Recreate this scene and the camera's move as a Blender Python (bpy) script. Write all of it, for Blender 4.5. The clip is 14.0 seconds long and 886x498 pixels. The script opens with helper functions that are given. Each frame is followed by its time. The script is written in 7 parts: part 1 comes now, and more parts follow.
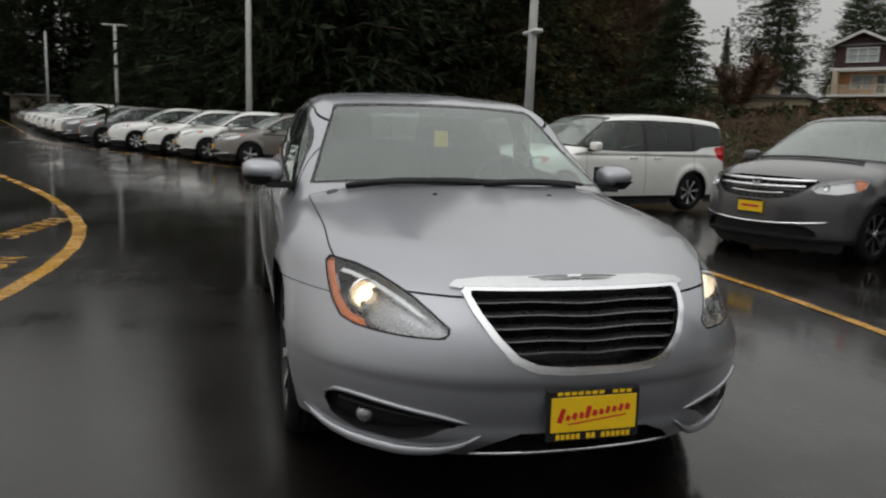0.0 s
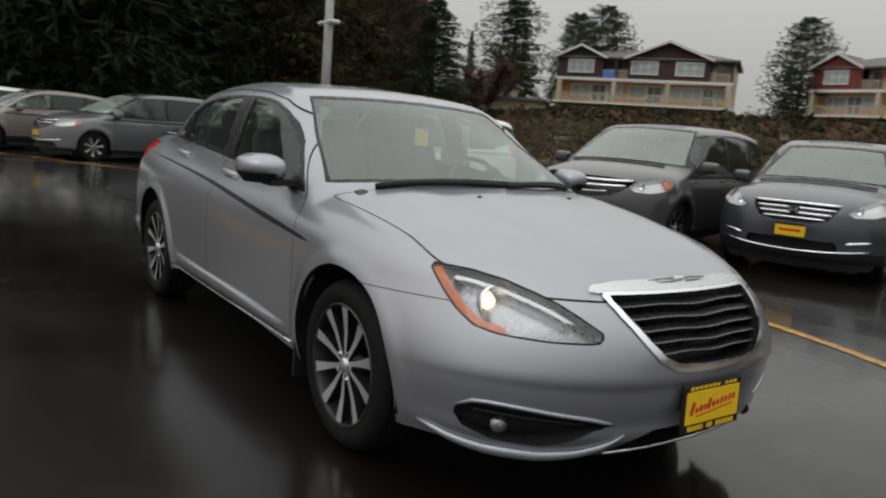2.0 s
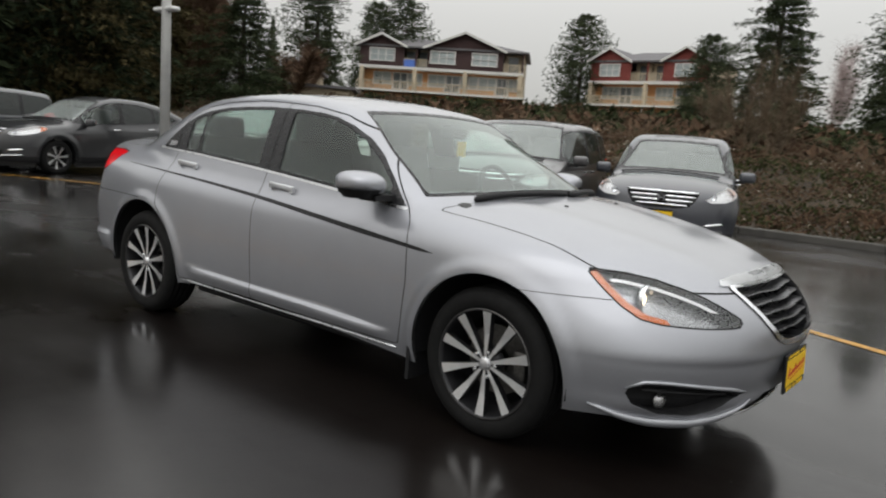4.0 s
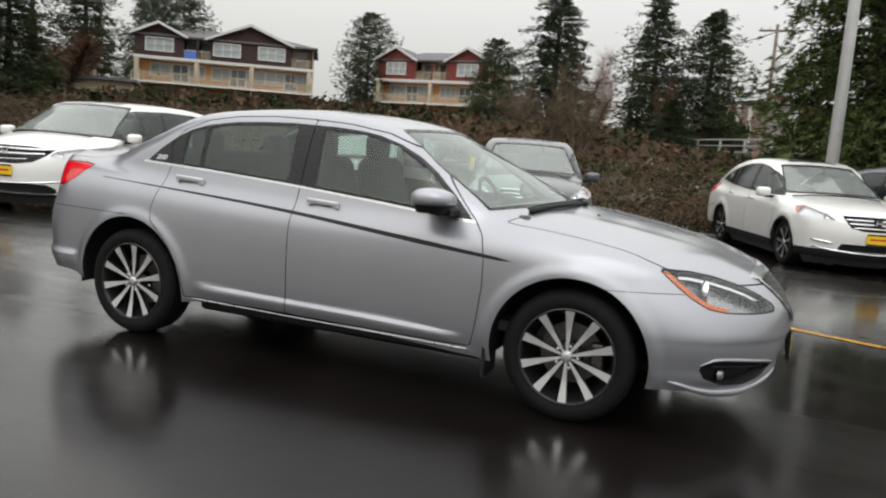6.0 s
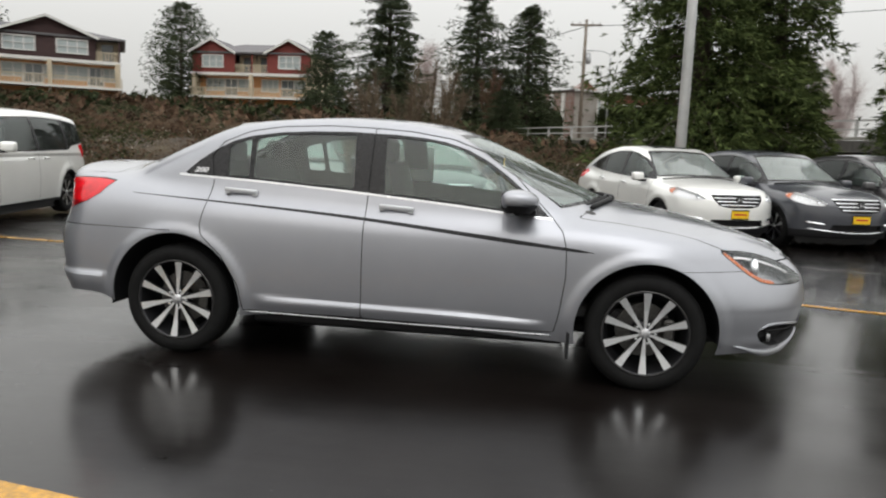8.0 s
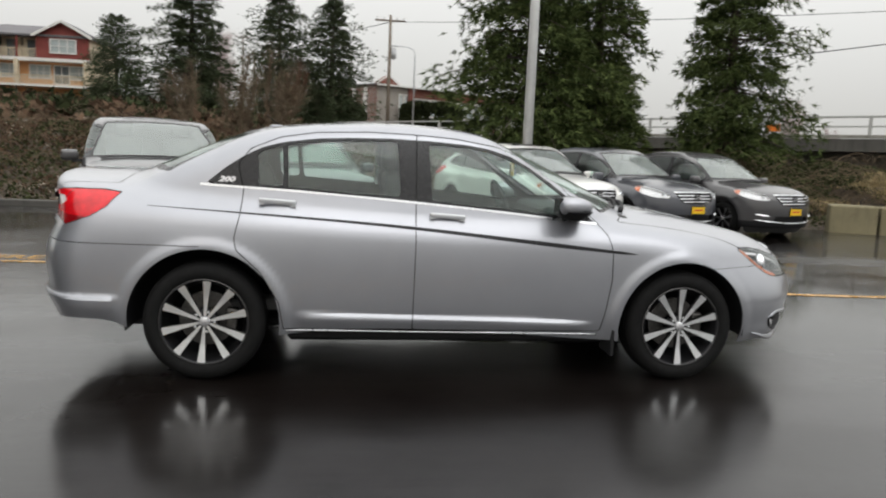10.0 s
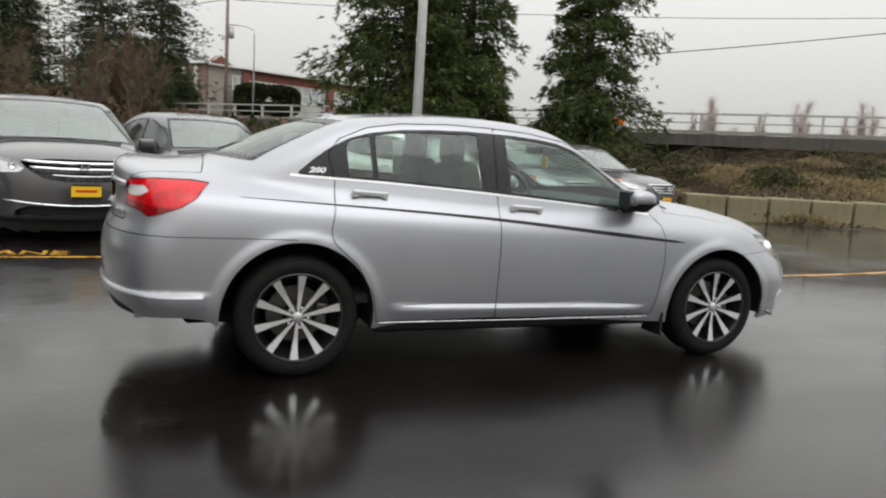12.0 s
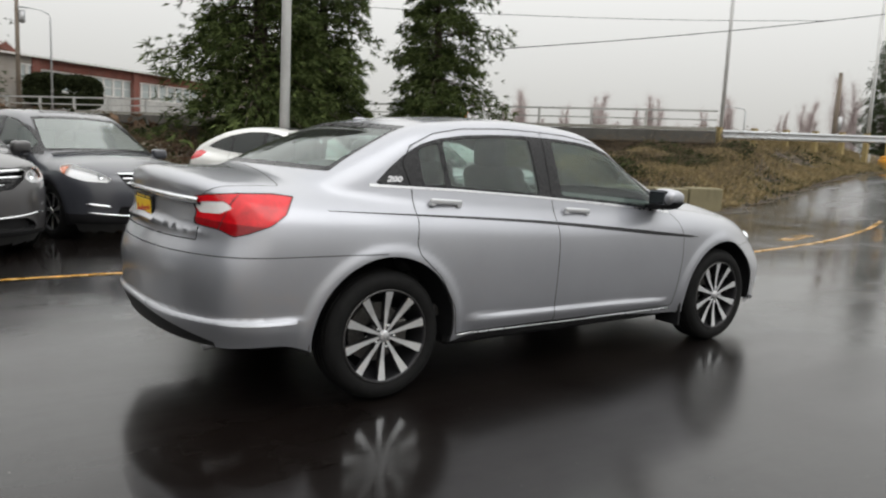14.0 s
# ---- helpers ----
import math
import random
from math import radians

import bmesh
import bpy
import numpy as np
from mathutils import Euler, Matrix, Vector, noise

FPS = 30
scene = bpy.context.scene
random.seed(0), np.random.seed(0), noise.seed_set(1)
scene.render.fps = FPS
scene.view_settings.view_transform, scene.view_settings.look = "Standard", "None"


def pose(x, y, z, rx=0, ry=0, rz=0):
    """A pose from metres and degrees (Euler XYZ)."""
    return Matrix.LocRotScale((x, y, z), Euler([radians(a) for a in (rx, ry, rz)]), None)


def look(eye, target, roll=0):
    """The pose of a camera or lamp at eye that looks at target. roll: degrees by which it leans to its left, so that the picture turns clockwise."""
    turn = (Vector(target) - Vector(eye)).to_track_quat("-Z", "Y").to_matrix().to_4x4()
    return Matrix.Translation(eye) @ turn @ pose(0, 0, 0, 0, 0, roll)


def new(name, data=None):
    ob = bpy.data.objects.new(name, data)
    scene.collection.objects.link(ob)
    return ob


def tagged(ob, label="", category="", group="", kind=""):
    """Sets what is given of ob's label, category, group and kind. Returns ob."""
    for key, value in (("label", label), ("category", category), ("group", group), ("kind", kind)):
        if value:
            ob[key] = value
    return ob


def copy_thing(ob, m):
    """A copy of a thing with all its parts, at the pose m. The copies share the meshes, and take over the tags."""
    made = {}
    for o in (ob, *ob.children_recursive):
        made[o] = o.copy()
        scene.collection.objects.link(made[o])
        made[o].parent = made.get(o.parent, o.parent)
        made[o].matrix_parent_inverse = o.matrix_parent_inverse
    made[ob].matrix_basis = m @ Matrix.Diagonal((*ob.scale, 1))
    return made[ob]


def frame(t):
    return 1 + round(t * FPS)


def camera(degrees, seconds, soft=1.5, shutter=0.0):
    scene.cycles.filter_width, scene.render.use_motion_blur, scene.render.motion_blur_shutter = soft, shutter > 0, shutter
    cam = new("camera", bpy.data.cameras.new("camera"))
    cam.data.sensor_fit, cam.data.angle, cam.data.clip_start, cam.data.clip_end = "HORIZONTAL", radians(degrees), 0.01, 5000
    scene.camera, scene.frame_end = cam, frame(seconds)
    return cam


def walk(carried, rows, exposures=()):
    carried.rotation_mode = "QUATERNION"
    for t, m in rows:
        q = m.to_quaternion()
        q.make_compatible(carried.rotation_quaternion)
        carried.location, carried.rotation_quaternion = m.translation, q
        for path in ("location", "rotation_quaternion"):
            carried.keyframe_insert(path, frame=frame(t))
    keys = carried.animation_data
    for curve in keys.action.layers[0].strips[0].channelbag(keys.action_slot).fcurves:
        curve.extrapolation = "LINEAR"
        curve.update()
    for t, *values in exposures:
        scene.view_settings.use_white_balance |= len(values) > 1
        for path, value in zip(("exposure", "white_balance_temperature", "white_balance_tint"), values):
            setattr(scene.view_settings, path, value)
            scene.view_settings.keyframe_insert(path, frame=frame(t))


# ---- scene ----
cam = camera(61.8, 14.0, 2.1, 0.5)
PATH = [
    (0, (4.411, -1.07, 1.259), (2.509, -0.539, 0.943), 2.0),
    (0.5, (4.304, -1.347, 1.23), (2.45, -0.671, 0.908), 2.6),
    (1, (4.132, -1.612, 1.26), (2.341, -0.771, 0.965), 3.8),
    (1.5, (3.981, -1.909, 1.241), (2.273, -0.907, 0.955), 3.8),
    (2, (3.83, -2.196, 1.235), (2.221, -1.046, 0.932), 4.4),
    (2.2, (3.76, -2.317, 1.232), (2.189, -1.115, 0.933), 3.5),
    (4.3, (3.007, -3.578, 1.278), (1.841, -1.979, 0.995), 4.2),
    (4.5, (2.916, -3.697, 1.278), (1.803, -2.057, 1.008), 3.9),
    (5, (2.682, -3.982, 1.299), (1.728, -2.243, 1.043), 2.6),
    (5.5, (2.385, -4.196, 1.285), (1.553, -2.397, 1.015), 3.3),
    (6, (2.105, -4.38, 1.293), (1.365, -2.542, 1.025), 4.2),
    (6.5, (1.81, -4.615, 1.292), (1.188, -2.734, 1.014), 3.3),
    (7, (1.492, -4.755, 1.269), (0.976, -2.842, 0.992), 2.8),
    (7.5, (1.159, -4.866, 1.289), (0.772, -2.923, 1.015), 3.4),
    (8, (0.825, -5.008, 1.289), (0.544, -3.045, 1.026), 2.4),
    (8.2, (0.689, -5.035, 1.289), (0.459, -3.067, 1.019), 2.1),
    (10.5, (-1.018, -4.978, 1.315), (-0.64, -3.03, 1.064), 2.9),
    (11, (-1.384, -4.94, 1.307), (-0.908, -3.01, 1.087), 3.5),
    (11.5, (-1.727, -4.872, 1.285), (-1.11, -2.986, 1.036), 4.4),
    (12, (-2.086, -4.746, 1.278), (-1.366, -2.9, 1.006), 3.5),
    (12.5, (-2.446, -4.624, 1.271), (-1.63, -2.814, 1.032), 3.1),
    (13, (-2.754, -4.476, 1.252), (-1.812, -2.729, 0.998), 3.0),
    (13.5, (-3.023, -4.247, 1.27), (-1.971, -2.572, 0.976), 2.4),
    (14, (-3.284, -4.0, 1.279), (-2.13, -2.389, 1.012), 2.7),
]
EXPOSURES = [(0, -0.7), (1, -0.68), (2.2, -0.55), (4.3, -0.12), (5.5, 0.0), (14, 0.05)]
walk(cam, [(t, look(eye, target, roll)) for t, eye, target, roll in PATH], EXPOSURES)
# ---- light ----
world = bpy.data.worlds.new("overcast")
scene.world = world
world.use_nodes = True
wn = world.node_tree
sky = wn.nodes.new("ShaderNodeTexSky")
sky.sky_type, sky.sun_disc = "NISHITA", False
sky.sun_elevation, sky.sun_rotation = radians(38), radians(200)
sky.dust_density, sky.air_density = 6.0, 1.0
veil = wn.nodes.new("ShaderNodeMix")
veil.data_type = "RGBA"
veil.inputs[0].default_value = 0.93
dome = wn.nodes.new("ShaderNodeTexCoord")
height = wn.nodes.new("ShaderNodeSeparateXYZ")
grade = wn.nodes.new("ShaderNodeValToRGB")
wn.links.new(dome.outputs["Generated"], height.inputs[0])
wn.links.new(height.outputs[2], grade.inputs[0])
# an overcast dome is about three times as bright overhead as at the horizon
LOW, HIGH = 0.24, 1.0
grade.color_ramp.elements[0].color = (LOW, LOW * 0.992, LOW * 0.95, 1)
grade.color_ramp.elements[1].color = (HIGH, HIGH * 1.0, HIGH * 0.985, 1)
lift = wn.nodes.new("ShaderNodeVectorMath")
lift.operation = "SCALE"
lift.inputs[3].default_value = 23.0
wn.links.new(grade.outputs[0], lift.inputs[0])
wn.links.new(lift.outputs[0], veil.inputs[7])
bg = wn.nodes["Background"]
bg.inputs["Strength"].default_value = 0.1
wn.links.new(sky.outputs[0], veil.inputs[6])
wn.links.new(veil.outputs[2], bg.inputs[0])
sun = new("sun", bpy.data.lights.new("sun", "SUN"))
sun.data.energy, sun.data.angle = 0.6, radians(40)
sun.matrix_world = look((6, -14, 24), (0, 0, 0))
# ---- materials ----
class Nodes:
    """A material's nodes, by short calls."""

    def __init__(self, name):
        self.mat = bpy.data.materials.new(name)
        self.mat.use_nodes = True
        self.t = self.mat.node_tree
        self.b = self.t.nodes["Principled BSDF"]
        self.out = self.t.nodes["Material Output"]

    def add(self, kind, **v):
        n = self.t.nodes.new("ShaderNode" + kind)
        for k, x in v.items():
            n.inputs[k.replace("_", " ")].default_value = x
        return n

    def link(self, a, b):
        self.t.links.new(a, b)

    def pos(self, scale=1.0, obj=True):
        c = self.add("TexCoord")
        m = self.add("Mapping")
        m.inputs["Scale"].default_value = (scale,) * 3 if not isinstance(scale, tuple) else scale
        self.link(c.outputs["Object" if obj else "Generated"], m.inputs[0])
        return m.outputs[0]

    def noise(self, scale, detail=4, rough=0.6, vec=None):
        n = self.add("TexNoise", Scale=scale, Detail=detail, Roughness=rough)
        if vec is not None:
            self.link(vec, n.inputs["Vector"])
        return n.outputs[0]

    def ramp(self, fac, stops):
        r = self.add("ValToRGB")
        e = r.color_ramp.elements
        while len(e) < len(stops):
            e.new(0.5)
        for k, (p, c) in enumerate(stops):
            e[k].position = p
            e[k].color = (*c, 1) if isinstance(c, tuple) else (c, c, c, 1)
        self.link(fac, r.inputs[0])
        return r.outputs[0]

    def mix(self, fac, a, b, mode="MIX"):
        m = self.t.nodes.new("ShaderNodeMix")
        m.data_type, m.blend_type = "RGBA", mode
        for sock, v in ((m.inputs[0], fac), (m.inputs[6], a), (m.inputs[7], b)):
            if isinstance(v, (int, float)):
                sock.default_value = v
            elif isinstance(v, tuple):
                sock.default_value = (*v, 1)
            else:
                self.link(v, sock)
        return m.outputs[2]

    def math(self, op, a, b=0.0):
        m = self.t.nodes.new("ShaderNodeMath")
        m.operation = op
        for sock, v in ((m.inputs[0], a), (m.inputs[1], b)):
            if isinstance(v, (int, float)):
                sock.default_value = v
            else:
                self.link(v, sock)
        return m.outputs[0]

    def bump(self, height, strength=0.3, dist=0.01):
        n = self.add("Bump", Strength=strength, Distance=dist)
        self.link(height, n.inputs["Height"])
        self.link(n.outputs[0], self.b.inputs["Normal"])
        return n

    def set(self, **v):
        for k, x in v.items():
            s = self.b.inputs[k.replace("_", " ")]
            if isinstance(x, tuple):
                s.default_value = (*x, 1) if len(x) == 3 and k != "Normal" else x
            elif isinstance(x, (int, float)):
                s.default_value = x
            else:
                self.link(x, s)
        return self


def simple(name, col, rough=0.5, metal=0.0, var=0.15, scale=8.0, bumps=0.0, coat=0.0):
    n = Nodes(name)
    v = n.noise(scale, 5, 0.65, n.pos())
    dark, light = tuple(c * (1 - var) for c in col), tuple(min(1, c * (1 + var)) for c in col)
    n.set(Base_Color=n.ramp(v, [(0.3, dark), (0.7, light)]), Metallic=metal, Coat_Weight=coat, Coat_Roughness=0.04)
    n.set(Roughness=n.ramp(n.noise(scale * 3.1, 3, 0.6, n.pos()), [(0.3, max(0.0, rough - 0.06)), (0.7, min(1, rough + 0.06))]))
    if bumps:
        n.bump(n.noise(scale * 6, 4, 0.7, n.pos()), bumps, 0.005)
    return n.mat


def paint(name, col=None, metal=0.6, rough=0.34, flake=0.12):
    """Car paint under clear lacquer; with no colour it takes the object's own."""
    n = Nodes(name)
    p = n.pos()
    if col is None:
        base = n.add("ObjectInfo").outputs["Color"]
    else:
        c = n.add("RGB")
        c.outputs[0].default_value = (*col, 1)
        base = c.outputs[0]
    fl = n.ramp(n.noise(900, 2, 0.5, p), [(0.35, 1 - flake), (0.65, 1 + 0 * flake)])
    film = n.ramp(n.noise(2.2, 6, 0.65, p), [(0.35, 0.94), (0.65, 1.0)])
    col_ = n.mix(1.0, n.mix(1.0, base, fl, "MULTIPLY"), film, "MULTIPLY")
    n.set(Base_Color=col_, Metallic=metal, Roughness=rough, Coat_Weight=1.0)
    n.set(Coat_Roughness=n.ramp(n.noise(5, 6, 0.7, p), [(0.35, 0.07), (0.75, 0.2)]))
    return n.mat


def glazing(name, tint, bright=0.04, rough=0.0, film=0.0):
    """Thin pane: clear with a tint, and a mirror that grows towards grazing, alike from both faces."""
    n = Nodes(name)
    tr = n.add("BsdfTransparent")
    tr.inputs[0].default_value = (*tint, 1)
    gl = n.add("BsdfGlossy")
    gl.inputs["Roughness"].default_value = rough
    gl.inputs["Color"].default_value = (0.95, 1.0, 0.98, 1)
    lw = n.add("LayerWeight")
    gloss = n.math("ADD", n.math("MULTIPLY", n.math("POWER", lw.outputs["Facing"], 5.0), 1 - bright), bright)
    ms = n.t.nodes.new("ShaderNodeMixShader")
    n.link(gloss, ms.inputs[0])
    n.link(tr.outputs[0], ms.inputs[1])
    n.link(gl.outputs[0], ms.inputs[2])
    if film:
        # a pale diffuse film: drizzle, and haze painted in where film is raised
        df = n.add("BsdfDiffuse")
        df.inputs[0].default_value = (0.8, 0.86, 0.84, 1)
        m2 = n.t.nodes.new("ShaderNodeMixShader")
        n.link(n.ramp(n.noise(3.0, 6, 0.7, n.pos()), [(0.3, film * 0.75), (0.7, film * 1.25)]), m2.inputs[0])
        n.link(ms.outputs[0], m2.inputs[1])
        n.link(df.outputs[0], m2.inputs[2])
        ms = m2
    n.link(ms.outputs[0], n.out.inputs[0])
    return n.mat


SILVER = paint("silver_paint", (0.352, 0.360, 0.388), 0.72, 0.40)
HANDLE = paint("silver_fittings", (0.56, 0.57, 0.59), 0.2, 0.4)
PAINT = paint("car_paint", None, 0.18, 0.35)
GLOSS_BLACK = simple("gloss_black", (0.012, 0.012, 0.013), 0.28, 0, 0.1)
GLOSS_BLACK.node_tree.nodes["Principled BSDF"].inputs["Specular IOR Level"].default_value = 0.3
TRIM = simple("black_plastic", (0.010, 0.010, 0.011), 0.6, 0, 0.2, 30, 0.15)
RUBBER = simple("tyre_rubber", (0.008, 0.008, 0.008), 0.75, 0, 0.25, 25, 0.2)
SATIN = simple("satin_metal", (0.60, 0.61, 0.62), 0.3, 1.0, 0.05)
RUBBER.node_tree.nodes["Principled BSDF"].inputs["Specular IOR Level"].default_value = 0.15
TRIM.node_tree.nodes["Principled BSDF"].inputs["Specular IOR Level"].default_value = 0.3
CHROME = simple("chrome", (0.80, 0.81, 0.83), 0.2, 1.0, 0.03)
ALLOY = simple("machined_alloy", (0.84, 0.85, 0.86), 0.34, 1.0, 0.05, 40)
DARK_ALLOY = simple("dark_alloy", (0.02, 0.02, 0.022), 0.4, 0.5, 0.1, 30)
# dark tint stands in for the dark surroundings this mirror would reflect
MIRROR_GLASS = simple("mirror_glass", (0.16, 0.17, 0.19), 0.05, 1.0, 0.05)
STEEL = simple("brake_steel", (0.12, 0.115, 0.11), 0.5, 0.9, 0.3, 60)
GLASS = glazing("window_glass", (0.76, 0.87, 0.82), 0.055, film=0.016)
DARK_GLASS = glazing("privacy_glass", (0.16, 0.18, 0.17), film=0.02)
SHIELD = glazing("windscreen_glass", (0.68, 0.79, 0.75), 0.09, film=0.08)
# pale film raised beyond drizzle, painting the sky's brightness onto parked windscreens
WET_HAZE_SHIELD = glazing("wet_haze_windscreen_glass", (0.66, 0.78, 0.75), 0.09, film=0.17)
LENS = glazing("lamp_lens", (0.92, 0.93, 0.94))
REFLECTOR = simple("lamp_reflector", (0.34, 0.34, 0.345), 0.28, 0.8, 0.1, 30)
PALE_REFLECTOR = simple("pale_reflector", (0.50, 0.50, 0.51), 0.3, 0.7, 0.1, 30)
AMBER = simple("amber_lens", (0.56, 0.125, 0.02), 0.15, 0, 0.1, 40, coat=0.6)
RED_LENS = simple("red_lens", (0.55, 0.004, 0.010), 0.16, 0, 0.3, 16, coat=0.1)
DARK_RED = simple("deep_red_lens", (0.22, 0.002, 0.005), 0.16, 0, 0.3, 16, coat=0.1)
WHITE_LENS = simple("white_lens", (0.75, 0.74, 0.74), 0.15, 0, 0.05, 60, coat=0.8)
SEAT = simple("dark_seat", (0.03, 0.03, 0.032), 0.6, 0, 0.2, 12, 0.2)
CABIN = simple("cabin_lining", (0.045, 0.045, 0.045), 0.75, 0, 0.2, 6, 0.1)
YELLOW = simple("plate_yellow", (0.78, 0.5, 0.01), 0.35, 0, 0.05, 20)
PLATE_RED = simple("script_red", (0.5, 0.02, 0.02), 0.4, 0, 0.05)
BULB_N = Nodes("headlight_lamp")
BULB_N.set(Base_Color=(0.9, 0.8, 0.6), Roughness=0.1, Emission_Color=(1.0, 0.78, 0.52), Emission_Strength=3.2)
BULB = BULB_N.mat
BLADE = simple("dark_blade", (0.10, 0.10, 0.105), 0.3, 0.8, 0.1, 20)
PAPER = simple("paper", (0.75, 0.76, 0.75), 0.6, 0, 0.08, 30)
def asphalt():
    n = Nodes("wet_asphalt")
    p = n.pos()
    big = n.noise(0.16, 6, 0.6, p)
    mid_ = n.noise(0.9, 6, 0.65, p)
    grit = n.noise(120, 3, 0.7, p)
    streak = n.add("Mapping")
    n.link(n.add("TexCoord").outputs["Object"], streak.inputs[0])
    streak.inputs["Scale"].default_value = (0.12, 0.9, 1)
    st = n.noise(1.2, 5, 0.6, streak.outputs[0])
    base = n.mix(n.ramp(mid_, [(0.3, 0.0), (0.7, 1.0)]), (0.0026, 0.0018, 0.0015), (0.0065, 0.0047, 0.0040))
    base = n.mix(n.ramp(grit, [(0.45, 0.0), (0.75, 0.5)]), base, (0.0125, 0.0106, 0.0095))
    speck = n.noise(38, 2, 0.5, p)
    base = n.mix(n.ramp(speck, [(0.74, 0.0), (0.78, 0.8)]), base, (0.10, 0.095, 0.085))
    wet = n.math("ADD", n.math("MULTIPLY", big, 0.5), n.math("ADD", n.math("MULTIPLY", st, 0.3), n.math("MULTIPLY", mid_, 0.2)))
    # grainy stone under a film of water that thins out in patches
    n.set(Base_Color=base, Coat_IOR=1.42)
    n.set(Specular_IOR_Level=n.ramp(wet, [(0.44, 0.02), (0.60, 0.22)]))
    n.set(Roughness=n.ramp(wet, [(0.34, 0.30), (0.5, 0.38), (0.66, 0.46)]))
    n.set(Coat_Weight=n.ramp(wet, [(0.36, 1.0), (0.5, 0.9), (0.64, 0.6)]))
    n.set(Coat_Roughness=n.ramp(wet, [(0.34, 0.04), (0.48, 0.09), (0.64, 0.26)]))
    h = n.math("ADD", n.math("MULTIPLY", grit, n.ramp(wet, [(0.42, 0.05), (0.62, 0.6)])), n.math("MULTIPLY", n.noise(14, 4, 0.6, p), 0.25))
    bm_ = n.bump(h, 0.16, 0.006)
    n.link(bm_.outputs[0], n.b.inputs["Coat Normal"])
    return n.mat


def leaf(name, dark, light, rough=0.85):
    """Foliage whose pieces differ one by one."""
    n = Nodes(name)
    g = n.add("NewGeometry")
    v = n.noise(1.3, 3, 0.6, n.pos())
    f = n.math("ADD", n.math("MULTIPLY", g.outputs["Random Per Island"], 0.6), n.math("MULTIPLY", v, 0.4))
    n.set(Base_Color=n.ramp(f, [(0.2, dark), (0.8, light)]), Roughness=rough, Specular_IOR_Level=0.08)
    return n.mat


def worn_paint():
    n = Nodes("road_paint_yellow")
    p = n.pos()
    wear = n.ramp(n.math("ADD", n.noise(26, 6, 0.75, p), n.math("MULTIPLY", n.noise(2.0, 4, 0.6, p), 0.35)), [(0.5, 0.0), (0.95, 1.0)])
    n.set(Base_Color=n.mix(wear, (0.62, 0.31, 0.02), (0.12, 0.075, 0.03)), Roughness=n.ramp(n.noise(1.5, 4, 0.6, p), [(0.4, 0.16), (0.65, 0.4)]))
    n.bump(n.noise(140, 3, 0.7, p), 0.2, 0.003)
    return n.mat


def soil():
    n = Nodes("bank_soil")
    p = n.pos()
    n.set(Base_Color=n.ramp(n.noise(1.1, 8, 0.75, p), [(0.3, (0.028, 0.020, 0.014)), (0.55, (0.07, 0.052, 0.034)), (0.75, (0.10, 0.082, 0.048))]), Roughness=0.9)
    n.bump(n.noise(9, 6, 0.75, p), 0.8, 0.06)
    return n.mat


def concrete(name, c, bumps=0.3):
    n = Nodes(name)
    p = n.pos()
    a = n.noise(1.6, 8, 0.7, p)
    drip = n.add("Mapping")
    n.link(n.add("TexCoord").outputs["Object"], drip.inputs[0])
    drip.inputs["Scale"].default_value = (3.0, 3.0, 0.35)
    s = n.noise(1.8, 5, 0.6, drip.outputs[0])
    col = n.ramp(a, [(0.3, tuple(v * 0.72 for v in c)), (0.7, c)])
    n.set(Base_Color=n.mix(n.ramp(s, [(0.5, 0.0), (0.75, 0.6)]), col, tuple(v * 0.35 for v in c)), Roughness=0.8)
    n.bump(n.noise(40, 5, 0.7, p), bumps, 0.01)
    return n.mat


def siding(name, c, pitch=7.0):
    n = Nodes(name)
    p = n.pos()
    w = n.add("TexWave", Scale=pitch, Distortion=0.2)
    w.bands_direction = "Z"
    n.link(p, w.inputs[0])
    n.set(Base_Color=n.ramp(n.noise(1.5, 5, 0.6, p), [(0.3, tuple(v * 0.85 for v in c)), (0.7, tuple(min(1, v * 1.12) for v in c))]), Roughness=0.7)
    n.bump(w.outputs[1], 0.4, 0.02)
    return n.mat


def brickwork():
    n = Nodes("red_brick")
    b = n.add("TexBrick", Scale=4.0)
    b.inputs["Color1"].default_value = (0.24, 0.075, 0.05, 1)
    b.inputs["Color2"].default_value = (0.16, 0.05, 0.038, 1)
    b.inputs["Mortar"].default_value = (0.3, 0.28, 0.25, 1)
    n.link(n.pos(), b.inputs[0])
    n.set(Base_Color=n.mix(n.ramp(n.noise(0.8, 5, 0.6, n.pos()), [(0.4, 0.0), (0.8, 0.4)]), b.outputs[0], (0.12, 0.05, 0.04)), Roughness=0.85)
    return n.mat


ASPHALT, ROAD_PAINT, SOIL = asphalt(), worn_paint(), soil()
CONCRETE = concrete("weathered_concrete", (0.34, 0.33, 0.29))
# its dark base carries the shade under the bridge; the kerb shares it
DARK_CONCRETE = concrete("dark_concrete", (0.10, 0.095, 0.085))
MOSSY = concrete("mossy_block", (0.23, 0.20, 0.115), 0.5)
PALE_CONCRETE = concrete("pale_concrete", (0.5, 0.5, 0.48))
NEEDLE = leaf("cedar_needles", (0.020, 0.033, 0.010), (0.105, 0.132, 0.044))
FIR = leaf("fir_needles", (0.022, 0.033, 0.016), (0.092, 0.112, 0.058))
OLIVE = leaf("olive_needles", (0.030, 0.028, 0.013), (0.130, 0.105, 0.050))
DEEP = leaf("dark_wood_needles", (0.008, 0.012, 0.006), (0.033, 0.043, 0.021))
BROADLEAF = leaf("bramble_leaves", (0.018, 0.024, 0.009), (0.075, 0.085, 0.035))
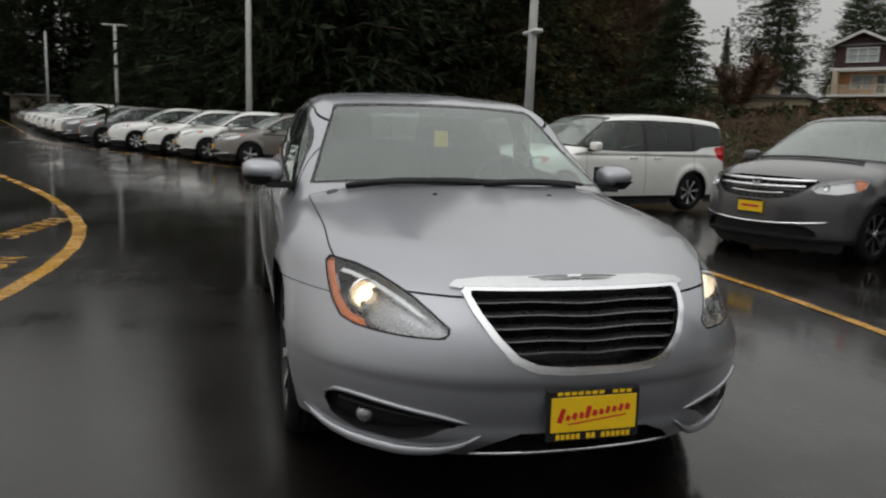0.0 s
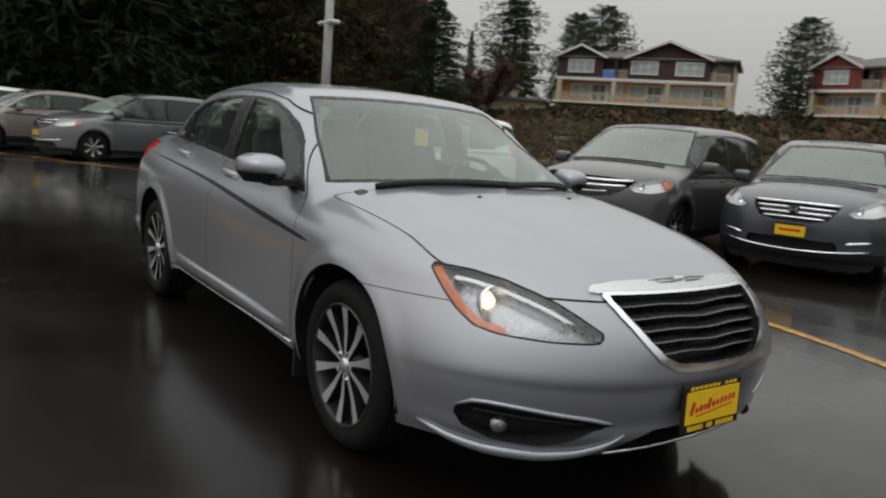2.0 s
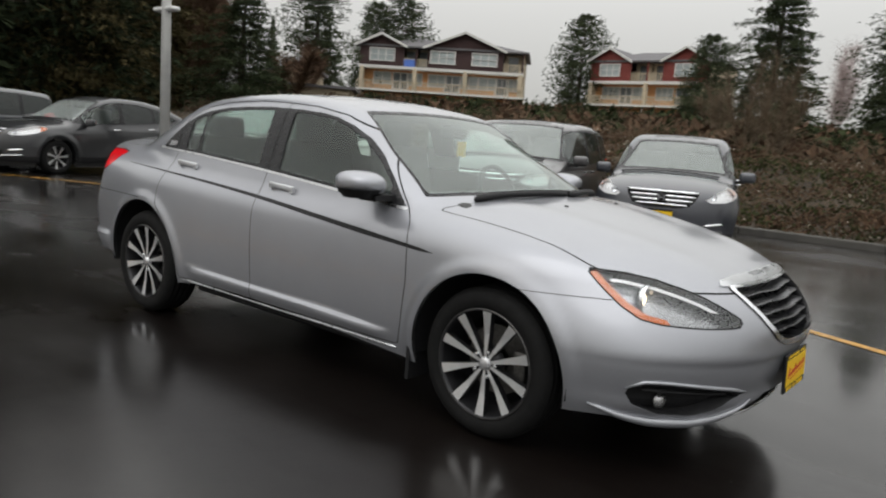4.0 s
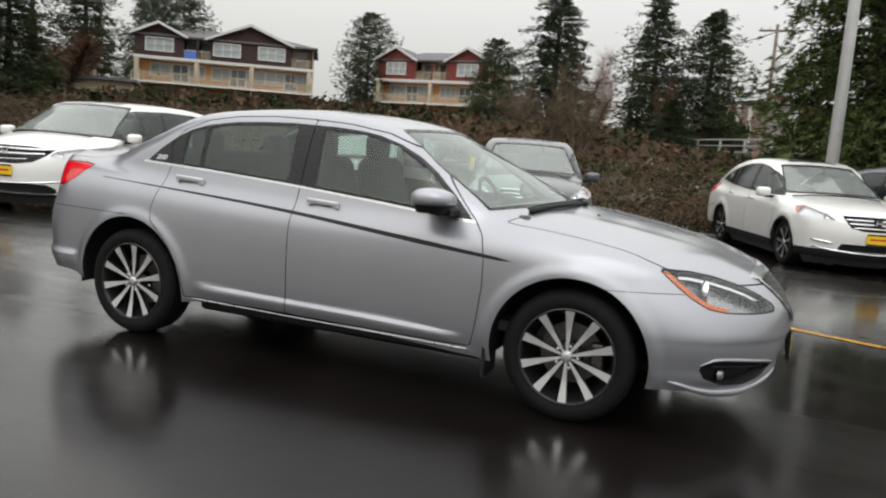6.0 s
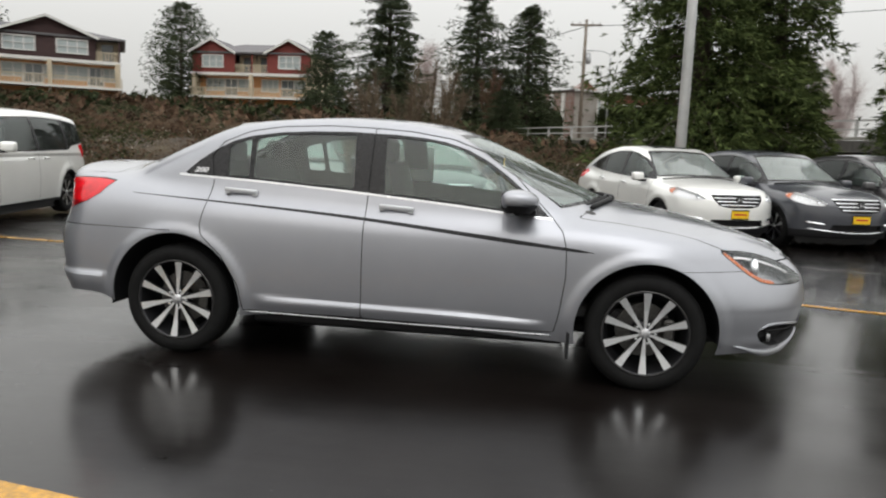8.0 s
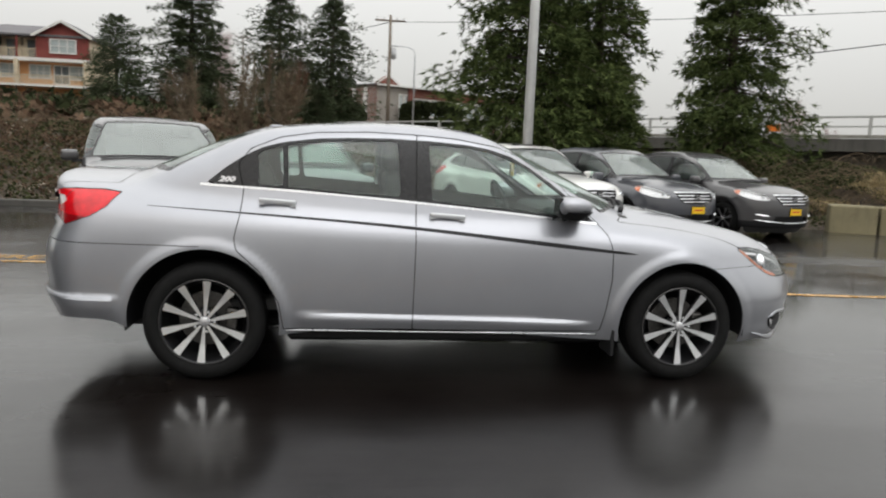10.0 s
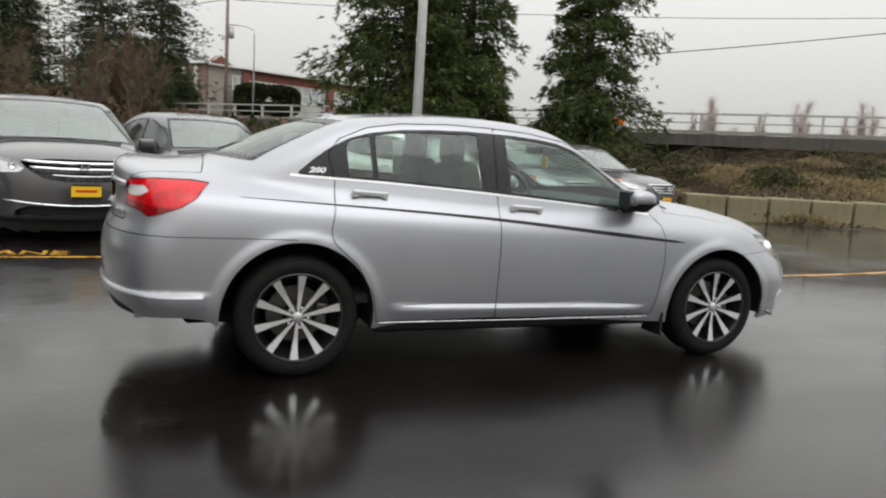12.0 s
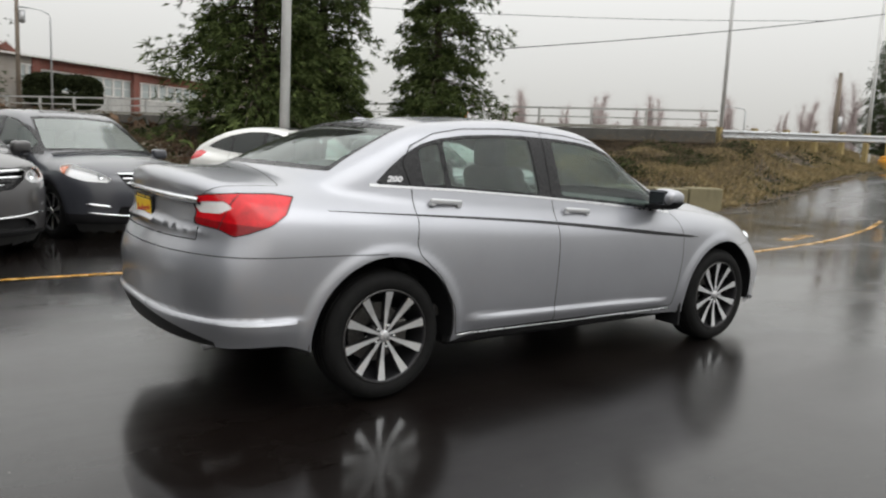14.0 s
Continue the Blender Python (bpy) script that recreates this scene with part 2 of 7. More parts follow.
RUSSET = leaf("russet_leaves", (0.045, 0.029, 0.019), (0.155, 0.098, 0.064))
LITTER = leaf("pale_litter", (0.20, 0.17, 0.13), (0.48, 0.44, 0.37))
STRAW = leaf("dry_grass", (0.12, 0.098, 0.05), (0.40, 0.31, 0.17))
HEDGE = leaf("hedge_leaves", (0.016, 0.022, 0.010), (0.055, 0.066, 0.030))
TWIG = simple("bare_twigs", (0.13, 0.095, 0.06), 0.85, 0, 0.3, 4)
PALE_TWIG = simple("grey_twigs", (0.46, 0.39, 0.38), 0.85, 0, 0.2, 4)
BARK = simple("bark", (0.05, 0.036, 0.026), 0.9, 0, 0.35, 9, 0.6)
GALV = simple("galvanised_steel", (0.46, 0.47, 0.48), 0.5, 0.55, 0.12, 5)
LAMP_WHITE = simple("pole_paint", (0.55, 0.55, 0.54), 0.5, 0.1, 0.1, 3)
TIMBER = simple("weathered_timber", (0.16, 0.13, 0.10), 0.85, 0, 0.25, 6, 0.3)
POST = simple("guard_post", (0.30, 0.23, 0.10), 0.85, 0, 0.25, 6, 0.3)
ROOFING = simple("grey_shingle", (0.13, 0.125, 0.13), 0.85, 0, 0.2, 6, 0.4)
BROWN_WALL = siding("brown_siding", (0.045, 0.020, 0.019))
RED_WALL = siding("red_siding", (0.19, 0.036, 0.028))
CEDAR_WALL = siding("orange_siding", (0.62, 0.31, 0.13))
CREAM = siding("cream_siding", (0.55, 0.47, 0.34))
WHITE_TRIM = simple("white_trim", (0.66, 0.65, 0.62), 0.55, 0, 0.06, 4)
BRICK = brickwork()
PANE = simple("dark_pane", (0.16, 0.18, 0.19), 0.06, 0, 0.25, 0.6, coat=0.5)
PALE_PANE = simple("pale_pane", (0.42, 0.47, 0.47), 0.12, 0, 0.15, 0.6, coat=0.3)
BLUE_CLOTH = simple("blue_cloth", (0.10, 0.2, 0.6), 0.8, 0, 0.15, 6)
ORANGE = simple("orange_sheet", (0.8, 0.2, 0.02), 0.5, 0, 0.1, 4)
BARRIER = simple("yellow_plastic", (0.8, 0.36, 0.02), 0.5, 0, 0.1, 4)
# ---- tools ----
def finish(name, me, mats, parent=None, label="", smooth=True):
    for m in mats if isinstance(mats, (list, tuple)) else [mats]:
        me.materials.append(m)
    if smooth and len(me.polygons):
        me.polygons.foreach_set("use_smooth", [True] * len(me.polygons))
    ob = new(name, me)
    if parent is not None:
        ob.parent = parent
    if label:
        tagged(ob, label)
    return ob


def part(name, bm, material, parent=None, label="", smooth=False):
    """One bmesh as one mesh object under a thing or a part."""
    me = bpy.data.meshes.new(name)
    bm.normal_update()
    bm.to_mesh(me)
    bm.free()
    return finish(name, me, material, parent, label, smooth)


def raw(name, verts, faces, material, parent=None, label="", smooth=False):
    me = bpy.data.meshes.new(name)
    me.from_pydata([tuple(map(float, v)) for v in verts], [], [tuple(map(int, f)) for f in faces])
    me.update()
    return finish(name, me, material, parent, label, smooth)


def thing(name, m=None, label="", category="", group="", kind=""):
    ob = new(name)
    ob.empty_display_size = 0.1
    if m is not None:
        ob.matrix_basis = m
    return tagged(ob, label, category, group, kind)


def add_box(bm, c, s, rot=None, bevel=0.0, seg=1):
    m = Matrix.Translation(c) @ (rot.to_4x4() if rot is not None else Matrix()) @ Matrix.Diagonal((*s, 1))
    vs = bmesh.ops.create_cube(bm, size=1, matrix=m)["verts"]
    if bevel:
        es = list({e for v in vs for e in v.link_edges})
        bmesh.ops.bevel(bm, geom=es, offset=bevel, segments=seg, affect="EDGES", profile=0.5)
    return bm


def boxed(c, s, bevel=0.0, seg=1, rot=None):
    return add_box(bmesh.new(), c, s, rot, bevel, seg)


def tube_data(path, radius, n=8, closed=False, cap=True):
    """Verts and faces of a round bar along a path; radius is a number or one for each point."""
    P = [Vector(p) for p in path]
    k = len(P)
    R = radius if isinstance(radius, (list, tuple)) else [radius] * k
    verts, faces = [], []
    up = Vector((0, 0, 1))
    for i, p in enumerate(P):
        a = P[(i - 1) % k] if (closed or i > 0) else p
        b = P[(i + 1) % k] if (closed or i < k - 1) else p
        t = (b - a).normalized()
        side = t.cross(up)
        if side.length < 0.05:
            side = t.cross(Vector((1, 0, 0)))
        side.normalize()
        nrm = side.cross(t)
        for j in range(n):
            w = 2 * math.pi * j / n
            verts.append(p + (side * math.cos(w) + nrm * math.sin(w)) * R[i])
    for i in range(k if closed else k - 1):
        for j in range(n):
            a, b = i * n + j, i * n + (j + 1) % n
            c, d = ((i + 1) % k) * n + (j + 1) % n, ((i + 1) % k) * n + j
            faces.append((a, b, c, d))
    if cap and not closed:
        faces.append(tuple(range(n))[::-1])
        faces.append(tuple(range((k - 1) * n, k * n)))
    return verts, faces


def lathe_data(profile, n=32, axis="y", a0=0.0, a1=2 * math.pi):
    """Turns a profile of (radius, along) round an axis through the origin."""
    full = abs(a1 - a0 - 2 * math.pi) < 1e-6
    m = n if full else n + 1
    verts, faces = [], []
    for r, h in profile:
        for j in range(m):
            w = a0 + (a1 - a0) * j / n
            c, s = r * math.cos(w), r * math.sin(w)
            verts.append((c, h, s) if axis == "y" else (c, s, h) if axis == "z" else (h, c, s))
    for i in range(len(profile) - 1):
        for j in range(n):
            q = (j + 1) % m
            faces.append((i * m + j, i * m + q, (i + 1) * m + q, (i + 1) * m + j))
    return verts, faces


def joined(*datas):
    verts, faces = [], []
    for v, f in datas:
        o = len(verts)
        verts += list(v)
        faces += [tuple(i + o for i in q) for q in f]
    return verts, faces


def moved(data, m):
    return [m @ Vector(v) for v in data[0]], data[1]


def box_data(c, s):
    x, y, z = (v / 2 for v in s)
    vs = [(c[0] + a * x, c[1] + b * y, c[2] + d * z) for a in (-1, 1) for b in (-1, 1) for d in (-1, 1)]
    return vs, [(0, 1, 3, 2), (4, 6, 7, 5), (0, 4, 5, 1), (2, 3, 7, 6), (0, 2, 6, 4), (1, 5, 7, 3)]


def writing(name, body, size, m, material, parent=None, extrude=0.0008, bold=0.0, align="CENTER", shear=0.0):
    """Letters in the built-in font, turned into a mesh."""
    cu = bpy.data.curves.new(name, "FONT")
    cu.body, cu.size, cu.extrude, cu.offset, cu.align_x, cu.align_y, cu.shear = body, size, extrude, bold, align, "CENTER", shear
    cu.resolution_u = 2
    tmp = new(name, cu)
    dg = bpy.context.evaluated_depsgraph_get()
    me = bpy.data.meshes.new_from_object(tmp.evaluated_get(dg))
    bpy.data.objects.remove(tmp)
    bpy.data.curves.remove(cu)
    me.materials.clear()
    me.transform(m)
    return finish(name, me, material, parent, smooth=False)


# ---- smooth bodies from a field ----
def spline(xs, ys):
    """A natural cubic through a few knots, straight beyond its ends."""
    x, y = np.array(xs, float), np.array(ys, float)
    if x[0] > x[-1]:
        x, y = x[::-1], y[::-1]
    n, h = len(x), np.diff(x)
    A, b = np.eye(n), np.zeros(n)
    for i in range(1, n - 1):
        A[i, i - 1 : i + 2] = h[i - 1], 2 * (h[i - 1] + h[i]), h[i]
        b[i] = 6 * ((y[i + 1] - y[i]) / h[i] - (y[i] - y[i - 1]) / h[i - 1])
    m = np.linalg.solve(A, b)

    def f(q):
        q = np.asarray(q, float)
        i = np.clip(np.searchsorted(x, q) - 1, 0, n - 2)
        c = np.clip(q, x[0], x[-1])
        a, d = x[i + 1] - c, c - x[i]
        v = (m[i] * a**3 + m[i + 1] * d**3) / (6 * h[i]) + (y[i] / h[i] - m[i] * h[i] / 6) * a + (y[i + 1] / h[i] - m[i + 1] * h[i] / 6) * d
        s0 = (y[1] - y[0]) / h[0] - h[0] * m[1] / 6
        s1 = (y[-1] - y[-2]) / h[-1] + h[-1] * m[-2] / 6
        return v + np.where(q < x[0], (q - x[0]) * s0, 0) + np.where(q > x[-1], (q - x[-1]) * s1, 0)

    return f


def smax(a, b, k):
    h = np.maximum(k - np.abs(a - b), 0) / k
    return np.maximum(a, b) + h * h * k / 4


def smin(a, b, k):
    return -smax(-a, -b, k)


def bump(v, c, w):
    return np.exp(-(((v - c) / w) ** 2))


def step(v, a, b):
    t = np.clip((v - a) / (b - a), 0, 1)
    return t * t * (3 - 2 * t)


def slope(field, P, e=2e-3):
    g = np.empty_like(P)
    for k in range(3):
        d = np.zeros(3)
        d[k] = e
        g[:, k] = (field(*(P + d).T) - field(*(P - d).T)) / (2 * e)
    return g


def skin(field, lo, hi, h, level=0.0):
    """The field's surface as points, normals and triangles."""
    lo, hi = np.array(lo, float), np.array(hi, float)
    n = np.ceil((hi - lo) / h).astype(int) + 1
    ax = [lo[k] + h * np.arange(n[k]) for k in range(3)]
    val = field(ax[0][:, None, None], ax[1][None, :, None], ax[2][None, None, :]) - level
    val = np.broadcast_to(val, tuple(n)).copy()
    inside = val < 0
    cells = np.zeros(n - 1, int)
    for a in (0, 1):
        for b in (0, 1):
            for c in (0, 1):
                cells += inside[a : n[0] - 1 + a, b : n[1] - 1 + b, c : n[2] - 1 + c]
    mixed = (cells > 0) & (cells < 8)
    idx = -np.ones(n - 1, int)
    idx[mixed] = np.arange(mixed.sum())
    cell = np.argwhere(mixed)
    P = lo + (cell + 0.5) * h
    tris = []
    for k in range(3):
        s0, s1 = [slice(None)] * 3, [slice(None)] * 3
        s0[k], s1[k] = slice(0, n[k] - 1), slice(1, n[k])
        flip = inside[tuple(s0)] != inside[tuple(s1)]
        u, v = [(1, 2), (2, 0), (0, 1)][k]
        e = np.argwhere(flip)
        e = e[(e[:, u] > 0) & (e[:, v] > 0) & (e[:, u] < n[u] - 1) & (e[:, v] < n[v] - 1)]
        out = inside[tuple(s0)][tuple(e.T)]

        def at(du, dv):
            q = e.copy()
            q[:, u] += du
            q[:, v] += dv
            return idx[tuple(q.T)]

        a, b, c, d = at(-1, -1), at(0, -1), at(0, 0), at(-1, 0)
        tris += [np.where(out[:, None], np.stack([a, b, c], 1), np.stack([a, c, b], 1)), np.where(out[:, None], np.stack([a, c, d], 1), np.stack([a, d, c], 1))]
    for _ in range(5):
        g = slope(field, P)
        f = field(*P.T) - level
        stepv = f[:, None] * g / np.maximum((g * g).sum(1), 0.05)[:, None]
        ln = np.linalg.norm(stepv, axis=1, keepdims=True)
        P = P - stepv * np.minimum(1, h * 0.7 / np.maximum(ln, 1e-9))
    g = slope(field, P, 5e-3)
    N = g / np.maximum(np.linalg.norm(g, axis=1), 1e-6)[:, None]
    return P, N, np.concatenate(tris)


def compact(P, N, T):
    if len(T) == 0:
        return np.zeros((0, 3)), np.zeros((0, 3)), np.zeros((0, 3), int)
    used, inv = np.unique(T, return_inverse=True)
    return P[used], N[used], inv.reshape(-1, 3)


def cut(mesh, gfun):
    """Splits a skin along gfun = 0: the piece within (below zero) and the rest."""
    P, N, T = mesh
    if len(T) == 0:
        return mesh, mesh
    g = gfun(*P.T)
    g = np.where(np.abs(g) < 1e-7, 1e-7, g)
    s = g[T] < 0
    cnt = s.sum(1)
    ins, outs = T[cnt == 3], T[cnt == 0]
    cross = T[(cnt > 0) & (cnt < 3)]
    newP, newN, made, ci, co = [], [], {}, [], []
    base = len(P)

    def mid(a, b):
        key = (a, b) if a < b else (b, a)
        if key not in made:
            t = g[a] / (g[a] - g[b])
            made[key] = base + len(newP)
            newP.append(P[a] + t * (P[b] - P[a]))
            q = N[a] + t * (N[b] - N[a])
            newN.append(q / max(np.linalg.norm(q), 1e-9))
        return made[key]

    for a, b, c in cross.tolist():
        sa, sb, sc = g[a] < 0, g[b] < 0, g[c] < 0
        if sb == sc:
            pass
        elif sa == sc:
            a, b, c = b, c, a
        else:
            a, b, c = c, a, b
        ab, ac = mid(a, b), mid(a, c)
        one, two = (ci, co) if g[a] < 0 else (co, ci)
        one.append((a, ab, ac))
        two += [(ab, b, c), (ab, c, ac)]
    if newP:
        P, N = np.concatenate([P, newP]), np.concatenate([N, newN])
    i3 = np.concatenate([ins, np.array(ci, int).reshape(-1, 3)])
    o3 = np.concatenate([outs, np.array(co, int).reshape(-1, 3)])
    return compact(P, N, i3), compact(P, N, o3)


def merged(a, b):
    return np.concatenate([a[0], b[0]]), np.concatenate([a[1], b[1]]), np.concatenate([a[2], b[2] + len(a[0])])


def welded(mesh):
    """Joins vertices that share a place, so that a skin cut apart hangs together again."""
    P, N, T = mesh
    if len(T) == 0:
        return mesh
    _, first, inv = np.unique(np.round(P, 6), axis=0, return_index=True, return_inverse=True)
    T = inv.reshape(-1)[T]
    T = T[(T[:, 0] != T[:, 1]) & (T[:, 1] != T[:, 2]) & (T[:, 0] != T[:, 2])]
    _, once = np.unique(np.sort(T, axis=1), axis=0, return_index=True)
    return compact(P[first], N[first], T[np.sort(once)])


def ribbon(mesh, f, half):
    """Cuts out the strip where f lies within half of nought; half may change along x."""
    a, rest = cut(mesh, lambda x, y, z: f(x, y, z) - half(x))
    low, strip = cut(a, lambda x, y, z: f(x, y, z) + half(x))
    return strip, welded(merged(rest, low))


def poly(points, r=0.0):
    """Signed distance to a polygon with rounded corners, over two coordinates."""
    pts = np.array(points, float)

    def f(u, v):
        u, v = np.asarray(u, float), np.asarray(v, float)
        best, sign = np.full(u.shape, 1e9), np.ones(u.shape)
        for i in range(len(pts)):
            (ax_, ay), (bx, by) = pts[i], pts[i - 1]
            ex, ey = bx - ax_, by - ay
            wx, wy = u - ax_, v - ay
            t = np.clip((wx * ex + wy * ey) / (ex * ex + ey * ey + 1e-12), 0, 1)
            best = np.minimum(best, (wx - ex * t) ** 2 + (wy - ey * t) ** 2)
            c1, c2, c3 = v >= ay, v < by, ex * wy > ey * wx
            sign = np.where((c1 & c2 & c3) | (~c1 & ~c2 & ~c3), -sign, sign)
        return sign * np.sqrt(best) - r

    return f


def piece(name, mesh, material, parent=None, label="", shift=0.0):
    """A cut piece as an object that keeps the field's normals; shift moves it along them."""
    P, N, T = mesh
    if len(T) == 0:
        return None
    me = bpy.data.meshes.new(name)
    me.from_pydata((P + N * shift).tolist(), [], T.tolist())
    me.update()
    ob = finish(name, me, material, parent, label)
    me.normals_split_custom_set_from_vertices(N.tolist())
    return ob


def sunk(name, mesh, depth, material, parent=None, label="", floor=True, way=None):
    """A tray behind a cut piece: its walls and, at depth, its floor."""
    P, N, T = mesh
    if len(T) == 0:
        return None
    count = {}
    for t in T.tolist():
        for a, b in ((t[0], t[1]), (t[1], t[2]), (t[2], t[0])):
            count[(a, b)] = count.get((a, b), 0) + 1
    rim = [(a, b) for (a, b) in count if (b, a) not in count]
    n = len(P)
    V = np.concatenate([P, P - N * depth if way is None else P + np.array(way, float) * depth])
    F = [(a, b, b + n, a + n) for a, b in rim]
    if floor:
        F += (T + n).tolist()
    used = sorted({i for f in F for i in f})
    at = {v: i for i, v in enumerate(used)}
    return raw(name, V[used], [tuple(at[i] for i in f) for f in F], material, parent, label)


def meet(field, p, d, far=3.0):
    """Where a ray first meets the field's surface."""
    p, d = np.array(p, float), np.array(d, float)
    d = d / np.linalg.norm(d)
    t, s = 0.0, 0.004
    last = 0.0
    while t < far:
        q = p + d * t
        v = float(field(*(np.array([c]) for c in q))[0])
        if v < 0:
            lo_, hi_ = last, t
            for _ in range(18):
                m = (lo_ + hi_) / 2
                if float(field(*(np.array([c]) for c in p + d * m))[0]) < 0:
                    hi_ = m
                else:
                    lo_ = m
            q = p + d * hi_
            g = slope(field, q[None])[0]
            return Vector(q), Vector(g / np.linalg.norm(g))
        last = t
        t += max(s, v * 0.6)
    return None, None
# ---- ground and bank ----
def edge_y(x):
    """Where the asphalt ends and the bank begins."""
    x = np.asarray(x, float)
    t = step(x, 9.0, 14.2)
    return 11.2 * (1 - t) + t * (7.95 + 0.2 * (np.clip(x, 13, 40) - 14.0))


def level(x, y):
    x, y = np.asarray(x, float), np.asarray(y, float)
    z = -0.012 * np.clip(y - 1, 0, 10)
    z = z + 1.25 * step(x, 13, 30) * step(y, -14, 2)
    d = y - edge_y(x)
    rise = np.interp(x, [-60, -20, -5, 1, 8, 13, 20, 40, 80], [1.3, 1.5, 1.45, 1.0, 0.85, 0.92, 1.15, 0.75, 0.6])
    z = z + rise * step(d, 0.1, np.where(x > 12, 3.2, 6.0))
    hill = np.interp(x, [-80, -30, -10, 0, 6, 12], [3.4, 3.0, 2.4, 0.9, 0.3, 0.0])
    z = z + hill * np.clip((d - 6) / 44, 0, 1) ** 0.9
    z = z + 0.016 * np.clip(-x - 20, 0, 60)
    return z


def ground_sheet():
    xs = np.concatenate([np.linspace(-900, -90, 12), np.linspace(-80, -26, 28), np.linspace(-25, 34, 119), np.linspace(36, 90, 20), np.linspace(120, 900, 12)])
    ys = np.concatenate([np.linspace(-900, -40, 14), np.linspace(-30, 4, 24), np.linspace(4.5, 32, 83), np.linspace(34, 120, 40), np.linspace(150, 900, 12)])
    X, Y = np.meshgrid(xs, ys, indexing="ij")
    Z = level(X, Y)
    d = Y - edge_y(X)
    rng = np.random.default_rng(3)
    Z = Z + step(d, 0.6, 2.0) * rng.normal(0, 0.09, Z.shape) * (np.abs(X) < 60)
    nx, ny = X.shape
    V = np.stack([X, Y, Z], -1).reshape(-1, 3)
    i, j = np.meshgrid(np.arange(nx - 1), np.arange(ny - 1), indexing="ij")
    a = (i * ny + j).ravel()
    F = np.stack([a, a + ny, a + ny + 1, a + 1], 1)
    me = bpy.data.meshes.new("ground")
    me.from_pydata(V.tolist(), [], F.tolist())
    me.update()
    ob = finish("ground", me, [ASPHALT, SOIL])
    mid_d = d[:-1, :-1].ravel()
    X0, Y0 = X[:-1, :-1].ravel(), Y[:-1, :-1].ravel()
    me.polygons.foreach_set("material_index", ((mid_d > -0.2) & (X0 > -60)).astype(int))
    return tagged(ob, "wet dark asphalt lot with a planted bank behind", "ground", kind="structure")


ground = ground_sheet()


def stripe(name, pts, width, label):
    """A painted line, 4 mm over the asphalt, along a bent path."""
    P = [Vector((x, y, 0)) for x, y in pts]
    vs, fs = [], []
    for k, p in enumerate(P):
        t = (P[min(k + 1, len(P) - 1)] - P[max(k - 1, 0)]).normalized()
        s = Vector((-t.y, t.x, 0)) * width / 2
        for q in (p + s, p - s):
            vs.append((q.x, q.y, float(level(q.x, q.y)) + 0.005))
    for k in range(len(P) - 1):
        fs.append((2 * k, 2 * k + 1, 2 * k + 3, 2 * k + 2))
    return tagged(raw(name, vs, fs, ROAD_PAINT), label, "road marking", kind="structure")


def along(xs, ys, n=60):
    f = spline(xs, ys)
    return [(float(x), float(f(x))) for x in np.linspace(xs[0], xs[-1], n)]


stripe("lane_line", along([-9.6, -7.0, -4.0, -1.5, 0.0, 1.4, 2.6, 3.75, 5.2, 7.0, 8.7, 11.5, 15.7], [3.6, 3.45, 3.32, 3.38, 3.3, 3.02, 2.52, 2.12, 2.0, 2.2, 2.45, 3.12, 4.4], 120), 0.1, "yellow painted fire lane line on wet asphalt")
stripe("row_line", [(-9.6, 3.6), (-11.0, 2.9), (-13.5, 1.4), (-16.6, -0.35), (-19.2, -1.9), (-21.6, -3.25), (-24.6, -5.2), (-28.8, -7.9), (-34, -10.1), (-41.8, -12.5), (-72.8, -22.1)], 0.1, "yellow painted line before the far row of cars")
arc = [(-14.5, -6.5), (-12.9, -5.8), (-9.9, -4.5), (-8.5, -3.95), (-7.2, -3.5), (-6.0, -3.12), (-5.05, -2.88), (-4.2, -2.73), (-3.4, -2.64), (-2.35, -2.62), (-1.41, -2.68), (-0.9, -2.76), (-0.35, -2.86), (0.3, -3.05), (0.9, -3.3)]
stripe("island_line", arc, 0.14, "curved yellow painted line on wet asphalt")


def painted_words(name, text, size, x, y, turn, label):
    ob = writing(name, text, size, Matrix.Translation((x, y, float(level(x, y)) + 0.006)) @ pose(0, 0, 0, 0, 0, turn), ROAD_PAINT, None, 0.0, 0.008)
    return tagged(ob, label, "road marking", kind="structure")


painted_words("fire_lane_words", "FIRE LANE", 0.36, -3.75, 3.62, -1, "worn yellow painted words on wet asphalt")
painted_words("no_parking_words", "NO PARKING", 0.36, -7.9, 3.72, -2, "worn yellow painted words on wet asphalt")
painted_words("no_parking_words", "PARKING", 0.42, -4.9, -3.35, 172 - 180, "worn yellow painted words on wet asphalt")
painted_words("no_parking_words", "NO", 0.42, -2.6, -3.1, 176 - 180, "worn yellow painted words on wet asphalt")
painted_words("fire_lane_words", "FIRE LANE", 0.36, 9.8, 3.2, 16, "worn yellow painted words on wet asphalt")
# ---- the silver saloon ----
TOP = spline([2.45, 2.3, 2.15, 2.0, 1.8, 1.55, 1.25, 1.0, 0.0, -1.0, -1.7, -2.0, -2.2, -2.34, -2.45], [0.66, 0.765, 0.82, 0.865, 0.915, 0.965, 1.01, 1.03, 1.05, 1.09, 1.125, 1.135, 1.132, 1.118, 1.07])
PLAN = spline([2.45, 2.1, 1.7, 1.383, 0.9, 0.0, -0.8, -1.383, -1.8, -2.2, -2.5], [0.84, 0.885, 0.905, 0.912, 0.908, 0.912, 0.912, 0.908, 0.89, 0.85, 0.80])
SIDE = spline([0.15, 0.25, 0.36, 0.5, 0.65, 0.78, 0.88, 0.96, 1.05, 1.15], [-0.075, -0.045, -0.02, -0.006, 0.0, -0.004, -0.022, -0.055, -0.115, -0.2])
